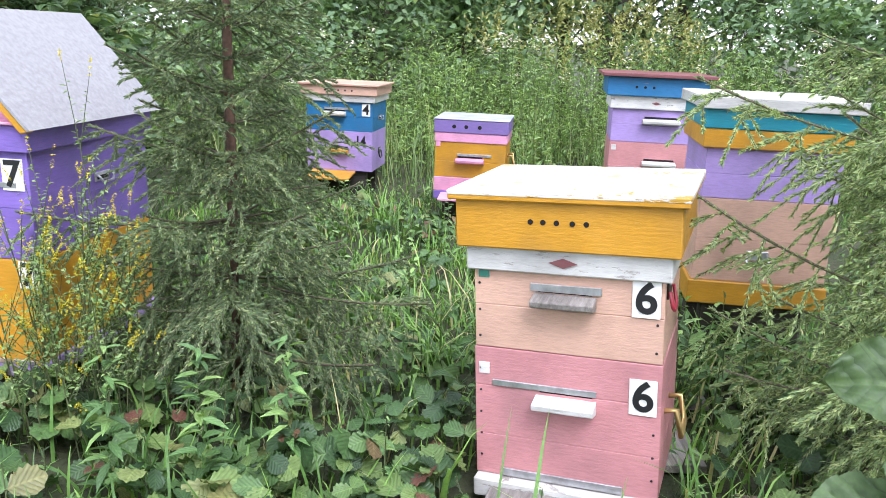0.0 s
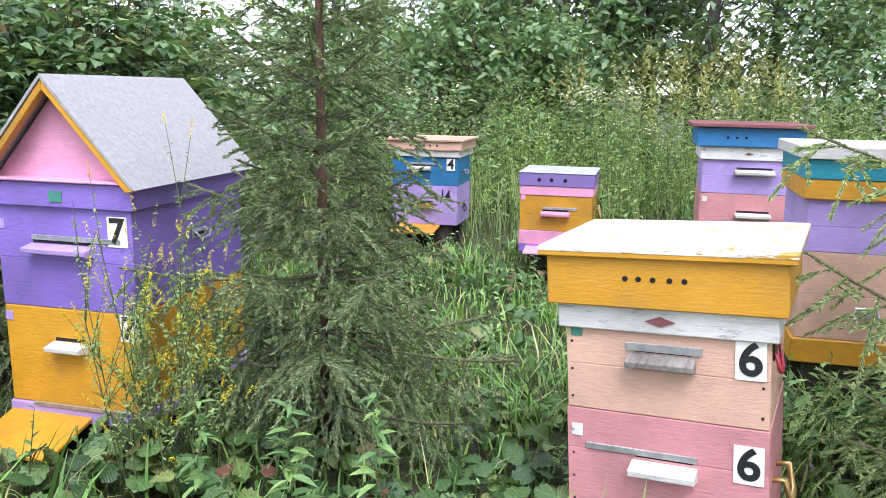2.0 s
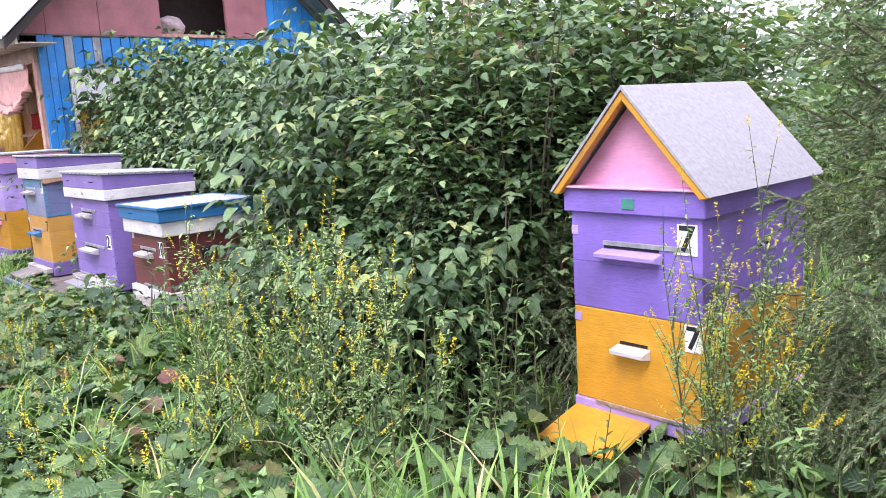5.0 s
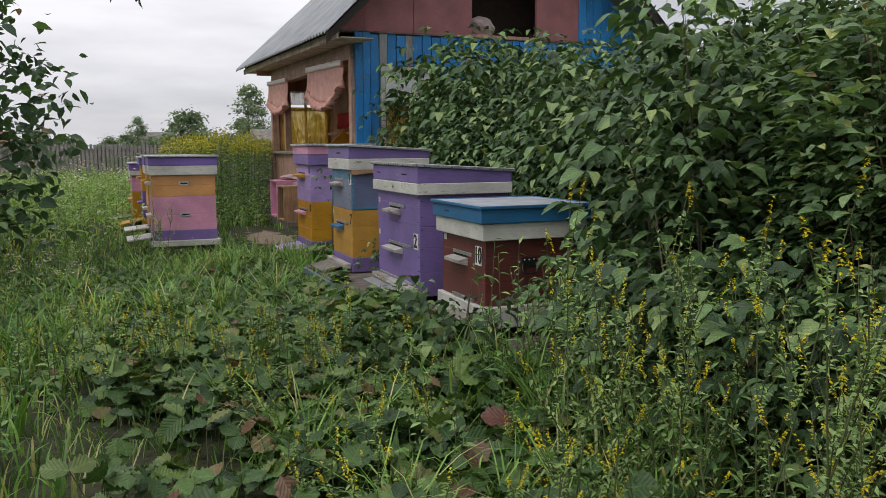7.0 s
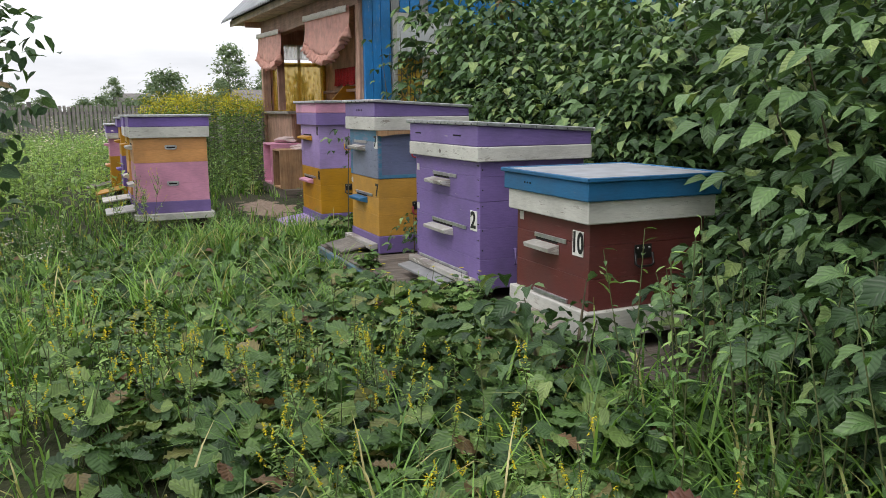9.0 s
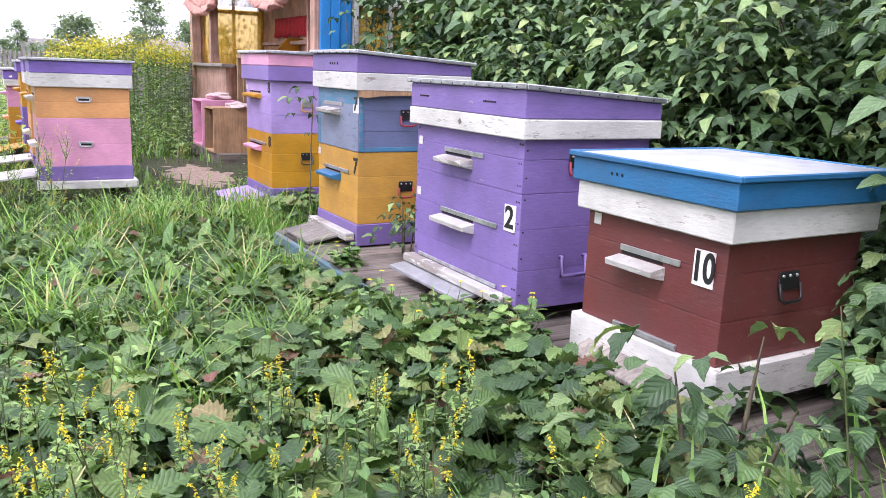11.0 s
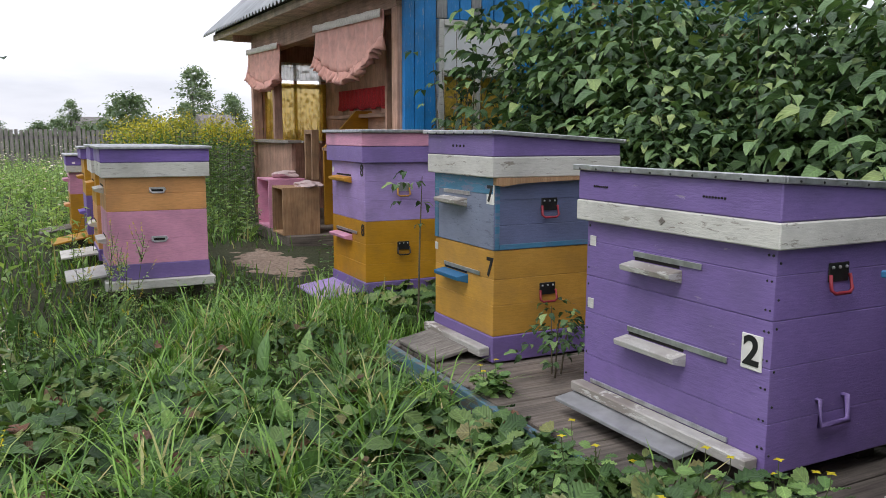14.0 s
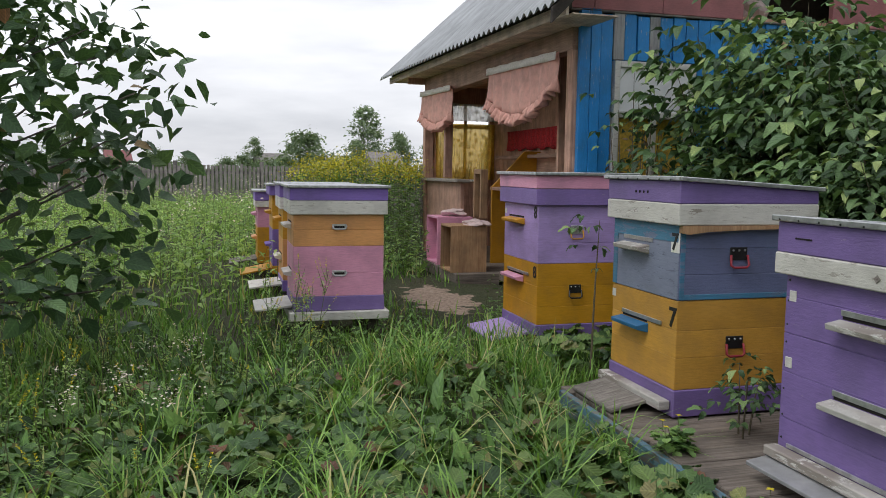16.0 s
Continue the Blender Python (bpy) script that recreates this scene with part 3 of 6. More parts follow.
SKYBLUE = painted_wood("flaking_sky_blue_paint", (0.06, 0.21, 0.34), 0.7, bare=(0.17, 0.2, 0.3))
part("edge_strip", box_bm(-0.3065, -0.284, -0.2855, -0.2815, 0.5, 0.81, 0.001), SKYBLUE, h1, "flaking sky blue edge")
part("edge_strip", box_bm(-0.283, 0.309, -0.2855, -0.2815, 0.5, 0.522, 0.001), SKYBLUE, h1)
part("edge_strip", box_bm(-0.3165, -0.3135, -0.279, 0.279, 0.74, 0.811, 0.001), SKYBLUE, h1)
part("edge_strip", box_bm(-0.3165, -0.3135, 0.24, 0.279, 0.5, 0.739, 0.001), SKYBLUE, h1)
part("packing_strip", prism_bm(((-0.318, 0.782), (-0.29, 0.776), (-0.2, 0.787), (0.0, 0.794), (0.2, 0.798), (0.33, 0.80), (0.33, 0.812), (-0.318, 0.812)), "y", -0.318, -0.284), CRATEWOOD, h1, "torn cream packing under the band")
nails(h1, [(-0.36, -0.27 + 0.09 * k, 1.0) for k in range(7)])

# maroon hive
h10 = hive("low maroon hive with blue roof, numbered 10", 2.30, 4.79, 0.56, 0.56, 0.232, (
    ("base", 0.232, 0.345, WHITE, 0.025, 1), ("body", 0.346, 0.71, MAROON, 0.0, 3),
    ("white_band", 0.692, 0.78, WHITE, 0.03, 1), ("roof_box", 0.781, 0.855, BLUE, 0.045, 1)),
    (0.855, 0.868, LIDMETAL, BLUE, 0.045),
    ((0.27, 0.62, 0.56, CHIPPED, 0.1),), (("10", 0.87, 0.605, 0.10),), ((0.08, 0.665, WHITE),),
    ((0.25, 0.29, 0.33), 0.82, 0.004, 0.045), ((0.45, 0.55, "dark"),), (0.13, 0.78, 0.29, 0.115, 0.04, GREYWOOD))
part("bottom_slide", box_bm(-0.292, -0.281, -0.14, 0.12, 0.118, 0.134, 0.001), METAL, h10)
feet(h10, 0.56, 0.56, 0.232, DECK_Z, GREYWOOD)

# violet over ochre hive
h8 = hive("two-storey hive, violet over ochre yellow, numbered 8", 2.39, 8.945, 0.62, 0.62, 0.13, (
    ("base", 0.13, 0.23, PURPLE2, 0.006, 1), ("lower_body", 0.231, 0.621, YELLOW, 0.0, 3), ("upper_body", 0.622, 1.0, LILAC, 0.0, 3),
    ("roof_box", 0.992, 1.095, PURPLE2, 0.03, 1), ("pink_band", 1.096, 1.18, PINK, 0.032, 1)),
    (1.18, 1.196, LIDMETAL, METAL, 0.04),
    ((0.13, 0.62, 0.88, YELLOW, 0), (0.13, 0.62, 0.50, PINK, 0.15)), (("8*", 0.92, 0.94, 0.09), ("8*", 0.93, 0.56, 0.09)),
    ((0.04, 0.93, WHITE),), None, ((0.42, 0.82, "yellow"), (0.42, 0.44, "dark")), (0.0, 0.85, 0.17, 0.27, 0.04, LILAC))
feet(h8, 0.62, 0.62, 0.13, 0.0)

# four hives in a file, seen from the side
HP = (("base", 0.21, 0.313, PURPLE2, 0.006, 1), ("lower_body", 0.314, 0.664, PINK, 0.0, 2), ("upper_body", 0.665, 0.90, ORANGE, 0.0, 2),
      ("white_band", 0.886, 0.983, WHITE, 0.024, 1), ("roof_box", 0.984, 1.07, PURPLE, 0.026, 1))
hp = hive("two-storey hive, apricot over pink, violet base and roof", 0.945, 9.82, 0.56, 0.63, 0.21, HP, (1.07, 1.085, LIDMETAL, METAL, 0.032),
          ((0.2, 0.7, 0.80, WHITE, 0), (0.2, 0.7, 0.46, WHITE, 0)), (), (), None, ((0.5, 0.80, "chrome"), (0.5, 0.475, "chrome")), (0.1, 0.9, 0.25, 0.26, 0.03, WHITE))
part("stand_board", box_bm(-0.35, 0.35, -0.33, 0.3, -0.06, -0.002, 0.004), WHITE, hp, "pale weathered board under the hive")
for k in (-0.24, 0.24):
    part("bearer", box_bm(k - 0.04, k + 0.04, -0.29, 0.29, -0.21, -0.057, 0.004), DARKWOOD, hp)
hx = hive("two-storey hive, ochre over apricot, behind the apricot hive", 0.95, 10.9, 0.54, 0.56, 0.19, (
    ("base", 0.19, 0.28, PURPLE, 0.006, 1), ("lower_body", 0.281, 0.62, ORANGE, 0.0, 2), ("upper_body", 0.621, 0.88, YELLOW, 0.0, 2),
    ("white_band", 0.87, 0.965, WHITE, 0.024, 1), ("roof_box", 0.966, 1.065, PURPLE, 0.026, 1)), (1.065, 1.08, LIDMETAL, METAL, 0.032),
    ((0.2, 0.7, 0.78, YELLOW, 0), (0.2, 0.7, 0.46, WHITE, 0)), (), (), None, (), (0.1, 0.9, 0.25, 0.27, 0.03, WHITE))
feet(hx, 0.54, 0.56, 0.19, 0.0)
hq = hive("two-storey hive, ochre over violet, in the file of hives", 0.93, 12.0, 0.54, 0.56, 0.19, (
    ("base", 0.19, 0.27, YELLOW, 0.006, 1), ("lower_body", 0.271, 0.62, PURPLE, 0.0, 2), ("upper_body", 0.621, 0.95, YELLOW, 0.0, 2),
    ("roof_box", 0.945, 1.035, PURPLE, 0.026, 1)), (1.035, 1.05, LIDMETAL, METAL, 0.032),
    ((0.2, 0.7, 0.78, YELLOW, 0), (0.2, 0.7, 0.46, PURPLE, 0)), (), (), None, (), (0.1, 0.9, 0.25, 0.3, 0.06, YELLOW))
feet(hq, 0.54, 0.56, 0.19, 0.0)
hr = hive("two-storey hive, pink over ochre, violet roof", 0.835, 13.1, 0.54, 0.56, 0.17, (
    ("base", 0.17, 0.24, YELLOW, 0.006, 1), ("lower_body", 0.241, 0.56, YELLOW, 0.0, 2), ("upper_body", 0.561, 0.79, PINK, 0.0, 2),
    ("white_band", 0.78, 0.85, WHITE, 0.024, 1), ("roof_box", 0.851, 0.945, PURPLE, 0.026, 1)), (0.945, 0.96, LIDMETAL, METAL, 0.032),
    ((0.2, 0.7, 0.7, PINK, 0), (0.2, 0.7, 0.44, ORANGE, 0)), (), (), None, (), (0.1, 0.9, 0.22, 0.3, 0.05, GREYWOOD))
feet(hr, 0.54, 0.56, 0.17, 0.0)

# near hive numbered 6
h6 = hive("salmon and peach hive with yellow roof, numbered 6", 2.63, -0.511, 0.534, 0.42, 0.064, (
    ("lower_body", 0.064, 0.470, SALMON, 0.002, 3), ("upper_body", 0.472, 0.72, PEACH, 0.0, 2),
    ("white_band", 0.707, 0.777, WHITE, 0.018, 1), ("roof_box", 0.778, 0.915, YELLOW, 0.04, 1)),
    (0.912, 0.936, YELLOW, None, 0.058),
    ((0.33, 0.66, 0.632, GREYWOOD, 0.0), (0.34, 0.67, 0.325, WHITE, -0.26)), (("6", 0.91, 0.655, 0.105), ("6", 0.91, 0.372, 0.105)),
    ((0.055, 0.70, GREENTAG), (0.05, 0.405, WHITE)), ((0.33, 0.395, 0.465, 0.545, 0.615), 0.858, 0.0075, 0.04), ((0.35, 0.28, "brass"), (0.16, 0.66, "red")),
    (0.1, 0.75, 0.05, 0.2, 0.03, GREYWOOD))
part("band_emblem", prism_bm(((0.045, 0.678), (0.005, 0.692), (-0.035, 0.678), (0.005, 0.664)), "x", -0.232, -0.2275), DARKRED, h6, "dark red painted diamond")
part("metal_slide", box_bm(-0.218, -0.2115, -0.10, 0.10, 0.59, 0.612, 0.001), METAL, h6)
part("painted_top", box_bm(-0.2695, 0.2695, -0.3265, 0.3265, 0.8625, 0.878, 0.003), painted_wood("chipped_cream_paint", (0.74, 0.70, 0.62), 0.62, bare=(0.46, 0.27, 0.03)), h6, "white painted lid top")
nails(h6, [(-0.2125, yy_, z_) for yy_ in (-0.25, 0.252) for z_ in (0.06, 0.13, 0.2, 0.27, 0.34, 0.44, 0.52, 0.6)])
part("bottom_slide", box_bm(-0.219, -0.2125, -0.17, 0.19, 0.004, 0.028, 0.001), METAL, h6, "bare metal slide over the lowest slot")
part("base", box_bm(-0.25, 0.2, -0.26, 0.268, -0.06, -0.001, 0.004), WHITE, h6)

# it stands askew, leaning on the board at its side
h6.matrix_basis = pose(2.776, -0.312, 0.078, -3.9, 0, -13)

# gabled hive numbered 7
h7 = hive("gabled hive, violet over ochre, numbered 7", 2.885, 1.59, 0.57, 0.78, 0.085, (
    ("base", 0.085, 0.146, LILAC, 0.008, 1), ("lower_body", 0.147, 0.527, YELLOW, 0.0, 1), ("upper_body", 0.529, 0.92, PURPLE, 0.0, 2),
    ("collar", 0.909, 1.0, PURPLE, 0.022, 1)), (1.0, 1.012, PINK, None, 0.04),
    ((0.25, 0.72, 0.755, LILAC, 0.2), (0.36, 0.62, 0.385, WHITE, 0)), (("7", 0.90, 0.83, 0.11), ("7", 0.94, 0.475, 0.10)),
    ((0.03, 0.835, LILAC), (0.035, 0.485, LILAC)), None, ((0.55, 0.76, "chrome"), (0.55, 0.4, "chrome")), (0.0, 0.62, 0.115, 0.25, 0.06, YELLOW))
part("green_tag", box_bm(-0.417, -0.412, -0.025, 0.03, 0.845, 0.885, 0.001), GREENTAG, h7)
part("bottom_slide", box_bm(-0.405, -0.398, -0.25, 0.18, 0.055, 0.07, 0.001), METAL, h7)
part("gable_board", prism_bm(((-0.29, 0.926), (0.29, 0.926), (0.0, 1.25)), "x", -0.36, -0.33), PINK, h7, "pink gable board")
part("gable_board", prism_bm(((-0.29, 0.926), (0.29, 0.926), (0.0, 1.25)), "x", 0.33, 0.36), PINK, h7)
for s in (1, -1):
    o = [(s * 0.345, 0.905), (0.0, 1.292), (0.0, 1.277), (s * 0.333, 0.903)]
    part("roof_sheet", prism_bm(o, "x", -0.448, 0.44), ROOFFELT, h7, "pale weathered roofing sheet")
    o = [(s * 0.335, 0.898), (0.0, 1.274), (0.0, 1.238), (s * 0.305, 0.893)]
    part("barge_board", prism_bm(o, "x", -0.443, -0.41, 0.003), YELLOW, h7, "yellow barge board")
feet(h7, 0.57, 0.78, 0.085, 0.0)

# hives at the back of the clearing
h4 = hive("two-storey hive, blue over lilac, numbered 4 and 14", 6.9, 1.345, 0.565, 0.5, 0.224, (
    ("lower_body", 0.224, 0.554, LILAC, 0.0, 2), ("upper_body", 0.555, 0.80, BLUE, 0.0, 2), ("white_band", 0.795, 0.852, WHITE, 0.02, 1),
    ("roof_box", 0.853, 0.925, PEACH, 0.04, 1)), (0.925, 0.945, PEACH, None, 0.06),
    ((0.25, 0.6, 0.70, WHITE, 0.1), (0.3, 0.65, 0.395, YELLOW, 0.0)), (("4", 0.9, 0.735, 0.10), ("14*", 0.82, 0.47, 0.11)), ((0.05, 0.42, WHITE),),
    ((0.3, 0.4, 0.5, 0.6, 0.7), 0.89, 0.008, 0.04), ((0.5, 0.66, "chrome"), (0.5, 0.36, "dark")), (0.1, 0.75, 0.225, 0.25, 0.03, YELLOW))
feet(h4, 0.565, 0.5, 0.224, 0.0)
hs = hive("small hive, ochre body between pink bands, zinc lid", 6.1, 0.182, 0.51, 0.5, 0.2, (
    ("base", 0.2, 0.26, PURPLE, 0.004, 1), ("pink_base", 0.261, 0.363, PINK, 0.004, 1), ("body", 0.364, 0.617, YELLOW, 0.0, 2),
    ("pink_band", 0.618, 0.684, PINK, 0.006, 1), ("roof_box", 0.685, 0.775, PURPLE2, 0.012, 1)), (0.775, 0.785, LIDMETAL, None, 0.016),
    ((0.3, 0.7, 0.49, PINK, 0.1),), (), ((0.04, 0.60, PINK),), ((0.26, 0.43, 0.62), 0.73, 0.014, 0.012), ((0.4, 0.5, "brass"),), (0.1, 0.8, 0.25, 0.16, 0.02, PINK))
feet(hs, 0.51, 0.5, 0.2, 0.0)
hb = hive("tall hive, blue roof over lilac and salmon bodies", 6.0, -1.09, 0.56, 0.5, 0.2, (
    ("lower_body", 0.2, 0.70, SALMON, 0.0, 3), ("upper_body", 0.702, 0.93, LILAC, 0.0, 2), ("white_band", 0.924, 1.01, WHITE, 0.02, 1),
    ("roof_box", 1.011, 1.135, BLUE, 0.05, 1)), (1.135, 1.16, DARKRED, None, 0.09),
    ((0.36, 0.8, 0.845, WHITE, 0.0), (0.4, 0.8, 0.56, WHITE, 0.0)), (), ((0.05, 0.66, WHITE),), ((0.25, 0.35, 0.45), 1.07, 0.009, 0.05), (), None)
part("band_emblem", prism_bm(((0.03, 0.765), (0.0, 0.775), (-0.03, 0.765), (0.0, 0.755)), "x", -0.274, -0.269), DARKRED, hb)
feet(hb, 0.56, 0.5, 0.2, 0.0)
h5 = hive("tall hive, teal and yellow roof, lilac over peach", 3.8, -1.31, 0.535, 0.5, 0.29, (
    ("base", 0.29, 0.39, YELLOW, 0.012, 1), ("lower_body", 0.391, 0.742, PEACH, 0.0, 2), ("upper_body", 0.743, 0.95, LILAC, 0.0, 2),
    ("yellow_band", 0.95, 1.027, YELLOW, 0.02, 1), ("roof_box", 1.028, 1.105, TEAL, 0.024, 1)), (1.105, 1.155, WHITE, None, 0.045),
    (), (), (), None, (), None)
part("carry_handle", box_bm(-0.258, -0.251, -0.03, 0.06, 0.20, 0.24, 0.002), METAL, h5)
part("loop", tube_bm([(-0.256, -0.025, 0.23), (-0.28, -0.03, 0.20), (-0.285, -0.02, 0.185), (-0.285, 0.05, 0.185), (-0.28, 0.06, 0.20), (-0.256, 0.055, 0.23)], 0.005), METAL, h5)
feet(h5, 0.535, 0.5, 0.29, 0.0)

# a board on the grass beside the near hive
pallet = thing("pallet_board", 3.15, -0.62, 0.0, 8, "pale weathered board lying on the grass", "board")
part("plank", box_bm(-0.3, 0.22, -0.07, 0.07, 0.0, 0.03, 0.003), GREYWOOD, pallet)
part("plank", box_bm(0.1, 0.2, -0.2, 0.1, 0.032, 0.06, 0.003), GREYWOOD, pallet)

# ---- deck ----
deck = tagged(new("deck"), "weathered plank deck with a blue edge board", "deck", "", "structure")
y = 4.25
while y < 7.75:
    wd = float(rng.uniform(0.12, 0.16))
    o = part("plank", box_bm(2.06 + rng.uniform(-0.015, 0.015), 3.25, y, y + wd - 0.008, DECK_Z - 0.035 + rng.uniform(-0.004, 0.003), DECK_Z + rng.uniform(-0.004, 0.0), 0.004), DECKWOOD, deck)
    y += wd
part("edge_board", prism_bm(((2.02, 0.05), (2.05, 0.05), (2.05, 0.165), (2.02, 0.165)), "y", 4.2, 7.74, 0.004), painted_wood("flaking_blue_edge_paint", (0.09, 0.19, 0.25), 0.8, bare=(0.16, 0.15, 0.13)), deck, "flaking pale blue edge board")
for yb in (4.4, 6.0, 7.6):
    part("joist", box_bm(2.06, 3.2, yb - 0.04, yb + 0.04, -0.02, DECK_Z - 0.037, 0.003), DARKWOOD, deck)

# ---- house ----
house = thing("house", 0, 0, 0, 0, "wooden garden house, blue plank gable, corrugated roof", "house")
HX0, HX1, HY0, HY1 = 3.3, 7.35, 10.36, 15.3
# gable wall of blue vertical planks with one window opening
WX0, WX1, WZ0, WZ1 = 3.6, 4.36, 0.75, 2.12
x = HX0 + 0.17
wall_back = part("wall", box_bm(HX0 + 0.06, WX0, HY0 + 0.03, HY0 + 0.1, 0.05, 2.5, 0), HOUSE_BLUE, house, "gable wall of blue planks")
part("wall", box_bm(WX1, HX1, HY0 + 0.03, HY0 + 0.1, 0.05, 2.5, 0), HOUSE_BLUE, house)
part("wall", box_bm(WX0, WX1, HY0 + 0.03, HY0 + 0.1, WZ1, 2.5, 0), HOUSE_BLUE, house)
part("wall", box_bm(WX0, WX1, HY0 + 0.03, HY0 + 0.1, 0.05, WZ0, 0), HOUSE_BLUE, house)
while x < HX1:
    wd = float(rng.uniform(0.10, 0.125))
    top = 2.5 + rng.uniform(-0.015, 0.015)
    spans = ((0.08, top),) if x + wd < WX0 or x > WX1 else ((0.08, WZ0 - 0.01), (WZ1 + 0.01, top))
    for a, b in spans:
        bare = a > 2 and rng.random() < 0.45
        part("plank", box_bm(x + 0.004, x + wd - 0.004, HY0 - 0.004 - rng.uniform(0, 0.014), HY0 + 0.03, a, b, 0.003), BAREGREY if bare else HOUSE_BLUE, wall_back, "bare grey plank" if bare else "")
    x += wd
for a, b in ((3.285, 3.375), (3.38, 3.465)):
    part("corner_board", box_bm(a, b, HY0 - 0.03, HY0 + 0.02, 0.05, 2.53, 0.003), HOUSE_BLUE, house)
win = part("window", box_bm(WX0, WX0 + 0.05, HY0 - 0.035, HY0 + 0.05, WZ0, WZ1, 0.003), WHITE, house, "white-framed window with a lower pane open")
part("window_frame", box_bm(WX1 - 0.05, WX1, HY0 - 0.035, HY0 + 0.05, WZ0, WZ1, 0.003), WHITE, win)
part("window_frame", box_bm(WX0 + 0.051, WX1 - 0.051, HY0 - 0.035, HY0 + 0.05, WZ1 - 0.05, WZ1, 0.003), WHITE, win)
part("window_frame", box_bm(WX0 + 0.051, WX1 - 0.051, HY0 - 0.035, HY0 + 0.05, WZ0, WZ0 + 0.05, 0.003), WHITE, win)
part("window_frame", box_bm(WX0 + 0.051, WX1 - 0.051, HY0 - 0.03, HY0 + 0.045, 1.66, 1.71, 0.003), WHITE, win)
part("window_frame", box_bm(WX0 + 0.36, WX0 + 0.40, HY0 - 0.03, HY0 + 0.045, WZ0 + 0.051, 1.659, 0.003), WHITE, win)
# opaque film, its near-white colour also stands for the reflected sky
pane = part("pane", box_bm(WX0 + 0.05, WX1 - 0.05, HY0 + 0.004, HY0 + 0.009, 1.71, WZ1 - 0.05, 0), plain("white_film_with_sky_glare", (0.84, 0.85, 0.86), 0.22, 0, 0.06, 5, 0.3), win, "white film over the upper pane, sky reflection in its colour")
part("net_curtain", box_bm(WX0 + 0.03, WX1 - 0.03, HY0 + 0.02, HY0 + 0.024, 1.712, 2.069, 0), LACE, win)
part("yellow_curtain", box_bm(WX0 + 0.03, WX1 - 0.03, HY0 + 0.06, HY0 + 0.064, 0.8, 1.658, 0), YCURTAIN, win)
# gable above: pink sheets round a loft opening backed with painted shade, then blue planks
RX, RZ, EX, EZ = 5.2, 4.80, 2.80, 2.42


def gable_z(xx):
    return RZ - abs(xx - RX) * (RZ - EZ) / (RX - EX) - 0.1


def gable_sheet(a, b, z0, mat, name="gable_sheet"):
    pr = [(a, z0), (b, z0), (b, gable_z(b))]
    if a < RX < b:
        pr.append((RX, gable_z(RX)))
    pr.append((a, gable_z(a)))
    part(name, prism_bm(pr, "y", HY0 - 0.035, HY0 + 0.02, 0.003), mat, house)


for a, b in ((3.06, 3.395), (3.4, 4.015), (4.02, 4.79)):
    gable_sheet(a, b, 2.52, HOUSE_PINK)
gable_sheet(4.795, 5.70, 3.45, HOUSE_PINK)
gable_sheet(5.705, 6.33, 2.52, HOUSE_PINK)
x = 6.335
while x < 7.3:
    gable_sheet(x, x + 0.11, 2.52, HOUSE_BLUE, "gable_plank")
    x += 0.115
part("loft_floor", box_bm(4.7, 5.8, HY0 + 0.03, HY0 + 0.8, 2.5, 2.56, 0.003), BROWNWOOD, house)
# added dark sheet: the loft's inner shade put into its colour
part("loft_back", prism_bm(((3.0, 2.5), (7.4, 2.5), (7.4, gable_z(7.4)), (RX, gable_z(RX)), (3.0, gable_z(3.0))), "y", HY0 + 0.82, HY0 + 0.86), INDOOR_SHADE, house)
part("gable_end", prism_bm(((3.0, 2.4), (7.4, 2.4), (7.4, gable_z(7.4)), (RX, gable_z(RX)), (3.0, gable_z(3.0))), "y", HY1, HY1 + 0.04), BROWNWOOD, house)
part("wall", box_bm(HX1 - 0.07, HX1, HY0 + 0.11, HY1, 0.05, 2.5, 0), BROWNWOOD, house)
part("wall", box_bm(4.3, HX1 - 0.075, HY1 - 0.1, HY1 - 0.02, 0.05, 2.36, 0), BROWNWOOD, house)
part("inner_wall", box_bm(3.4, HX1 - 0.08, HY0 + 0.62, HY0 + 0.66, 0.125, 2.36, 0), INNERWOOD, house)
part("gable_beam", box_bm(3.07, 7.3, HY0 - 0.03, HY0 + 0.06, 2.503, 2.519, 0.003), GREYWOOD, house)
bm = bmesh.new()
bmesh.ops.create_icosphere(bm, subdivisions=3, radius=0.17)
for v in bm.verts:
    v.co = Vector((v.co.x * 1.2, v.co.y, v.co.z * 0.8)) * (1 + 0.25 * noise.noise(v.co * 9))
sack = thing("sack", 5.05, HY0 + 0.28, 2.68, 10, "pale stuffed sack lying in the loft opening", "sack")
part("cloth", bm, BAGCLOTH, sack)


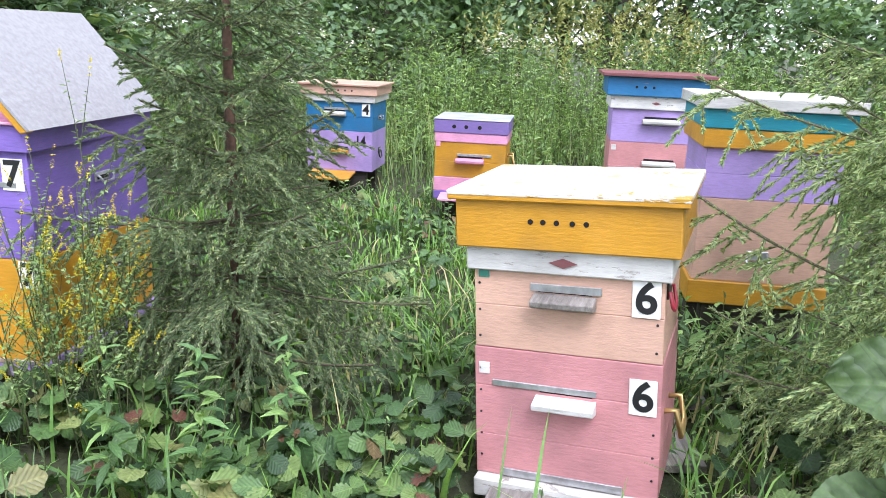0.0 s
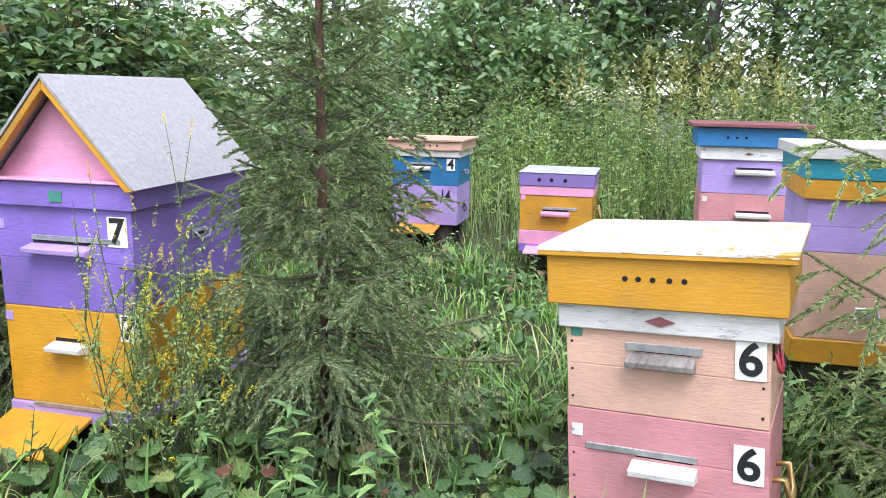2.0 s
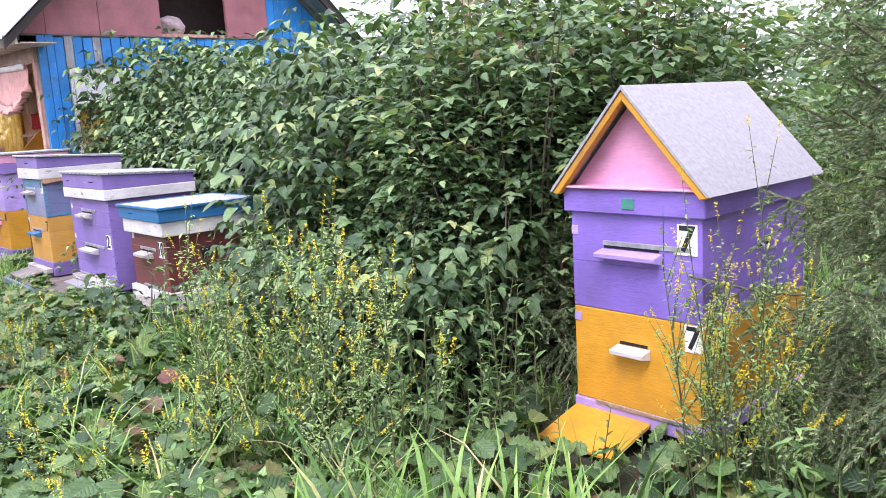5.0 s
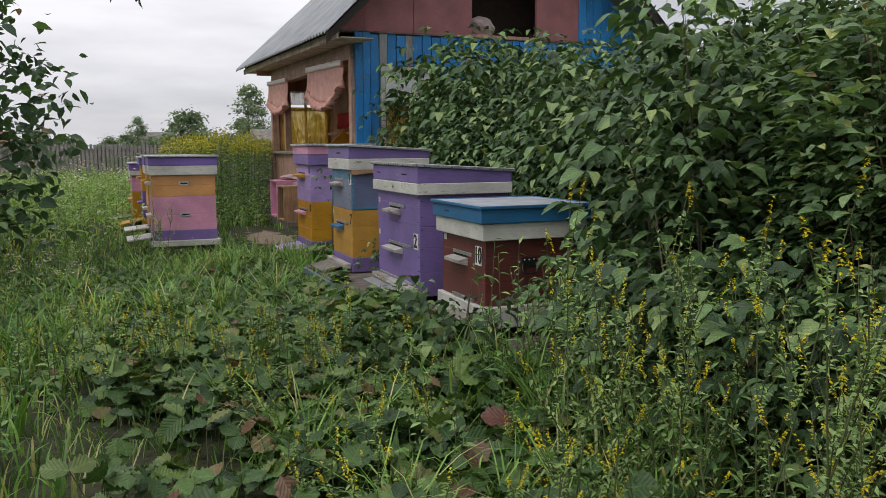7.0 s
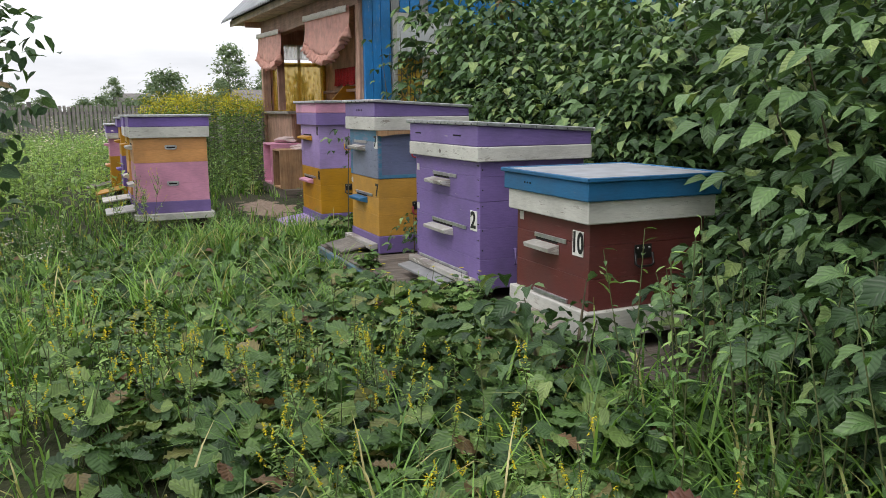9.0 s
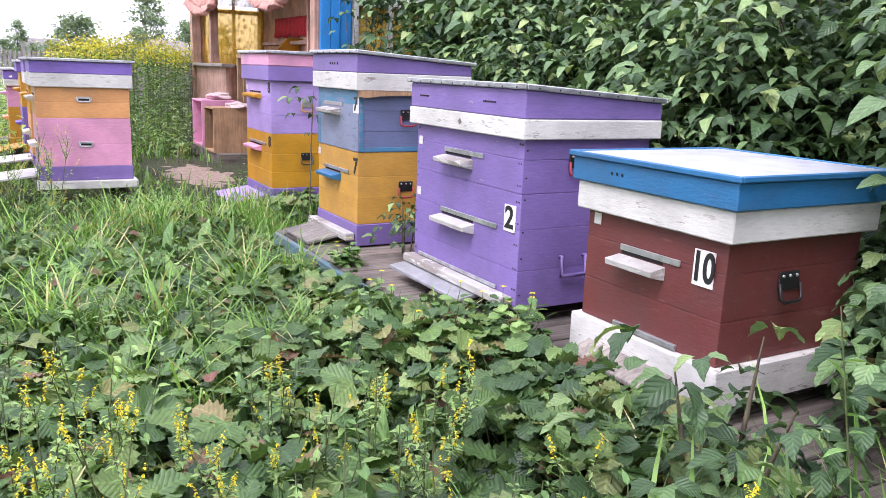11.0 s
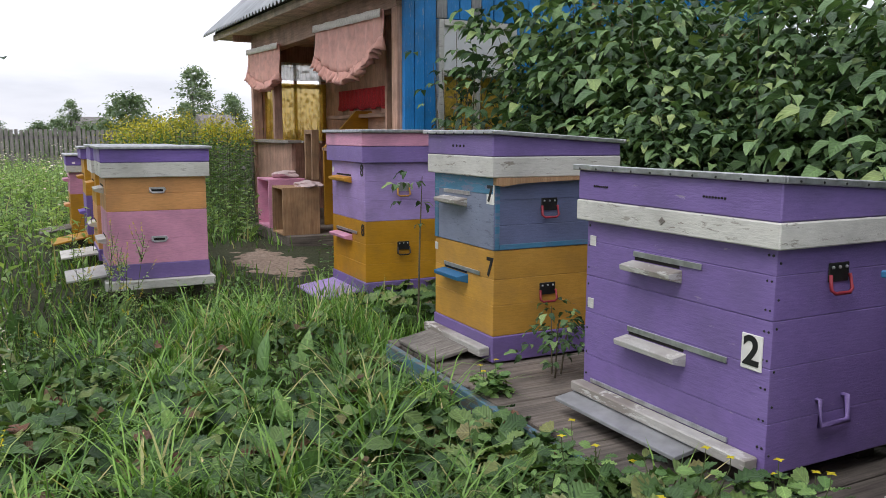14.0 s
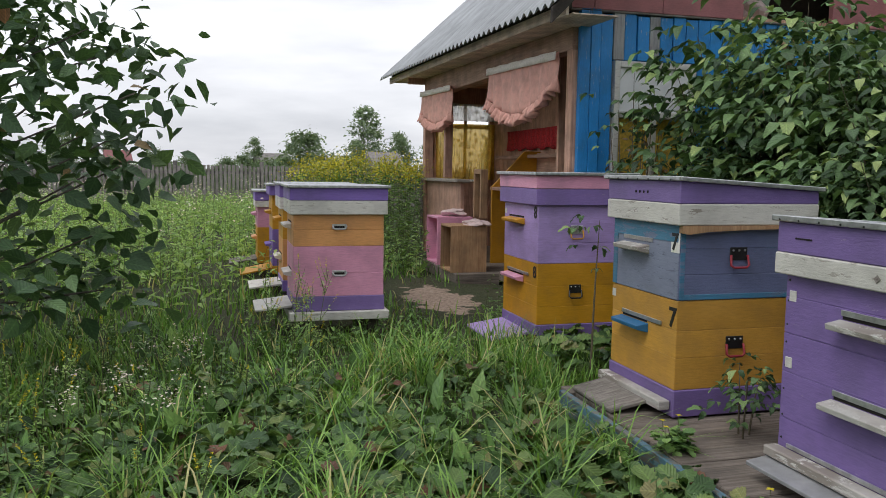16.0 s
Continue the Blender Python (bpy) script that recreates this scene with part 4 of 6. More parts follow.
def corrugated(side, y0, y1, n):
    """A roof slope of n waves along the ridge, 6 mm thick."""
    me = bpy.data.meshes.new("roof_sheet")
    k = n * 8
    ys = np.linspace(y0, y1, k + 1)
    lift = 0.022 * np.sin(np.linspace(0, 2 * math.pi * n, k + 1))
    drop = np.interp(ys, (y0, y1), (0.0, 0.15))
    ex = EX if side < 0 else 2 * RX - EX
    vs = []
    for th in (0.0, -0.007):
        for frac in (0.0, 0.5, 1.0):
            for yv, l, dr in zip(ys, lift, drop):
                vs.append((RX + (ex - RX) * frac, yv, RZ + (EZ + dr - RZ) * frac + l + th))
    row, lay = k + 1, 3 * (k + 1)
    fs = []
    for l in (0, 1):
        for r in (0, 1):
            for i in range(k):
                a = l * lay + r * row + i
                fs.append((a, a + 1, a + row + 1, a + row) if l == 0 else (a, a + row, a + row + 1, a + 1))
    for i in range(k):
        a = 2 * row + i
        fs.append((a, a + 1, a + lay + 1, a + lay))
    me.from_pydata(vs, [], fs)
    me.polygons.foreach_set("use_smooth", [True] * len(me.polygons))
    me.materials.append(ROOFSLATE)
    ob = new("roof_sheet", me)
    ob.parent = house
    return ob


corrugated(-1, 9.75, 16.35, 46)
corrugated(1, 9.75, 16.35, 46)
for s, ex in ((-1, EX), (1, 2 * RX - EX)):
    part("barge_board", prism_bm(((RX, RZ - 0.03), (ex, EZ - 0.03), (ex, EZ - 0.14), (RX, RZ - 0.14)), "y", 9.78, 9.82, 0.003), DARKWOOD, house)
# eave box and wall plate along the porch side
part("eave_board", prism_bm(((9.83, 2.35), (16.25, 2.49), (16.25, 2.575), (9.83, 2.435)), "x", 2.925, 2.95), EAVE, house)
part("eave_blocking", prism_bm(((9.84, 2.40), (16.24, 2.54), (16.24, 2.69), (9.84, 2.55)), "x", 2.952, 2.98), DARKWOOD, house)
part("eave_soffit", prism_bm(((9.84, 2.365), (16.2, 2.505), (16.2, 2.515), (9.84, 2.375)), "x", 2.985, 3.36), EAVE, house, "pale boarded soffit")
part("wall_plate", prism_bm(((HY0 + 0.03, 2.2), (HY1, 2.2), (HY1, 2.484), (HY0 + 0.03, 2.375)), "x", 3.24, 3.36), BROWNWOOD_Y, house)
part("corner_post", box_bm(3.24, 3.35, HY0 + 0.021, HY0 + 0.13, 0.05, 2.2, 0.004), BROWNWOOD, house)
part("corner_post", box_bm(3.22, 3.34, HY1 - 0.12, HY1, 0.05, 2.2, 0.004), BROWNWOOD, house)
part("post_strip", box_bm(3.195, 3.218, HY1 - 0.05, HY1 + 0.02, 0.05, 1.1, 0.003), GREYWOOD, house)
part("porch_post", box_bm(3.24, 3.34, 14.2, 14.28, 1.11, 2.2, 0.004), BROWNWOOD, house)
part("parapet", box_bm(3.26, 3.31, 13.55, HY1 - 0.12, 0.05, 1.06, 0.003), BROWNWOOD, house, "brown boarded parapet")
part("sill", box_bm(3.2, 3.36, 13.5, HY1 - 0.12, 1.061, 1.1, 0.003), GREYWOOD, house)
part("porch_floor", box_bm(3.3, HX1 - 0.1, HY0 + 0.11, HY1, 0.05, 0.12, 0), DECKWOOD, house)
part("porch_ceiling", box_bm(3.37, HX1 - 0.1, HY0 + 0.11, HY1, 2.37, 2.39, 0), BROWNWOOD_Y, house)
# inner back wall: planks with a bright window behind a yellow net curtain
IX = 4.25
IW0, IW1 = 13.7, 15.1
yb = HY0 + 0.11
while yb < HY1 - 0.02:
    wd = 0.16
    part("inner_plank", box_bm(IX, IX + 0.03, yb, yb + wd - 0.005, 0.12, 2.37, 0.003), INNERWOOD, house)
    yb += wd
FW0, FW1 = 3.42, 4.18
part("end_wall", box_bm(3.35, FW0, HY1 - 0.1, HY1 - 0.02, 0.05, 2.37, 0.003), BROWNWOOD, house)
part("end_wall", box_bm(FW1, IX, HY1 - 0.1, HY1 - 0.02, 0.05, 2.37, 0.003), BROWNWOOD, house)
part("end_wall", box_bm(FW0, FW1, HY1 - 0.1, HY1 - 0.02, 0.05, 1.05, 0.003), BROWNWOOD, house)
part("end_wall", box_bm(FW0, FW1, HY1 - 0.1, HY1 - 0.02, 2.12, 2.37, 0.003), BROWNWOOD, house)
part("window_bar", box_bm(FW0, FW1, HY1 - 0.09, HY1 - 0.05, 1.80, 1.85, 0.003), BROWNWOOD, house)
part("window_bar", box_bm(3.80, 3.84, HY1 - 0.09, HY1 - 0.05, 1.05, 2.12, 0.003), BROWNWOOD, house)


def net_material(name, color):
    m, nt, p = base_mat(name)
    v = coords(nt, (1, 1, 1))
    vor = node(nt, "ShaderNodeTexVoronoi", Scale=16.0)
    nt.links.new(v, vor.inputs["Vector"])
    tr = nt.nodes.new("ShaderNodeBsdfTranslucent")
    col = ramp(nt, vor.outputs["Distance"], ((0.2, color), (0.32, tuple(c * 0.6 for c in color)), (0.45, color)))
    nt.links.new(col, p.inputs["Base Color"])
    nt.links.new(col, tr.inputs["Color"])
    ms = nt.nodes.new("ShaderNodeMixShader")
    ms.inputs[0].default_value = 0.75
    nt.links.new(p.outputs[0], ms.inputs[1])
    nt.links.new(tr.outputs[0], ms.inputs[2])
    holes = nt.nodes.new("ShaderNodeBsdfTransparent")
    holes.inputs["Color"].default_value = (*(0.5 + 0.5 * c for c in color), 1)
    open_weave = nt.nodes.new("ShaderNodeMixShader")
    nt.links.new(ramp(nt, vor.outputs["Distance"], ((0.2, (0.55, 0.55, 0.55)), (0.32, (0.08, 0.08, 0.08)), (0.45, (0.55, 0.55, 0.55)))), open_weave.inputs[0])
    nt.links.new(ms.outputs[0], open_weave.inputs[1])
    nt.links.new(holes.outputs[0], open_weave.inputs[2])
    nt.links.new(open_weave.outputs[0], nt.nodes["Material Output"].inputs["Surface"])
    return m


def drape(name, mat, label, category, y0, y1, z_top, depth_of, x_at, amp=0.02, waves=9, rows=8, cols=72, along="y"):
    """A hanging cloth: pleats across, its lower edge by depth_of(u)."""
    me = bpy.data.meshes.new(name)
    vs, fs = [], []
    for j in range(rows + 1):
        for i in range(cols + 1):
            u, v = i / cols, j / rows
            zz = z_top - depth_of(u) * v
            off = amp * (0.25 + v) * math.sin(2 * math.pi * waves * u + 1.3 * math.sin(5 * u)) + 0.008 * math.sin(31 * u + 4 * v)
            a = y0 + (y1 - y0) * u
            vs.append((x_at + off, a, zz) if along == "y" else (a, x_at + off, zz))
    for j in range(rows):
        for i in range(cols):
            a = j * (cols + 1) + i
            fs.append((a, a + 1, a + cols + 2, a + cols + 1))
    me.from_pydata(vs, [], fs)
    me.polygons.foreach_set("use_smooth", [True] * len(me.polygons))
    me.materials.append(mat)
    ob = new(name, me)
    so = ob.modifiers.new("thick", "SOLIDIFY")
    so.thickness = 0.004
    return tagged(ob, label, category)


def ruffled(y0, y1, z_top, slope, depth_of):
    c = thing("curtain", 0, 0, 0, 0, "salmon porch valance with a ruffled lower edge", "curtain", "porch valances")
    a = drape("cloth", CLOTH, "", "", y0, y1, z_top, depth_of, 3.19, 0.018, 8)
    b = drape("ruffle", CLOTH, "paler gathered ruffle", "", y0, y1, z_top, lambda u: 0.10 + 0.018 * math.sin(140 * u) + 0.01 * math.sin(53 * u), 3.175, 0.045, 19, 3, 200)
    for v in b.data.vertices:
        u = (v.co.y - y0) / (y1 - y0)
        v.co.z -= depth_of(u) - 0.015
    t = drape("lace_band", LACE, "white lace band", "", y0, y1, z_top + 0.004, lambda u: 0.07, 3.165, 0.003, 8, 1)
    for o in (a, b, t):
        o.parent = c
        for v in o.data.vertices:
            v.co.z += slope * (v.co.y - y0)
    return c


ruffled(10.55, 12.35, 2.20, 0.035, lambda u: 0.12 + 0.38 * math.sin(math.pi * (0.08 + 0.75 * u)))
ruffled(13.75, 15.28, 2.24, 0.03, lambda u: 0.16 + 0.3 * math.sin(math.pi * (0.2 + 0.65 * u)))
NET = net_material("yellow_lace_net", (0.9, 0.68, 0.16))
NETW = net_material("white_net", (0.92, 0.91, 0.88))
drape("net_curtain", NET, "yellow lace net curtain across the porch window", "curtain", FW0 - 0.05, FW1 + 0.05, 1.86, lambda u: 0.78, HY1 - 0.15, 0.02, 12, 4, 90, "x")
drape("net_curtain", NETW, "white net valance above the yellow net", "curtain", FW0 - 0.05, FW1 + 0.05, 2.14, lambda u: 0.24, HY1 - 0.16, 0.02, 12, 3, 90, "x")
part("shelf", box_bm(3.95, 4.24, 11.2, 14.3, 1.36, 1.40, 0.003), BROWNWOOD_Y, house)
drape("wall_cloth", REDCLOTH, "red patterned cloth hanging over a wall shelf", "cloth", 11.0, 14.5, 1.73, lambda u: 0.25 + 0.015 * math.sin(60 * u), 4.2, 0.012, 24, 3, 120)
# bench, boxes, sacks on the porch
bench = thing("bench", 3.82, 12.35, 0.12, 0, "brown wooden bench back on the porch", "bench")
part("seat", box_bm(-0.3, 0.3, -0.85, 0.85, 0.86, 0.9, 0.004), BROWNWOOD_Y, bench)
part("backrest", box_bm(0.25, 0.3, -0.85, 0.85, 0.9, 1.3, 0.004), BROWNWOOD_Y, bench)
for s in (-0.8, 0.8):
    part("end_panel", prism_bm(((-0.3, 0.0), (0.3, 0.0), (0.3, 1.32), (0.1, 1.32), (-0.3, 0.9)), "y", s - 0.02, s + 0.02, 0.003), YELLOW if s > 0 else BROWNWOOD, bench)


def crate(x, y, z, w, d, h, mat, label):
    c = thing("wooden_box", x, y, z, 0, label, "box", "boxes by the porch")
    part("side_panel", box_bm(-d / 2, d / 2, -w / 2, -w / 2 + 0.02, 0, h, 0.002), mat, c)
    part("side_panel", box_bm(-d / 2, d / 2, w / 2 - 0.02, w / 2, 0, h, 0.002), mat, c)
    part("top_panel", box_bm(-d / 2, d / 2, -w / 2 + 0.02, w / 2 - 0.02, h - 0.02, h, 0.002), mat, c)
    part("bottom_panel", box_bm(-d / 2, d / 2, -w / 2 + 0.02, w / 2 - 0.02, 0, 0.02, 0.002), mat, c)
    part("back_panel", box_bm(d / 2 - 0.015, d / 2 - 0.001, -w / 2 + 0.02, w / 2 - 0.02, 0.02, h - 0.02, 0), CRATEWOOD, c)
    return c


part("step", box_bm(2.82, 3.3, 12.2, 13.7, 0.0, 0.12, 0.004), DECKWOOD, house)
crate(3.05, 13.3, 0.12, 0.5, 0.42, 0.55, PINK, "open pink-framed wooden box on the porch step")
crate(3.0, 12.55, 0.12, 0.42, 0.4, 0.5, CRATEWOOD, "open pale wooden box on the porch step")
fr = thing("hive_frame_box", 3.3, 12.9, 0.67, 0, "upright pale wooden frame standing on the box", "frame")
for s in (-0.12, 0.12):
    part("upright", box_bm(-0.04, 0.04, s - 0.018, s + 0.018, 0, 0.55, 0.002), CRATEWOOD, fr)
part("rail", box_bm(-0.04, 0.04, -0.101, 0.101, 0.5, 0.55, 0.002), CRATEWOOD, fr)
for k, (yy_, zz_, mt, lab) in enumerate(((13.3, 0.735, BAGCLOTH, "pale bundle of cloth on the pink box"), (12.5, 0.665, BAGCLOTH, "folded pale sack on the wooden box"))):
    bm = bmesh.new()
    bmesh.ops.create_icosphere(bm, subdivisions=3, radius=0.165)
    for v in bm.verts:
        v.co = Vector((v.co.x * 0.9, v.co.y * 1.1, v.co.z * (0.30 if k != 1 else 0.26))) * (1 + 0.45 * noise.noise(v.co * 9 + Vector((k, 0, 0))))
    b = thing("cloth_bundle", 3.12, yy_, zz_ - 0.03, 0, lab, "bundle")
    part("cloth", bm, mt, b)

# ---- ground ----


def lump(xx, yy):
    return 0.02 * math.sin(1.7 * xx + 0.6) * math.cos(1.3 * yy) + 0.012 * math.sin(4.1 * xx + 2.3 * yy)


axis_x = [-900, -300, -120, -60, -30, -18] + list(np.linspace(-12, 14, 80)) + [20, 32, 60, 120, 300, 900]
axis_y = [-900, -300, -120, -60, -30, -14] + list(np.linspace(-8, 32, 110)) + [45, 70, 120, 300, 900]
me = bpy.data.meshes.new("ground")
gv = [(a, b, lump(a, b) if abs(a) < 14 and -8 < b < 32 else 0.0) for b in axis_y for a in axis_x]
nx = len(axis_x)
me.from_pydata(gv, [], [(j * nx + i, j * nx + i + 1, (j + 1) * nx + i + 1, (j + 1) * nx + i) for j in range(len(axis_y) - 1) for i in range(nx - 1)])
me.materials.append(SOIL)
tagged(new("ground", me), "overgrown meadow soil", "", "", "structure")

# ---- plants ----
LEAF_V = np.array([(0, 0, 0), (-0.40, 0.28, 0.07), (0, 0.3, 0), (0.40, 0.28, 0.07), (-0.36, 0.62, 0.03), (0, 0.66, -0.04), (0.36, 0.62, 0.03), (0, 1, -0.15)])
LEAF_F = np.array([(0, 2, 1), (0, 3, 2), (1, 2, 5), (1, 5, 4), (2, 3, 6), (2, 6, 5), (4, 5, 7), (5, 6, 7)])


def toothed():
    """A broad leaflet with a saw-toothed rim, folded along its midrib."""
    rim = ((0.18, 0.07), (0.37, 0.2), (0.34, 0.28), (0.5, 0.42), (0.45, 0.5), (0.53, 0.64), (0.43, 0.72), (0.4, 0.87), (0.26, 0.88), (0.14, 0.99))
    vs = [(0, 0, 0), (0, 0.35, 0.0), (0, 0.7, -0.05), (0, 1.03, -0.16)]
    fs = []
    for sgn in (1, -1):
        k = len(vs)
        vs += [(sgn * x_, y_, 0.14 * x_ - 0.16 * y_ * y_ + (0.05 if i % 2 else -0.035)) for i, (x_, y_) in enumerate(rim)]
        chain = [0] + [k + i for i in range(10)] + [3]
        for i in range(11):
            mid_ = 1 if i < 5 else 2
            if chain[i] != mid_ and chain[i + 1] != mid_:
                fs.append((chain[i], chain[i + 1], mid_) if sgn > 0 else (chain[i + 1], chain[i], mid_))
        fs.append((k + 4, 2, 1) if sgn > 0 else (1, 2, k + 4))
    return np.array(vs, float), np.array(fs)


def ovate(n, fat=0.5, arch=0.3, fold=0.16, tooth=0.05):
    """A pointed leaf with n ranks across, arched along and folded at the midrib, its rim toothed."""
    vs, fs, c, l, r = [(0, 0, 0)], [], [0], [0], [0]
    for i in range(1, n + 1):
        t = i / (n + 0.75)
        half = fat * math.sin(math.pi * t ** 0.72) ** 0.85
        z_ = 0.1 * math.sin(math.pi * t) - arch * t * t
        k = len(vs)
        vs += [(0, t, z_), (-half * (1 + tooth * (-1) ** i), t - tooth * (i % 2), z_ + fold * half), (half * (1 - tooth * (-1) ** i), t + tooth * (i % 2), z_ + fold * half)]
        c.append(k), l.append(k + 1), r.append(k + 2)
    tip = len(vs)
    vs.append((0.03, 1.04, -arch))
    fs += [(0, c[1], l[1]), (0, r[1], c[1]), (c[n], tip, l[n]), (c[n], r[n], tip)]
    for i in range(1, n):
        fs += [(l[i], c[i], c[i + 1]), (l[i], c[i + 1], l[i + 1]), (c[i], r[i], r[i + 1]), (c[i], r[i + 1], c[i + 1])]
    return np.array(vs, float), np.array(fs)


ROUND_V, ROUND_F = toothed()
OVATE_V, OVATE_F = ovate(3)
FINE_V, FINE_F = ovate(5, 0.5, 0.34, 0.2, 0.1)
CHIP_V = np.array([(0, 0, 0), (-0.38, 0.45, 0.09), (0.38, 0.45, 0.09), (0, 1, -0.06)])
CHIP_F = np.array([(0, 3, 1), (0, 2, 3)])
NEEDLE_V = np.array([(-0.5, 0, 0), (0.5, 0, 0), (0, 1, 0)])
NEEDLE_F = np.array([(0, 1, 2)])


def unit(a):
    return a / np.maximum(np.linalg.norm(a, axis=-1, keepdims=True), 1e-9)


class Bunch:
    """Gathers many small pieces into one mesh."""

    def __init__(self):
        self.v, self.f, self.uv, self.n = [], [], [], 0

    def put(self, tv, tf, place, along, up, length, width):
        place, along = np.asarray(place, float), unit(np.asarray(along, float))
        if not len(place):
            return
        side = unit(np.cross(along, np.asarray(up, float)) + 1e-6)
        nor = np.cross(side, along)
        L = np.broadcast_to(np.asarray(length, float), (len(place),))[:, None, None]
        W = np.broadcast_to(np.asarray(width, float), (len(place),))[:, None, None]
        t = tv[None]
        vs = place[:, None] + side[:, None] * t[..., :1] * W + along[:, None] * t[..., 1:2] * L + nor[:, None] * t[..., 2:] * L
        k = len(tv)
        self.f.append((tf[None] + (np.arange(len(place)) * k)[:, None, None] + self.n).reshape(-1, 3))
        self.v.append(vs.reshape(-1, 3))
        self.uv.append(np.tile(tv[:, :2], (len(place), 1)))
        self.n += vs.shape[0] * k

    def blades(self, place, length, width, lean, droop, yaw):
        """Grass: a tapering strip that bends over. lean, droop: how far the tip goes out and sinks."""
        place = np.asarray(place, float)
        n = len(place)
        out = np.stack([np.cos(yaw), np.sin(yaw), 0 * yaw], -1)
        side = np.stack([-np.sin(yaw), np.cos(yaw), 0 * yaw], -1)
        ts, ws = (0.0, 0.4, 0.75, 1.0), (1.0, 0.85, 0.55, 0.0)
        cols = []
        for t, w in zip(ts, ws):
            mid = place + out * (lean * length * t ** 1.7)[:, None] + np.array((0, 0, 1.0)) * (length * (t - droop * t ** 3))[:, None]
            if w:
                cols += [mid - side * (width * w / 2)[:, None], mid + side * (width * w / 2)[:, None]]
            else:
                cols.append(mid)
        vs = np.stack(cols, 1)
        tf = np.array([(0, 1, 3), (0, 3, 2), (2, 3, 5), (2, 5, 4), (4, 5, 6)])
        self.f.append((tf[None] + (np.arange(n) * 7)[:, None, None] + self.n).reshape(-1, 3))
        self.v.append(vs.reshape(-1, 3))
        self.uv.append(np.tile(np.array([(-0.5, 0), (0.5, 0), (-0.5, 0.4), (0.5, 0.4), (-0.5, 0.75), (0.5, 0.75), (0, 1.0)]), (n, 1)))
        self.n += n * 7

    def stalks(self, a, b, r0, r1):
        """Three-sided tapering stalks from a to b."""
        a, b = np.asarray(a, float), np.asarray(b, float)
        if not len(a):
            return
        d = unit(b - a)
        s = unit(np.cross(d, np.array((0.31, 0.87, 0.38))))
        u = np.cross(d, s)
        rings = []
        for p, r in ((a, r0), (b, r1)):
            r = np.broadcast_to(np.asarray(r, float), (len(a),))[:, None]
            rings += [p + (s * math.cos(q) + u * math.sin(q)) * r for q in (0, 2.094, 4.189)]
        vs = np.stack(rings, 1)
        tf = np.array([(0, 1, 4), (0, 4, 3), (1, 2, 5), (1, 5, 4), (2, 0, 3), (2, 3, 5)])
        self.f.append((tf[None] + (np.arange(len(a)) * 6)[:, None, None] + self.n).reshape(-1, 3))
        self.v.append(vs.reshape(-1, 3))
        self.uv.append(np.zeros((len(a) * 6, 2)))
        self.n += len(a) * 6

    def mesh(self, name, material):
        me = bpy.data.meshes.new(name)
        v, f = np.concatenate(self.v), np.concatenate(self.f)
        me.vertices.add(len(v))
        me.vertices.foreach_set("co", v.astype(np.float32).ravel())
        me.loops.add(f.size)
        me.loops.foreach_set("vertex_index", f.astype(np.int32).ravel())
        me.polygons.add(len(f))
        me.polygons.foreach_set("loop_start", np.arange(0, f.size, 3, dtype=np.int32))
        me.update(calc_edges=True)
        layer = me.uv_layers.new(name="leaf")
        layer.data.foreach_set("uv", np.concatenate(self.uv)[f.ravel()].astype(np.float32).ravel())
        me.materials.append(material)
        return me

    def stuff(self, name, material, label, category):
        return tagged(new(name, self.mesh(name, material)), label, category, "", "stuff")

    def piece(self, name, material, parent, label=""):
        ob = new(name, self.mesh(name, material))
        ob.parent = parent
        if label:
            ob["label"] = label
        return ob


def rand_dirs(n, up_bias=0.0):
    d = rng.normal(size=(n, 3))
    d[:, 2] += up_bias
    return unit(d)


def flat_dirs(n, tilt=0.3):
    a = rng.uniform(0, 2 * math.pi, n)
    return unit(np.stack([np.cos(a), np.sin(a), rng.normal(0, tilt, n)], -1))


def up_dirs(n, wob=0.35):
    return unit(np.stack([rng.normal(0, wob, n), rng.normal(0, wob, n), np.ones(n)], -1))


KEEP_OFF = ((2.2, 2.64, -0.6, 0.06), (2.0, 3.3, 5.85, 7.76), (2.22, 3.3, 4.2, 5.85), (2.9, 3.66, 1.6, 2.15), (2.55, 2.9, 1.72, 2.2), (2.64, 3.1, -0.5, 0.01), (6.1, 6.6, 0.2, 0.68), (6.9, 7.4, 1.35, 1.9), (6.0, 6.5, -1.08, -0.54),
            (3.8, 4.3, -1.33, -0.78), (2.4, 3.0, 8.95, 9.55), (0.95, 1.58, 9.83, 10.36), (0.96, 1.5, 10.91, 11.43), (0.94, 1.48, 12.01, 12.53), (0.85, 1.38, 13.11, 13.63), (2.78, 7.4, 10.3, 15.4))


def free(p):
    ok = np.ones(len(p), bool)
    for a, b, c, d in KEEP_OFF:
        ok &= ~((p[:, 0] > a) & (p[:, 0] < b) & (p[:, 1] > c) & (p[:, 1] < d))
    worn = ((p[:, 0] - 2.4) / 0.5) ** 2 + ((p[:, 1] - 11.4) / 1.3) ** 2 < 1
    return ok & ~(worn & (rng.random(len(p)) < 0.85))


def off_track(p):
    """Leaves the walker's own trail free of tall plants."""
    return p[~((np.abs(p[:, 0] - 0.56) < 0.42) & (p[:, 1] > -0.7) & (p[:, 1] < 4.9))]


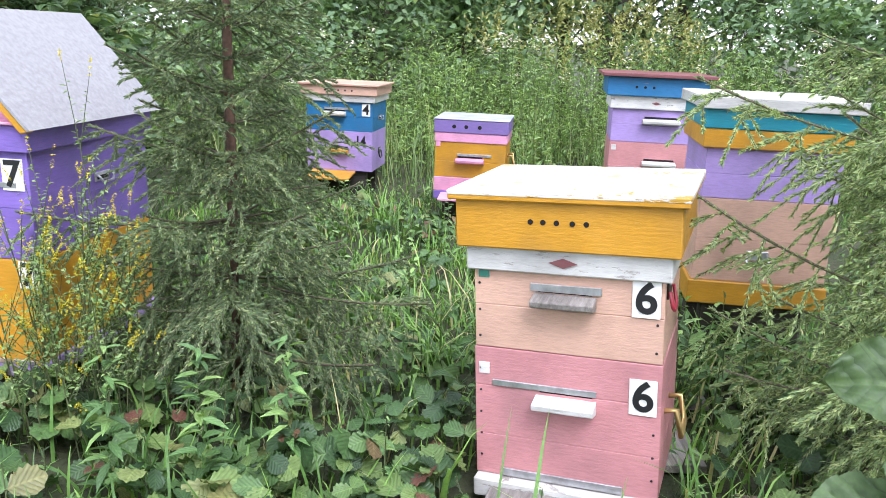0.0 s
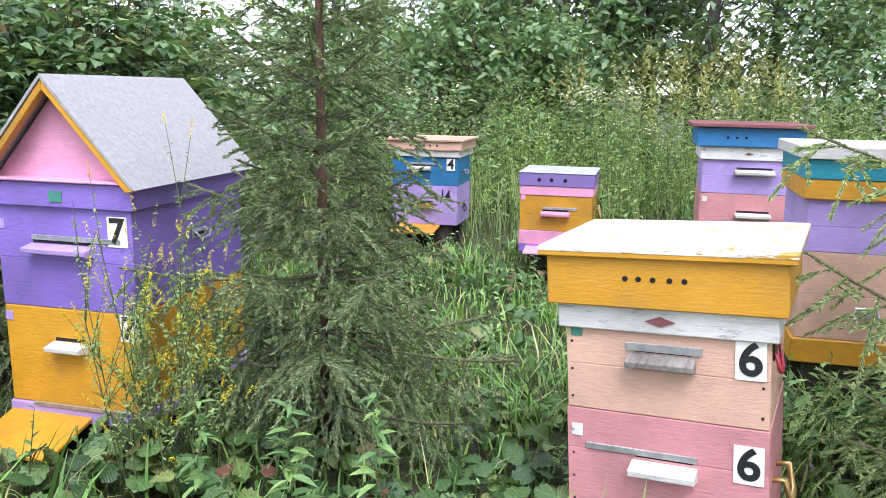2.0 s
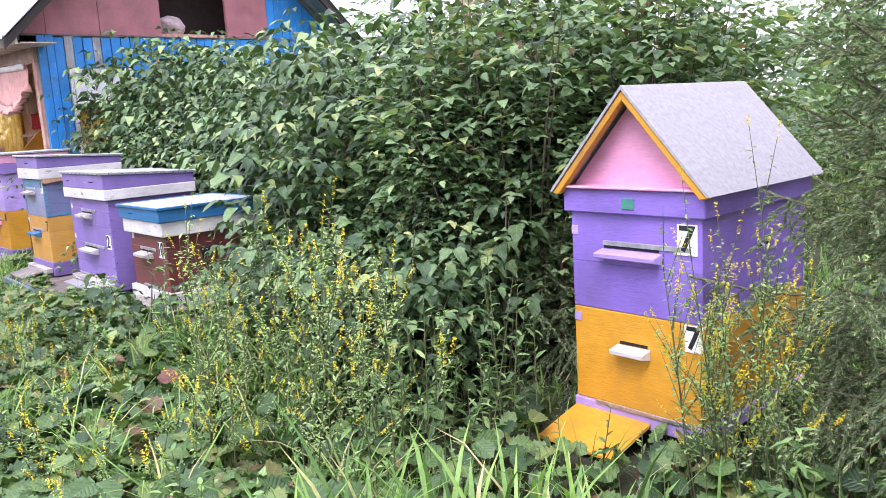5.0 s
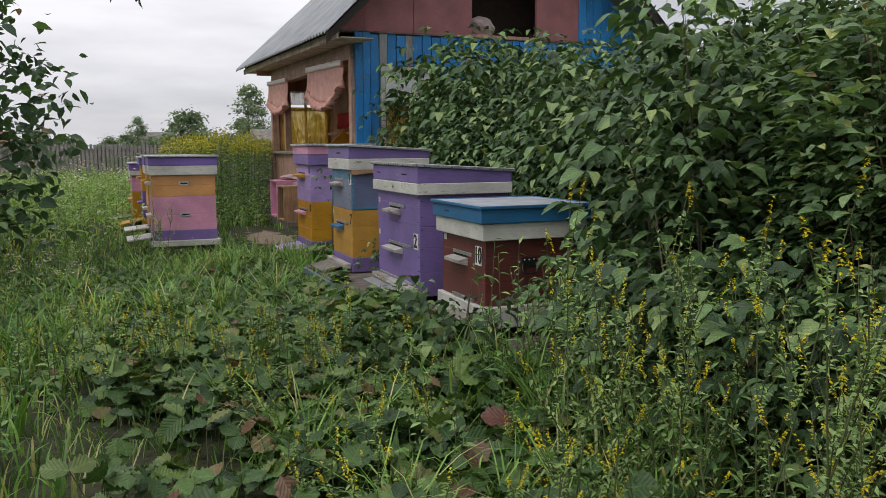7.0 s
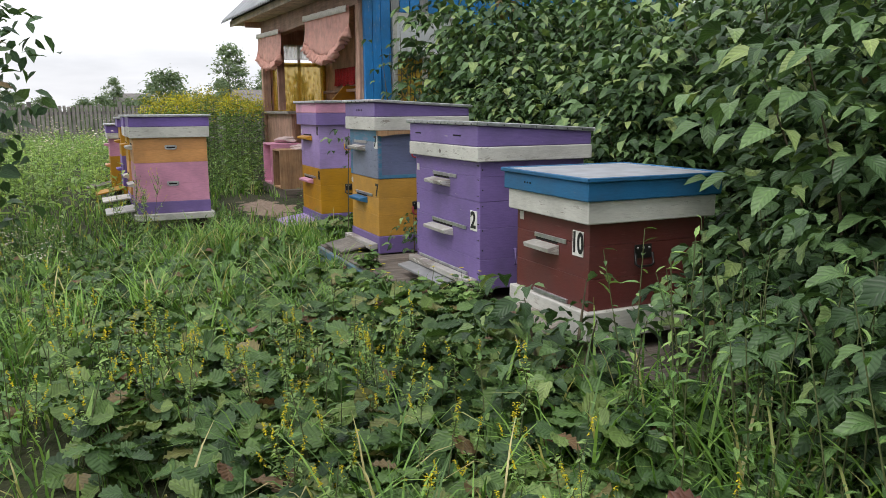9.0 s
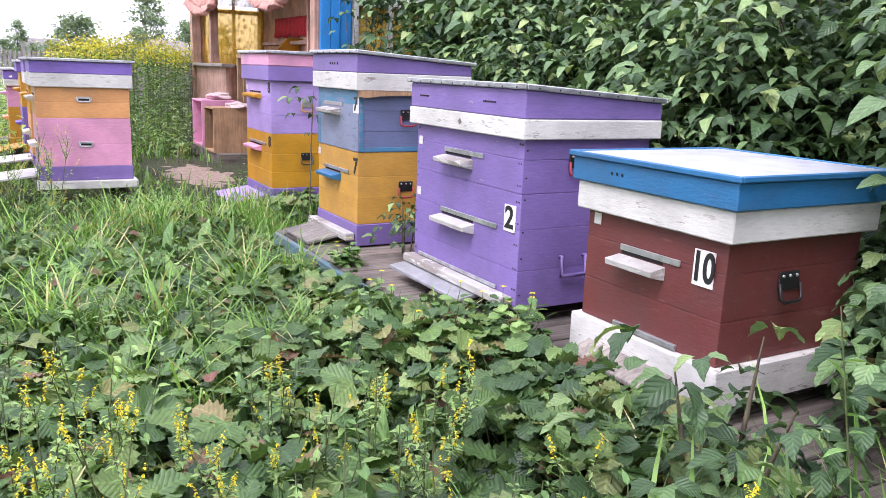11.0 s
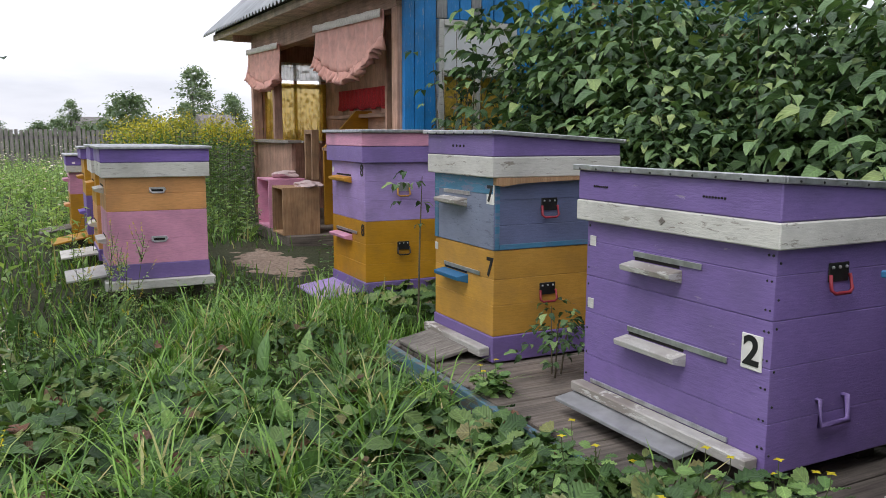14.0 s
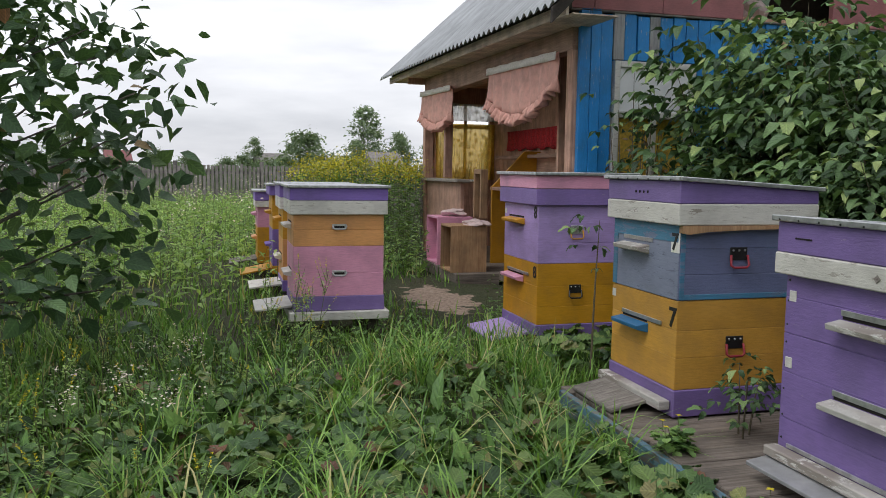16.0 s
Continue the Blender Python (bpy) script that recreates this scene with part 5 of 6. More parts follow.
def field(n, x0, x1, y0, y1, clump=0.0, scale=1.5, seed=0):
    """Points spread over a stretch of ground, thinned in drifts."""
    p = np.stack([rng.uniform(x0, x1, n), rng.uniform(y0, y1, n), np.zeros(n)], -1)
    if clump:
        s = np.sin(p[:, 0] * scale + seed) * np.sin(p[:, 1] * scale * 1.1 + 2 * seed) + 0.6 * np.sin(p[:, 0] * scale * 2.3 + p[:, 1] * scale * 1.7 + seed)
        p = p[rng.random(len(p)) < np.clip(0.5 + clump * s, 0.04, 1)]
    return p[free(p)]


# grass
g = Bunch()


def grass(n, x0, x1, y0, y1, lo, hi, w, clump=0.3, seed=1, into=g):
    p = field(n, x0, x1, y0, y1, clump, 1.3, seed)
    m = len(p)
    L = rng.uniform(lo, hi, m) * (0.75 + 0.5 * rng.random(m))
    into.blades(p, L, rng.uniform(0.6, 1.3, m) * w, rng.uniform(0.1, 0.75, m), rng.uniform(0.0, 0.45, m), rng.uniform(0, 6.28, m))


grass(15000, -0.9, 2.0, 5.2, 9.8, 0.05, 0.18, 0.009, 0.45, 1)
grass(2600, 0.2, 2.05, 2.4, 6.0, 0.08, 0.24, 0.008, 0.4, 2)
grass(9000, -2.4, 0.4, 2.0, 10.5, 0.08, 0.26, 0.011, 0.5, 3)
grass(11000, -3.5, 3.0, 9.0, 15.5, 0.08, 0.24, 0.014, 0.45, 4)
grass(12000, 2.9, 6.9, -1.6, 2.6, 0.06, 0.19, 0.012, 0.2, 5)
grass(3000, 1.2, 2.9, -1.2, 2.2, 0.10, 0.28, 0.010, 0.3, 6)
tall = Bunch()
grass(5200, 7.5, 10.5, -3.5, 3.8, 0.35, 1.0, 0.010, 0.2, 7, tall)
tall.stuff("tall_grass", TALL_GRASS, "pale seeding grass behind the hives", "grass")
grass(1500, 6.4, 7.5, -3.5, 0.6, 0.2, 0.6, 0.012, 0.2, 27)
grass(900, 5.6, 7.5, 0.6, 3.0, 0.08, 0.22, 0.012, 0.2, 28)
grass(3500, -9, 2.6, 14.5, 30, 0.2, 0.5, 0.025, 0.35, 8)
grass(9000, -8, 0.2, -6, 5.0, 0.12, 0.34, 0.02, 0.3, 12)
grass(2500, 0.2, 6.5, -6, -1.4, 0.12, 0.34, 0.018, 0.3, 13)
grass(2500, -9, -2.4, 5.0, 14.5, 0.15, 0.4, 0.022, 0.3, 14)
for q in np.concatenate([field(46, 0.7, 2.05, 5.6, 9.0), field(44, -1.4, 0.9, 5.6, 9.6), field(26, 3.0, 5.8, -1.2, 2.2), off_track(field(26, 0.9, 2.0, 1.5, 4.6))]):
    m = 34
    p = q + rng.normal(0, 1, (m, 3)) * (0.05, 0.05, 0)
    g.blades(p, rng.uniform(0.22, 0.46, m), rng.uniform(0.006, 0.012, m), rng.uniform(0.3, 1.0, m), rng.uniform(0.15, 0.6, m), rng.uniform(0, 6.28, m))
grass(1800, 2.05, 2.45, 8.0, 9.2, 0.1, 0.3, 0.009, 0.0, 9)
p = field(420, 1.98, 2.3, 2.9, 4.35)
g.blades(p, rng.uniform(0.25, 0.6, len(p)), np.full(len(p), 0.012), rng.uniform(0.2, 0.9, len(p)), rng.uniform(0.1, 0.5, len(p)), rng.uniform(0, 6.28, len(p)))
for q in ((1.75, 1.65), (1.45, 1.85), (2.0, 1.42), (1.3, 1.45)):
    m = 46
    p = np.stack([rng.normal(q[0], 0.1, m), rng.normal(q[1], 0.1, m), np.zeros(m)], -1)
    g.blades(p, rng.uniform(0.3, 0.58, m), rng.uniform(0.014, 0.024, m), rng.uniform(0.15, 0.7, m), rng.uniform(0.05, 0.4, m), rng.uniform(0, 6.28, m))
p = np.stack([rng.uniform(1.7, 2.0, 60), rng.uniform(3.95, 4.45, 60), np.zeros(60)], -1)
g.blades(p, rng.uniform(0.3, 0.52, 60), rng.uniform(0.010, 0.018, 60), rng.uniform(0.2, 0.8, 60), rng.uniform(0.1, 0.4, 60), rng.uniform(0, 6.28, 60))
p = field(90, 2.1, 2.6, -0.75, 0.1)
g.blades(p, rng.uniform(0.2, 0.45, len(p)), rng.uniform(0.008, 0.014, len(p)), rng.uniform(0.2, 0.8, len(p)), rng.uniform(0.1, 0.4, len(p)), rng.uniform(0, 6.28, len(p)))
g.stuff("grass", GRASS, "long green meadow grass", "grass")

# strawberry ground cover: three toothed leaflets on each stalk
s, st = Bunch(), Bunch()


def berries(n, x0, x1, y0, y1, lo, hi, size, clump=0.35, seed=0, shape=(ROUND_V, ROUND_F)):
    p = field(n, x0, x1, y0, y1, clump, 1.9, seed)
    m = len(p)
    h = rng.uniform(lo, hi, m)
    lean = flat_dirs(m, 0) * (h * rng.uniform(0.1, 0.6, m))[:, None]
    top = p + lean + np.stack([0 * h, 0 * h, h], -1)
    st.stalks(p, top, 0.0022, 0.0016)
    a0 = rng.uniform(0, 6.28, m)
    nrm = up_dirs(m, 0.55)
    sz = 1.25 * size * rng.uniform(0.7, 1.35, m)
    for k in (-1.25, 0.0, 1.25):
        a = a0 + k
        d = np.stack([np.cos(a), np.sin(a), rng.normal(-0.1, 0.35, m)], -1)
        s.put(*shape, top, d, nrm, sz, sz * rng.uniform(0.75, 0.95, m))


berries(3900, 0.45, 2.02, 1.0, 6.0, 0.04, 0.2, 0.066, 0.35, 1)
berries(900, -0.2, 1.9, 0.7, 3.2, 0.05, 0.22, 0.066, 0.3, 2)
berries(1500, 1.2, 2.9, -1.3, 2.6, 0.05, 0.18, 0.062, 0.25, 3)
berries(2300, -0.4, 2.0, 5.2, 8.6, 0.03, 0.15, 0.055, 0.6, 4, (OVATE_V, OVATE_F))
berries(900, 0.6, 2.0, 4.6, 7.6, 0.05, 0.17, 0.06, 0.3, 14)
berries(1100, 2.9, 6.5, -1.4, 2.4, 0.04, 0.14, 0.06, 0.4, 5, (OVATE_V, OVATE_F))
berries(260, 2.3, 2.9, 8.2, 8.95, 0.06, 0.22, 0.07, 0.0, 6)
berries(620, 1.75, 2.18, 4.0, 5.85, 0.14, 0.29, 0.06, 0.0, 7)
berries(120, 1.8, 2.0, 5.8, 6.6, 0.1, 0.2, 0.055, 0.0, 37)
berries(130, 1.6, 1.96, 5.7, 7.4, 0.04, 0.12, 0.05, 0.0, 17)
s.stuff("strawberry_plants", LEAF_BERRY, "dense three-leafed strawberry plants, some leaves reddened", "ground cover")
st.stuff("leaf_stalks", STEM, "thin green leaf stalks of the ground cover", "stalks")

# mixed weeds
w, ws = Bunch(), Bunch()


def weeds(n, x0, x1, y0, y1, lo, hi, leaf, per=14, clump=0.3, seed=0, narrow=0.35, fine=True):
    p = off_track(field(n, x0, x1, y0, y1, clump, 1.1, seed))
    m = len(p)
    h = rng.uniform(lo, hi, m)
    tip = p + flat_dirs(m, 0) * (h * rng.uniform(0, 0.3, m))[:, None]
    tip[:, 2] += h
    ws.stalks(p, tip, 0.0035, 0.0015)
    t = np.tile(np.linspace(0.15, 1.0, per), m)
    q = np.repeat(p, per, 0) * (1 - t)[:, None] + np.repeat(tip, per, 0) * t[:, None]
    d = flat_dirs(len(q), 0.45)
    d[:, 2] += 0.25
    L = leaf * rng.uniform(0.6, 1.3, len(q)) * (1.15 - 0.6 * t)
    w.put(LEAF_V if fine else CHIP_V, LEAF_F if fine else CHIP_F, q, d, up_dirs(len(q), 0.3), L, L * narrow)


weeds(900, -0.4, 1.95, 1.6, 6.5, 0.10, 0.36, 0.06, 12, 0.3, 1, 0.5)
weeds(700, -3.2, 0.2, 3.5, 8.2, 0.12, 0.4, 0.06, 14, 0.35, 2, 0.45)
weeds(900, -0.6, 2.0, 6.0, 11, 0.06, 0.22, 0.06, 10, 0.4, 10, 0.55)
weeds(150, 1.5, 3.0, -1.4, 2.4, 0.12, 0.4, 0.05, 12, 0.3, 4, 0.35)
weeds(800, 3.0, 6.8, -3.4, 2.8, 0.08, 0.35, 0.065, 12, 0.4, 6, 0.55)
weeds(160, 1.9, 2.7, 2.2, 4.2, 0.3, 0.8, 0.07, 18, 0.0, 7)
weeds(120, 2.4, 3.3, 9.6, 11.2, 0.1, 0.4, 0.08, 10, 0.0, 8)
weeds(110, 1.9, 2.8, 13.0, 15.6, 0.25, 0.6, 0.09, 14, 0.0, 9)
weeds(70, 3.2, 3.76, -1.5, -0.5, 0.2, 0.36, 0.09, 12, 0.0, 12, 0.5)
weeds(60, 0.7, 1.9, 9.35, 9.8, 0.08, 0.2, 0.06, 10, 0.0, 13, 0.5)
weeds(120, 1.72, 2.02, 4.2, 6.2, 0.1, 0.26, 0.06, 12, 0.0, 11, 0.6)
p = off_track(field(170, -0.6, 2.0, 2.2, 9.5))
m = len(p)
w.put(LEAF_V, LEAF_F, p + np.array((0, 0, 0.02)), up_dirs(m, 0.4), flat_dirs(m, 0.2), rng.uniform(0.13, 0.25, m), rng.uniform(0.07, 0.11, m))
w.stuff("weeds", LEAF_WEED, "mixed leafy green weeds in the meadow", "weeds")
w = Bunch()
weeds(3600, -10, 2.6, 11.5, 30, 0.2, 0.7, 0.11, 16, 0.4, 3, 0.6, False)
weeds(2600, -8, 1.6, 10.5, 27, 0.25, 0.6, 0.13, 10, 0.35, 33, 0.45, False)
weeds(1700, 7.6, 11.0, -4.5, 4.5, 0.6, 1.5, 0.085, 30, 0.2, 5, 0.45, False)
weeds(900, 8.6, 11.3, -2.8, 1.6, 0.9, 1.55, 0.13, 18, 0.3, 31, 0.22, False)
w.stuff("meadow_weeds", LEAF_MEADOW, "pale leafy herbs of the meadow's far parts", "weeds")
ws.stuff("weed_stalks", STEM, "thin upright stalks of the weeds", "stalks")

# yellow sweet clover
cs, cl, cf = Bunch(), Bunch(), Bunch()


def clover(n, x0, x1, y0, y1, lo, hi, bloom=0.7):
    p = off_track(field(n, x0, x1, y0, y1))
    for q in p:
        h = rng.uniform(lo, hi)
        top = q + np.array((rng.normal(0, 0.12) * h, rng.normal(0, 0.12) * h, h))
        cs.stalks([q], [top], 0.003, 0.0015)
        k = max(4, int(15 * h))
        t = rng.uniform(0.25, 1.0, k)
        a = q + (top - q) * t[:, None]
        b = a + flat_dirs(k, 0.1) * (0.2 * h * (1.2 - t))[:, None] + np.array((0, 0, 1)) * (0.22 * h * rng.uniform(0.5, 1.2, k))[:, None]
        cs.stalks(a, b, 0.0018, 0.0009)
        for i in range(k):
            m = 14
            u = np.linspace(0.0, 0.75, m)
            cl.put(CHIP_V, CHIP_F, a[i] + (b[i] - a[i]) * u[:, None], flat_dirs(m, 0.4), up_dirs(m), rng.uniform(0.014, 0.026, m), 0.011)
            if rng.random() < bloom:
                m = 26
                way = unit(b[i] - a[i] + np.array((0, 0, 0.03)))
                u = rng.uniform(0, rng.uniform(0.035, 0.075), m)
                cf.put(CHIP_V, CHIP_F, b[i] - way * 0.01 + way * u[:, None], flat_dirs(m, 0.3) - np.array((0, 0, 0.35)), up_dirs(m), rng.uniform(0.006, 0.010, m), 0.006)


clover(150, 0.3, 1.75, 2.6, 5.4, 0.18, 0.4, 0.75)
clover(22, 1.6, 2.2, 2.1, 3.1, 0.55, 0.95)
clover(22, -0.5, 0.8, 4.8, 8.8, 0.25, 0.5)
clover(26, 2.5, 2.88, 1.08, 1.5, 0.4, 0.98, 0.75)
clover(8, 0.75, 1.0, 8.6, 9.6, 0.4, 0.6)
cs.stuff("clover_stalks", STEM, "wiry branching stalks of yellow sweet clover", "stalks")
cl.stuff("clover_leaves", LEAF_MEADOW, "tiny leaves of yellow sweet clover", "leaves")
cf.stuff("clover_flowers", YELLOW_FLOWER, "small yellow flower spikes of sweet clover", "flowers")

# pale flowers at the back of the clearing and by the path
pf = Bunch()
p = field(80, 7.0, 9.2, -3.5, 2.6, 0.4, 1.2, 3)
for q in p:
    m = 14
    c = q + np.array((0, 0, rng.uniform(0.9, 1.45)))
    pf.put(CHIP_V, CHIP_F, c + rng.normal(0, 0.03, (m, 3)), flat_dirs(m, 0.4), up_dirs(m), 0.035, 0.03)
p = field(80, -0.15, 0.4, 7.5, 8.9, 0.3, 2, 2)
for q in p:
    m = 12
    pf.put(CHIP_V, CHIP_F, q + np.array((0, 0, rng.uniform(0.2, 0.4))) + rng.normal(0, 0.025, (m, 3)), flat_dirs(m, 0.3), up_dirs(m), 0.015, 0.014)
for q in field(420, -7, 2.4, 12.5, 27, 0.4, 0.9, 4):
    m = 7
    pf.put(CHIP_V, CHIP_F, q + np.array((0, 0, rng.uniform(0.45, 0.95))) + rng.normal(0, 0.06, (m, 3)), flat_dirs(m, 0.3), up_dirs(m), 0.045, 0.04)
pf.stuff("pale_flowers", PALE_FLOWER, "pale pink and white wild flower heads", "flowers")

# goldenrod clump beside the porch
sk = Bunch()
for q in field(260, 7.6, 11.2, -1.5, 0.8, 0.45, 1.0, 5):
    m = 22
    u = np.linspace(0, 1, m)
    sk.put(CHIP_V, CHIP_F, q + np.array((0, 0, rng.uniform(0.9, 1.15) + 0.17 * (q[0] - 7.4))) + rng.normal(0, 0.03, (m, 3)) + np.array((0, 0, 0.28)) * u[:, None], rand_dirs(m, 0.4), up_dirs(m), 0.05, 0.03)
sk.stuff("weed_tops", SPIKE, "yellowish seeding tops of tall weeds", "weeds")
gr = thing("goldenrod_clump", 2.5, 16.1, 0, 0, "dense yellow-green goldenrod clump beside the porch", "shrub")
gl, gf, gs = Bunch(), Bunch(), Bunch()
for i in range(190):
    a, r = rng.uniform(0, 6.28), 1.05 * math.sqrt(rng.random())
    q = np.array((r * math.cos(a), r * math.sin(a) * 1.2, 0))
    h = rng.uniform(1.22, 1.45) * (1 - 0.14 * r)
    t = q * 1.08 + np.array((0, 0, h))
    gs.stalks([q], [t], 0.004, 0.002)
    m = 34
    u = np.linspace(0.1, 0.97, m)
    gl.put(CHIP_V, CHIP_F, q + (t - q) * u[:, None], flat_dirs(m, 0.3), up_dirs(m), rng.uniform(0.07, 0.12, m), 0.025)
    m = 22
    gf.put(CHIP_V, CHIP_F, t + rng.normal(0, 1, (m, 3)) * (0.08, 0.08, 0.07), rand_dirs(m, 0.3), up_dirs(m), 0.045, 0.03)
gs.piece("stem", STEM, gr)
gl.piece("leaves", LEAF_WEED, gr)
gf.piece("flower_head", GOLD_LEAF, gr, "yellow flower plumes")

# orange lilies
ly = thing("lily_plants", -0.25, 5.95, 0, 0, "orange lilies in the long grass", "flowers")
l1, l2 = Bunch(), Bunch()
for i in range(26):
    q = np.array((rng.uniform(-0.2, 0.14), rng.uniform(-0.16, 0.2), 0))
    t = q + np.array((rng.normal(0, 0.05), rng.normal(0, 0.05), rng.uniform(0.7, 0.96)))
    l1.stalks([q], [t], 0.004, 0.003)
    a = np.linspace(0, 6.28, 7)[:6]
    l2.put(LEAF_V, LEAF_F, np.repeat(t[None], 6, 0), np.stack([np.cos(a), np.sin(a), 0.5 + 0.5 * rng.random(6)], -1), np.stack([-np.cos(a), -np.sin(a), 0 * a + 0.7], -1), 0.062, 0.03)
l1.piece("stem", STEM, ly)
l2.piece("blossom", LILY_FLOWER, ly)


def bush(name, seed, r, h, n, leaf, mat, label, bottom=0.15, droop=0.1, width=0.62, shape=(OVATE_V, OVATE_F), canes=26, spread=1.0):
    """Arching canes that carry clusters of leaves, thicker toward the outside."""
    ob = thing(name, 0, 0, 0, 0, label, "bush")
    lv, cn = Bunch(), Bunch()
    k = canes
    a = rng.uniform(0, 6.28, k)
    rr = r * np.sqrt(rng.random(k))
    base = np.stack([0.45 * rr * np.cos(a), 0.45 * rr * np.sin(a), 0 * a], -1)
    tip = np.stack([rr * np.cos(a), rr * np.sin(a), h * (1.05 - 0.35 * (rr / r) ** 2) * rng.uniform(0.8, 1.12, k)], -1)
    mid = (base + tip) / 2 + np.array((0, 0, 0.12 * h))
    cn.stalks(base, mid, 0.008, 0.006)
    cn.stalks(mid, tip, 0.006, 0.002)
    per = n // (k * 3)
    for i in range(k):
        t = rng.uniform(bottom, 1.02, per)
        c = np.where(t[:, None] < 0.5, base[i] + (mid[i] - base[i]) * (2 * t)[:, None], mid[i] + (tip[i] - mid[i]) * (2 * t - 1)[:, None])
        side = flat_dirs(per, 0.25)
        c = c + side * rng.uniform(0.05, 0.34, per)[:, None] * (0.6 + 0.5 * r) * spread + rng.normal(0, 0.04, (per, 3))
        nrm = up_dirs(per, 0.3)
        aa = np.arctan2(side[:, 1], side[:, 0])
        sz = leaf * rng.uniform(0.6, 1.25, per)
        for dk in (-1.2, 0.0, 1.2):
            d = np.stack([np.cos(aa + dk), np.sin(aa + dk), rng.normal(-droop - 0.1, 0.28, per)], -1)
            off = np.stack([np.cos(aa + dk), np.sin(aa + dk), 0 * aa], -1) * (0.25 * sz)[:, None]
            lv.put(*shape, c + off, d, nrm, sz * (1.25 if dk == 0 else 1), sz * width * (1.2 if dk == 0 else 1.0))
    cn.piece("branchwork", TWIG, ob)
    lv.piece("leaves", mat, ob)
    if canes > 10:
        dry = Bunch()
        for i in range(5):
            c = base[i] + (tip[i] - base[i]) * rng.uniform(0.6, 0.95)
            m = 14
            dry.put(LEAF_V, LEAF_F, c + rng.normal(0, 0.08, (m, 3)), flat_dirs(m, 0.5) - np.array((0, 0, 0.5)), up_dirs(m, 0.6), 0.06, 0.035)
        dry.piece("dry_foliage", DRYLEAF, ob, "withered brown leaves")
    return ob


ra = bush("raspberry_bush", 1, 0.85, 1.75, 4500, 0.082, LEAF_DARK, "tall raspberry bush with dark green leaves", 0.4)
rb = bush("raspberry_bush", 2, 0.95, 1.95, 5000, 0.085, LEAF_DARK, "tall raspberry bush with dark green leaves", 0.4)
rc = bush("raspberry_bush", 9, 0.95, 1.95, 4500, 0.09, LEAF_DARK, "tall raspberry bush deep in the thicket", 0.15, 0.1, 0.62, (CHIP_V, CHIP_F))
for o in (ra, rb, rc):
    o["group"] = "raspberry thicket"
ra.matrix_basis = pose(3.35, 4.15, 0)
rb.matrix_basis = pose(4.15, 5.3, 0, 0, 0, 40)
rc.matrix_basis = pose(5.4, 5.2, 0)
for i, (x, y, sc) in enumerate(((4.15, 6.45, 0.98), (4.35, 7.55, 1.0), (4.6, 8.7, 0.92), (5.3, 4.6, 1.15), (5.5, 6.0, 1.12), (5.7, 7.4, 1.1), (5.8, 8.9, 1.0), (4.5, 3.7, 1.1), (6.6, 9.4, 1.0), (4.75, 9.35, 1.12), (5.5, 9.6, 1.1), (6.2, 5.4, 1.25), (6.9, 6.6, 1.25), (7.0, 7.9, 1.2), (3.75, 5.9, 0.8), (3.85, 7.1, 0.75), (4.3, 8.5, 1.1), (4.5, 9.2, 1.15), (4.55, 6.9, 1.1))):
    copy_thing(rc if x > 5 else (ra, rb)[i % 2], pose(x, y, 0, 0, 0, 77 * i) @ Matrix.Scale(sc, 4))
low = bush("raspberry_bush", 3, 0.5, 0.85, 1900, 0.075, LEAF_DARK, "low raspberry shoots at the edge of the thicket", 0.15, 0.1, 0.66, (FINE_V, FINE_F))
low["group"] = "raspberry thicket"
low.matrix_basis = pose(2.62, 3.5, 0)
copy_thing(low, pose(2.55, 2.95, 0, 0, 0, 120) @ Matrix.Scale(0.9, 4))
copy_thing(low, pose(2.95, 4.3, 0, 0, 0, 200) @ Matrix.Scale(0.85, 4))
copy_thing(low, pose(3.35, 4.75, 0, 0, 0, 290) @ Matrix.Scale(1.05, 4))
pl = bush("plum_bush", 4, 0.75, 1.95, 5800, 0.06, LEAF_PLUM, "leafy plum bush beside the gabled hive", 0.1, 0.0, 0.7, ovate(3, 0.5, 0.14, 0.1, 0.02))
pl.matrix_basis = pose(3.45, 3.05, 0)
pl["group"] = "plum bushes"
copy_thing(pl, pose(4.3, 2.85, 0, 0, 0, 100) @ Matrix.Scale(1.1, 4))
copy_thing(pl, pose(5.2, 3.2, 0, 0, 0, 210) @ Matrix.Scale(1.15, 4))
copy_thing(pl, pose(3.2, 3.15, 0, 0, 0, 300) @ Matrix.Scale(0.72, 4))
# one bough with larger leaves leans out beside the gabled hive
bo = bush("plum_shoot", 7, 0.3, 1.02, 110, 0.115, LEAF_PLUM, "plum shoot with large pointed leaves beside the gabled hive", 0.45, 0.45, 0.58, (FINE_V, FINE_F), 5, 0.6)
bo.matrix_basis = pose(2.95, 2.72, 0)
bo["group"] = "plum bushes"
ws_ = bush("raspberry_bush", 8, 0.3, 1.85, 260, 0.062, LEAF_DARK, "loose raspberry shoots before the blue wall", 0.35, 0.15, 0.62, (OVATE_V, OVATE_F), 11, 0.7)
ws_["group"] = "raspberry thicket"
ws_.matrix_basis = pose(3.5, 9.75, 0)
# sprigs at the deck corner and by the hives
sp = bush("raspberry_shoot", 5, 0.16, 0.62, 150, 0.06, LEAF_DARK, "young raspberry shoot growing beside the hive", 0.3, 0.1, 0.62, (FINE_V, FINE_F), 3)
sp.matrix_basis = pose(2.0, 4.5, 0) @ Matrix.Scale(1.12, 4)
sp["group"] = "raspberry shoots"
copy_thing(sp, pose(2.45, 6.95, DECK_Z - 0.02, 0, 0, 80) @ Matrix.Scale(0.55, 4))
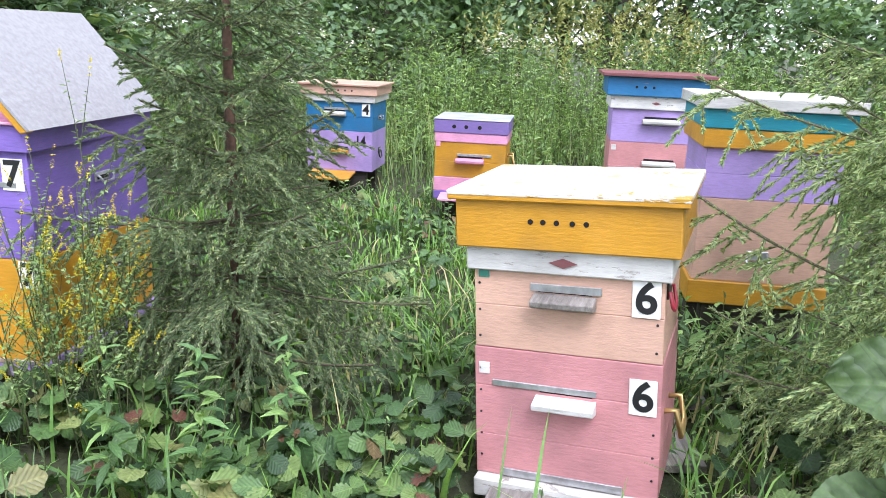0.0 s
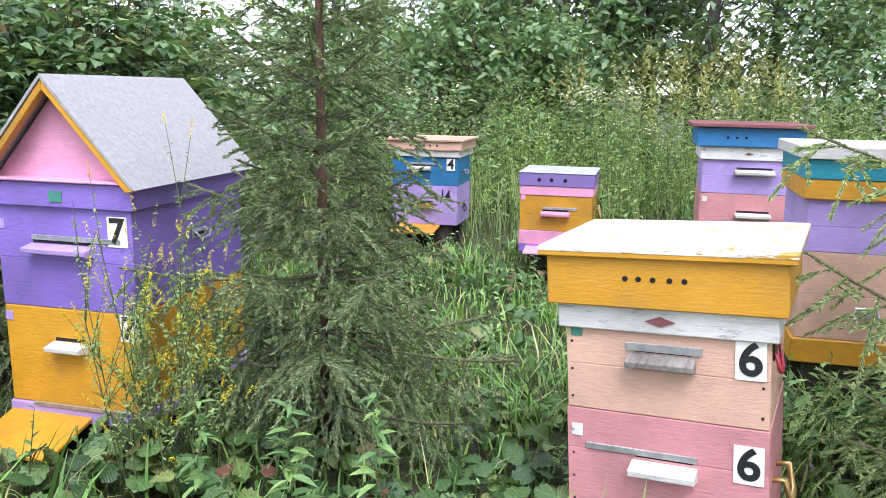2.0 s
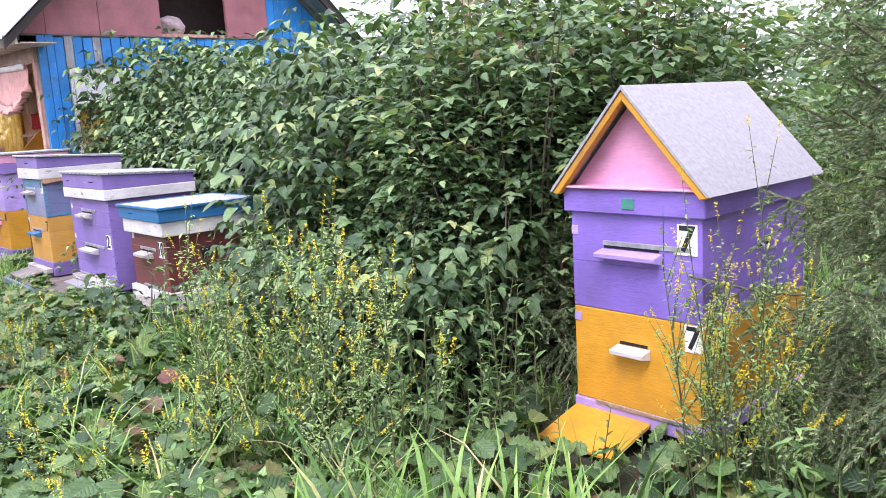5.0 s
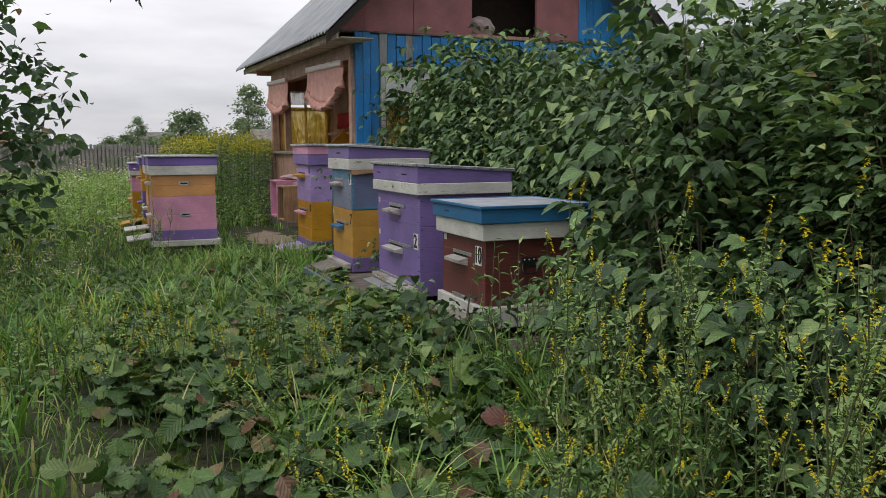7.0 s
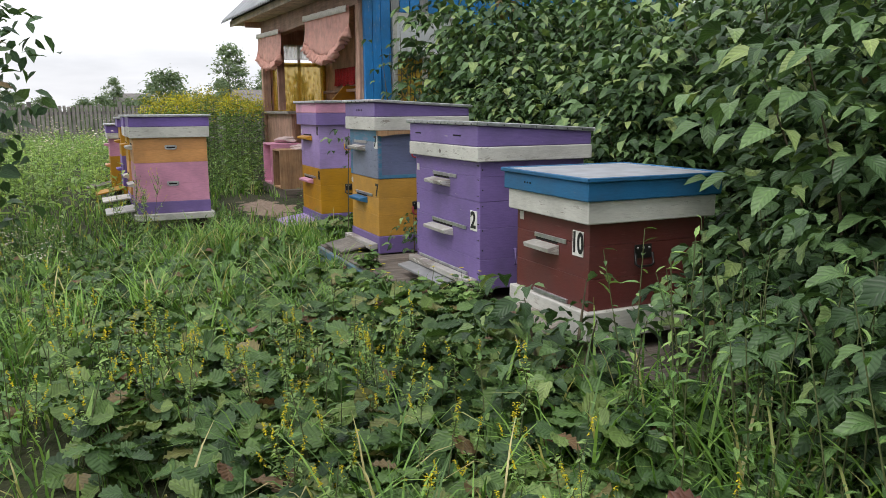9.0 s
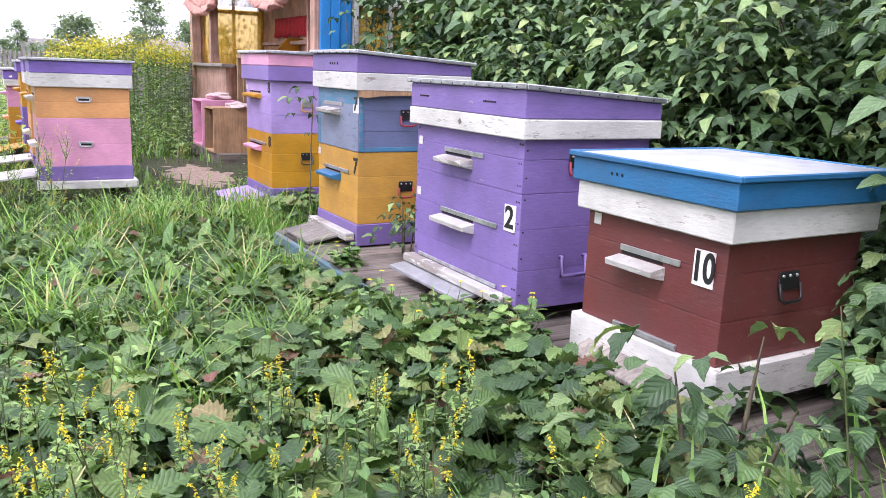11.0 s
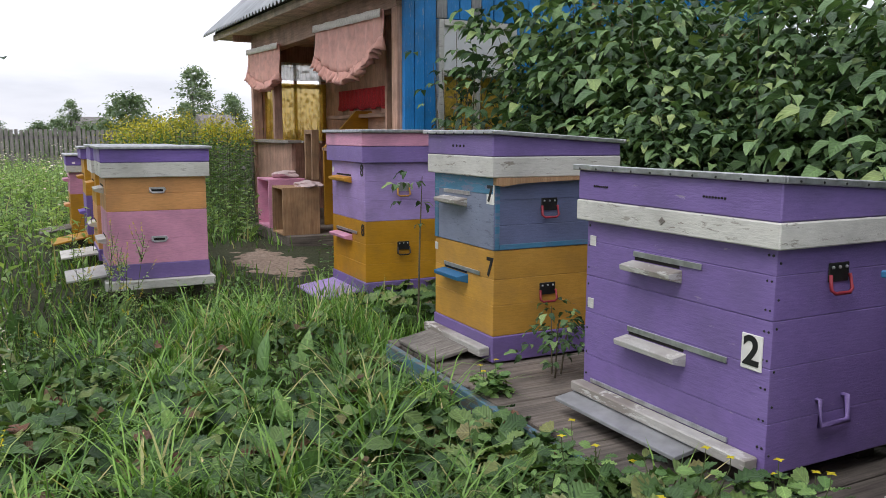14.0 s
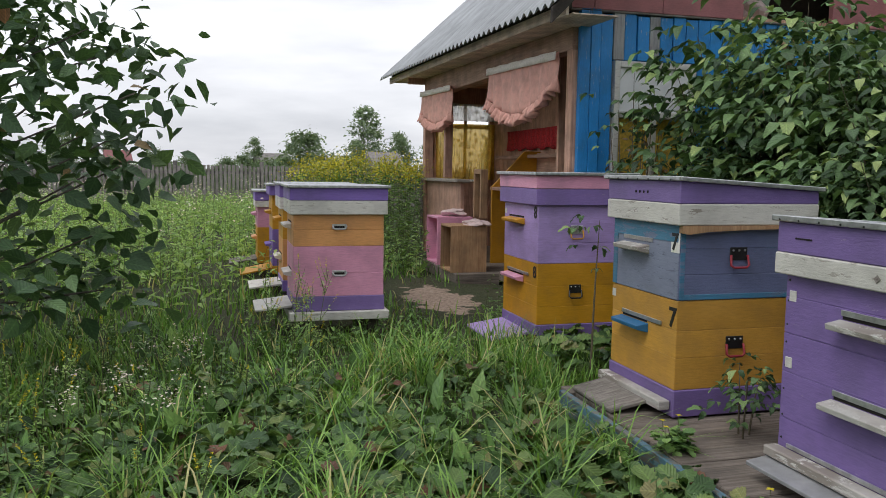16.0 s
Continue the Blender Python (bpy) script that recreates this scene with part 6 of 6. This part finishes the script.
spr = bush("raspberry_shoot", 6, 0.08, 1.05, 30, 0.05, LEAF_DARK, "single tall raspberry shoot between two hives", 0.75, 0.1, 0.62, (FINE_V, FINE_F), 1)
spr.matrix_basis = pose(2.36, 8.15, 0)
spr["group"] = "raspberry shoots"


def celandine(x, y, z, seed, h):
    """A lobed-leaved plant with a few four-petalled yellow flowers."""
    ob = thing("celandine", x, y, z, 70 * seed, "celandine with lobed leaves and yellow flowers at the deck", "plant", "celandines")
    stem, lv, fl = Bunch(), Bunch(), Bunch()
    for i in range(7):
        a = 6.28 * i / 7 + rng.normal(0, 0.3)
        top = np.array((math.cos(a) * h * rng.uniform(0.15, 0.5), math.sin(a) * h * rng.uniform(0.15, 0.5), h * rng.uniform(0.55, 1.0)))
        stem.stalks([np.zeros(3)], [top], 0.0025, 0.0014)
        for t in (0.45, 0.7, 0.9):
            m = 5
            d = flat_dirs(m, 0.25)
            lv.put(ROUND_V, ROUND_F, np.repeat((top * t)[None], m, 0) + d * 0.02, d, up_dirs(m, 0.3), rng.uniform(0.03, 0.05, m), 0.034)
        if i % 2 == 0:
            b = np.arange(4) * 1.571 + a
            tip = top + np.array((0, 0, 0.03))
            stem.stalks([top], [tip], 0.0012, 0.001)
            fl.put(LEAF_V, LEAF_F, np.repeat(tip[None], 4, 0), np.stack([np.cos(b), np.sin(b), 0 * b + 0.25], -1), np.tile((0, 0, 1.0), (4, 1)), 0.014, 0.012)
    stem.piece("stem", STEM, ob)
    lv.piece("leaves", LEAF_WEED, ob)
    fl.piece("blossom", YELLOW_FLOWER, ob, "yellow four-petalled flowers")
    return ob


for i, (x, y, z, h) in enumerate(((1.98, 5.72, 0.0, 0.36), (2.14, 5.5, DECK_Z - 0.03, 0.24), (1.92, 6.05, 0.0, 0.3), (2.1, 6.86, DECK_Z - 0.03, 0.13))):
    celandine(x, y, z, i, h)


def spruce(x, y, h, r, seed, label, low=0.06, mat=NEEDLE):
    """A young spruce: whorls of boughs, hanging twigs along them like brushes of needles."""
    ob = thing("spruce", x, y, 0, 40 * seed, label, "spruce tree", "young spruces")
    tw, nd = Bunch(), Bunch()
    z, zi = low * h, 0
    while z < h * 0.98:
        lz = z / h
        whorl = zi % 2 == 0
        reach = (r * max(0.0, 1 - lz) ** 1.3 * (0.7 + 0.3 * min(1, lz / 0.18)) + 0.07) * (1.0 if whorl else 0.62)
        for b in range(7 if whorl else 5):
            a = 6.28 * b / (7 if whorl else 5) + zi * 0.9 + rng.normal(0, 0.3)
            L = reach * rng.uniform(0.6, 1.25)
            rise = (-0.22 + 0.85 * lz) + rng.normal(0, 0.12)
            ts = np.linspace(0, 1, 8)
            pts = np.stack([np.cos(a) * L * ts, np.sin(a) * L * ts, z + L * (rise * ts + (0.25 - 0.2 * lz) * ts ** 2)], -1)
            tw.stalks(pts[:-1], pts[1:], 0.0035 * (1.3 - lz) + 0.001, 0.003 * (1.3 - lz) + 0.001)
            segs = [(pts[i], pts[i + 1]) for i in range(2, 7)]
            nt = max(3, int(L / 0.043))
            for j in range(nt):
                t = 0.08 + 0.88 * j / nt
                c = np.array([np.interp(t, ts, pts[:, q]) for q in range(3)])
                sa = a + (1 if j % 2 else -1) * rng.uniform(0.55, 1.1)
                sl = min(0.28, (0.5 * L * (1.15 - t) + 0.05) * rng.uniform(0.55, 1.4))
                dz = rng.uniform(-1.1, -0.15) + 1.0 * lz
                d = np.array((math.cos(sa), math.sin(sa), dz))
                e1 = c + d * sl * 0.55
                e2 = e1 + (d + np.array((0, 0, -0.45 * (1 - lz)))) * sl * 0.45
                segs += [(c, e1), (e1, e2)]
                if sl > 0.1:
                    for q in (0.35, 0.7):
                        c2 = c + (e1 - c) * q
                        s2 = sa + rng.choice((-0.8, 0.8))
                        segs.append((c2, c2 + np.array((math.cos(s2), math.sin(s2), dz - 0.15)) * sl * 0.42))
            A, B = np.array([s_[0] for s_ in segs]), np.array([s_[1] for s_ in segs])
            tw.stalks(A, B, 0.0018, 0.0013)
            ln = np.linalg.norm(B - A, axis=1)
            cnt = np.maximum(8, (ln / (0.0017 if z < 2.1 else 0.004)).astype(int))
            idx = np.repeat(np.arange(len(segs)), cnt)
            pos = A[idx] + (B - A)[idx] * rng.random(len(idx))[:, None]
            out = rand_dirs(len(idx), 0.25)
            nd.put(NEEDLE_V, NEEDLE_F, pos, unit((B - A)[idx]) * 0.9 + out * 0.6, rand_dirs(len(idx)), rng.uniform(0.012, 0.02, len(idx)), 0.0062)
        z += rng.uniform(0.075, 0.105) * (1.25 if h > 1 else 0.7)
        zi += 1
    part("trunk", tube_bm([(0, 0, -0.02), (0.005, 0.0, h * 0.3), (-0.006, 0.004, h * 0.65), (0, 0, h)], [0.025, 0.021, 0.013, 0.003], 8), BARK, ob, "thin reddish-brown trunk")
    tw.piece("branchwork", TWIG, ob)
    nd.piece("needles", mat, ob)
    return ob


spruce(3.08, 0.95, 2.7, 0.74, 1, "young spruce with thin reddish trunk among the hives", 0.08)
spruce(2.72, -1.33, 3.9, 0.88, 2, "young spruce with pale new growth", 0.04, NEW_NEEDLE)
spruce(3.35, 2.62, 0.75, 0.5, 3, "low spreading spruce beside the gabled hive", 0.1)

# burdock by the near hive
bd = thing("burdock", 1.87, -1.09, 0, 0, "burdock with broad pale green wavy leaves", "plant")


def broad_leaf(size, seed):
    """A heart-shaped leaf with a sunken midrib and a wavy rim."""
    bm = bmesh.new()
    rows = []
    for j in range(21):
        t = j / 20
        half = 0.46 * math.sin(math.pi * min(1.0, 0.12 + 0.88 * t)) ** 0.75 if t < 1 else 0.0
        row = []
        for i in range(-8, 9):
            s_ = i / 8
            z_ = 0.10 * abs(s_) - 0.22 * t * t + 0.035 * math.sin(9 * t + seed + 3 * s_) * abs(s_) + 0.012 * math.sin(22 * t) * (1 - abs(s_))
            z_ += 0.055 * abs(math.sin(15 * (t - 0.45 * abs(s_)))) * (0.4 + abs(s_)) + 0.05 * min(1.0, abs(s_) * 6) + 0.05 * noise.noise(Vector((s_ * 2.4, t * 4.5, seed * 3.1))) + 0.05 * noise.noise(Vector((s_ * 7, t * 14, seed)))
            row.append(bm.verts.new((s_ * half * size, (t - 0.10 * abs(s_) * (1 - t)) * size, z_ * size)))
        rows.append(row)
    for r0, r1 in zip(rows, rows[1:]):
        for i in range(16):
            f = bm.faces.new((r0[i], r0[i + 1], r1[i + 1], r1[i]))
            f.smooth = True
    layer = bm.loops.layers.uv.new("leaf")
    for f in bm.faces:
        for lo in f.loops:
            lo[layer].uv = (lo.vert.co.x / (0.92 * size), lo.vert.co.y / size)
    bmesh.ops.remove_doubles(bm, verts=bm.verts, dist=0.0005)
    return bm


for i, (a, l, z, sz) in enumerate(((2.3, 0.16, 0.50, 0.24), (0.1, 0.2, 0.40, 0.25), (3.4, 0.2, 0.36, 0.24), (4.8, 0.2, 0.32, 0.24), (1.8, 0.25, 0.30, 0.22))):
    q = Vector((math.cos(a) * l, math.sin(a) * l, z))
    part("leaf_stalk", tube_bm([(0, 0, 0), (q.x * 0.35, q.y * 0.35, z * 0.6), q], [0.007, 0.006, 0.004], 5), STEM, bd)
    lf = part("leaf", broad_leaf(sz, i), BURDOCK, bd)
    lf.matrix_basis = Matrix.Translation(q) @ Matrix.Rotation(a - math.pi / 2, 4, "Z") @ Matrix.Rotation(radians(-8 + 9 * (i % 3)), 4, "X")

for i, (q, tip, nrm, sz) in enumerate((((0.17, 0.16, 0.70), (-0.1, 0.9, 0.05), (-0.75, 0.1, 0.65), 0.20), ((-0.02, 0.21, 0.67), (-0.75, 0.25, -0.75), (-0.6, 0.1, 0.8), 0.19), ((-0.05, 0.25, 0.52), (-0.35, 0.9, -0.05), (-0.5, 0.0, 0.85), 0.22))):
    q = Vector(q)
    part("leaf_stalk", tube_bm([(0, 0, 0), (q.x * 0.4, q.y * 0.4, q.z * 0.6), q], [0.007, 0.006, 0.004], 5), STEM, bd)
    lf = part("leaf", broad_leaf(sz, i + 11), BURDOCK, bd)
    ly_ = Vector(tip).normalized()
    lx_ = ly_.cross(Vector(nrm)).normalized()
    lz_ = lx_.cross(ly_)
    lf.matrix_basis = Matrix.Translation(q) @ Matrix((lx_, ly_, lz_)).transposed().to_4x4()

# thistle-like rosettes before the spruce
th = Bunch()
for q in ((2.35, 0.75), (2.3, 1.0), (2.5, 0.55)):
    m = 40
    z = np.linspace(0.02, 0.5, m)
    th.put(LEAF_V, LEAF_F, np.stack([np.full(m, q[0]), np.full(m, q[1]), z], -1), flat_dirs(m, 0.3), up_dirs(m), 0.12 * (1.0 - z), 0.035 * (1.1 - z))
th.stuff("thistle_leaves", LEAF_WEED, "narrow jagged sow thistle leaves", "leaves")


def tree(name, h, r, n, leaf, mat, label, trunk_mat=TRUNK, low=0.25, category="tree", clumps=60, trunk_r=0.09, gap=1.0, tv=CHIP_V, tf=CHIP_F):
    """Tapered trunk, limbs, and a crown of leaf clumps with gaps."""
    ob = thing(name, 0, 0, 0, 0, label, category)
    lb, lv = Bunch(), Bunch()
    bend = rng.normal(0, 0.04 * h, 4)
    pts = [(0, 0, -0.05), (bend[0] * 0.4, bend[1] * 0.4, h * 0.35), (bend[0], bend[1], h * 0.7), (bend[2], bend[3], h * 0.98)]
    part("trunk", tube_bm(pts, [trunk_r, trunk_r * 0.75, trunk_r * 0.4, trunk_r * 0.1], 8), trunk_mat, ob)
    per = n // clumps
    for i in range(clumps):
        t = low + (1 - low) * rng.random() ** 0.9
        prof = math.sin(math.pi * min(1, 0.18 + 0.8 * (t - low) / (1 - low))) ** 0.7
        a, rr = rng.uniform(0, 6.28), r * prof * rng.uniform(0.35, 1.1)
        c = np.array((rr * math.cos(a), rr * math.sin(a), h * t))
        root = np.array((bend[0] * t, bend[1] * t, h * max(0.12, t - 0.16)))
        lb.stalks([root], [c], trunk_r * 0.22 * (1.2 - t), 0.006)
        cr = r * rng.uniform(0.16, 0.34) * gap
        off = rng.normal(0, 1, (per, 3)) * (cr * 0.55, cr * 0.55, cr * 0.42)
        m = len(off)
        L = leaf * rng.uniform(0.6, 1.3, m)
        d = flat_dirs(m, 0.6)
        d[:, 2] -= 0.25
        lv.put(tv, tf, c + off, d, up_dirs(m, 0.6), L, L * 0.7)
    lb.piece("branchwork", trunk_mat, ob)
    lv.piece("crown", mat, ob)
    return ob


# hedge and wood behind the clearing
sa = tree("hedge_shrub", 2.3, 1.25, 4000, 0.135, TREE_LEAF, "dense leafy shrub at the wood's edge", TWIG, 0.04, "shrub", 80, 0.04, 1.2)
sb = tree("hedge_shrub", 2.9, 1.4, 4300, 0.13, TREE_LEAF, "dense leafy shrub at the wood's edge", TWIG, 0.04, "shrub", 80, 0.04, 1.2)
ta = tree("broadleaf_tree", 7.0, 2.0, 4600, 0.19, TREE_LEAF, "grey-green broadleaf tree in the wood", TRUNK, 0.16, "tree", 90, 0.13)
tb = tree("broadleaf_tree", 8.5, 1.7, 4200, 0.17, TREE_LEAF, "tall slender tree in the wood", TRUNK, 0.22, "tree", 90, 0.10, 0.9)
for o, gname in ((sa, "hedge shrubs"), (sb, "hedge shrubs"), (ta, "wood trees"), (tb, "wood trees")):
    o["group"] = gname
sa.matrix_basis, sb.matrix_basis = pose(11.6, 1.2, 0), pose(11.2, 2.2, 0)
ta.matrix_basis, tb.matrix_basis = pose(13.6, 1.3, 0), pose(14.0, 3.2, 0)
spots = [(10.8, -3.2), (9.8, -5.0), (10.6, 4.2), (9.8, 5.6), (8.6, 4.6), (7.2, 4.3), (7.6, 5.9), (12.4, 1.4), (11.8, 3.3), (6.2, 5.0), (7.9, -5.2), (6.4, -5.2), (5.0, -4.8), (9.2, 3.6), (10.8, 5.6), (12.0, -2.4), (8.8, 7.4), (7.9, 8.4)]
for i, (x, y) in enumerate(spots):
    copy_thing((sa, sb)[i % 2], pose(x, y, 0, 0, 0, 67 * i) @ Matrix.Scale(rng.uniform(0.8, 1.1) * (0.68 if y > 3.5 else 0.8 if x < 8 else 0.95), 4))
spots = [(13.8, -1.0), (13.2, -3.0), (12.2, -5.4), (14.6, -0.2), (14.0, 1.8), (12.8, 4.8), (14.5, -2.0), (15.5, 0.6), (16, 3.5), (10.0, -6.5), (13.6, -4.6), (17, -1), (16.5, 5.4), (8.0, -6.4), (18, 2.2)]
for i, (x, y) in enumerate(spots):
    copy_thing((ta, tb)[i % 2], pose(x, y, 0, 0, 0, 53 * i) @ Matrix.Scale(rng.uniform(0.8, 1.15), 4))

# apple trees beside the path
ap = tree("apple_tree", 3.3, 1.25, 4600, 0.125, LEAF_APPLE, "apple tree with dark rounded leaves", TRUNK, 0.1, "tree", 105, 0.05, 0.95, LEAF_V, LEAF_F)
ap.matrix_basis = pose(-1.15, 9.0, 0)
ap["group"] = "apple trees"
copy_thing(ap, pose(-2.6, 10.4, 0, 0, 0, 130) @ Matrix.Scale(1.1, 4))
ov = thing("apple_tree", -1.3, 4.3, 0, 0, "apple tree with a low bough over the path", "tree", "apple trees")
part("trunk", tube_bm([(0, 0, -0.05), (0.05, 0, 0.9), (0.35, -0.05, 1.5), (0.95, -0.12, 1.86), (1.6, -0.2, 1.92), (2.15, -0.25, 1.84)], [0.07, 0.06, 0.04, 0.022, 0.012, 0.004], 8), TRUNK, ov)
o1, o2 = Bunch(), Bunch()
for i in range(60):
    t = rng.uniform(0.25, 1.0)
    c = np.array((0.35 + 1.8 * t, -0.05 - 0.2 * t, 1.5 + 0.4 * min(1, 1.6 * t) - 0.06 * max(0, t - 0.7)))
    e = c + np.array((rng.normal(0, 0.13), rng.normal(0, 0.2), rng.uniform(-0.2, 0.25)))
    o1.stalks([c], [e], 0.005, 0.002)
    m = 9
    u = rng.uniform(0.3, 1.05, m)
    o2.put(LEAF_V, LEAF_F, c + (e - c) * u[:, None], flat_dirs(m, 0.5) - np.array((0, 0, 0.5)), up_dirs(m, 0.6), rng.uniform(0.06, 0.095, m), 0.05)
o1.piece("branchwork", TWIG, ov)
o2.piece("crown", LEAF_APPLE, ov)

# fence and far side of the garden
fence = tagged(new("fence"), "old grey picket fence across the far meadow", "fence")
fb = bmesh.new()
for i in range(210):
    x = -14 + i * 0.125
    box_bm(x, x + 0.085, 29.96, 29.98, 0.0, 1.28 + rng.uniform(-0.06, 0.05), 0, fb)
tagged(part("picket", fb, FENCEWOOD, fence), "", "", "", "stuff")
for z in (0.4, 1.0):
    part("rail", box_bm(-14, 12.3, 29.99, 30.05, z, z + 0.09, 0), FENCEWOOD, fence)
for i in range(11):
    x = -14 + i * 2.6
    part("post", box_bm(x, x + 0.12, 30.06, 30.18, 0, 1.4, 0.01), FENCEWOOD, fence)


def far_house(x, y, w, d, h, rise, wall, roof, label):
    o = thing("house", x, y, 0, 12, label, "house", "houses beyond the fence")
    part("wall", box_bm(-w / 2, w / 2, -d / 2, d / 2, 0, h, 0), wall, o)
    part("roof", prism_bm(((-d / 2 - 0.2, h), (d / 2 + 0.2, h), (0, h + rise)), "x", -w / 2 - 0.15, w / 2 + 0.15), roof, o)
    # the pane's dark colour paints the shade of the room inside
    part("window", box_bm(-w / 4 - 0.4, -w / 4 + 0.4, -d / 2 - 0.03, -d / 2 + 0.02, h * 0.35, h * 0.75, 0.01), INDOOR_SHADE, o)
    return o


far_house(10.8, 57, 1.9, 2.6, 1.3, 1.1, GREYWOOD, FENCEWOOD, "grey wooden house with a low roof beyond the fence")
far_house(-5.2, 52, 1.1, 1.8, 1.5, 0.6, HOUSE_PINK, DARKRED, "reddish shed beyond the fence")
far_house(4.6, 75, 2.4, 4, 1.6, 0.9, GREYWOOD, FENCEWOOD, "long grey roof beyond the fence")
fa = tree("garden_tree", 5.0, 2.3, 3000, 0.36, FAR_LEAF, "green garden tree beyond the fence", TRUNK, 0.03, "tree", 80, 0.1)
fb_ = tree("garden_tree", 7.5, 2.1, 3000, 0.36, FAR_LEAF, "tall tree beyond the fence, its green greyed for haze", TRUNK, 0.08, "tree", 90, 0.14)
fa.matrix_basis, fb_.matrix_basis = pose(4.6, 46, 0) @ Matrix.Scale(0.6, 4), pose(10.2, 60, 0) @ Matrix.Scale(0.72, 4)
fa["group"] = fb_["group"] = "trees beyond the fence"
for i, (x, y, sc) in enumerate(((-3.0, 50, 0.8), (-1.5, 52, 0.7), (0.6, 49, 0.85), (1.5, 51, 0.72), (5.8, 52, 0.8), (6.4, 47, 0.65), (12.5, 60, 1.05), (15.5, 62, 1.0), (10.5, 66, 0.95), (-9, 55, 0.9), (-14, 52, 1.0), (-18, 60, 1.1), (-6.5, 60, 0.9), (18, 55, 1.0), (22, 60, 1.1), (8.2, 44, 0.5), (2.6, 62, 0.9), (-7.2, 46, 0.55), (-6.4, 44, 0.45), (-5.0, 47, 0.62), (-0.8, 45, 0.5), (1.1, 44, 0.45), (2.2, 46, 0.55), (3.4, 44, 0.5), (6.0, 44, 0.6), (7.6, 46, 0.62), (8.8, 47, 0.6), (9.6, 49, 0.55), (12.4, 58, 0.95), (9.9, 52, 0.52), (4.2, 60, 0.7), (5.1, 58, 0.6), (-8.6, 48, 0.7), (-3.8, 47, 0.5), (-2.2, 46, 0.55), (0.2, 47, 0.5), (2.9, 48, 0.6), (3.8, 50, 0.7), (5.2, 45, 0.5), (7.2, 49, 0.75), (-25, 55, 1.0), (27, 58, 1.0), (-11, 70, 1.1))):
    copy_thing((fa, fb_)[0 if sc < 0.9 else 1], pose(x, y, 0, 0, 0, 41 * i) @ Matrix.Scale(sc * (0.66 if sc > 0.8 else 0.86), 4))
# wood behind the walker closes the garden
for i, (x, y) in enumerate(((-9, -6), (-7, -9), (-3, -10), (1, -9), (4, -8.5), (-11, -2), (-12, 3), (-12, 8))):
    copy_thing((ta, tb)[i % 2], pose(x, y, 0, 0, 0, 31 * i) @ Matrix.Scale(0.9, 4))
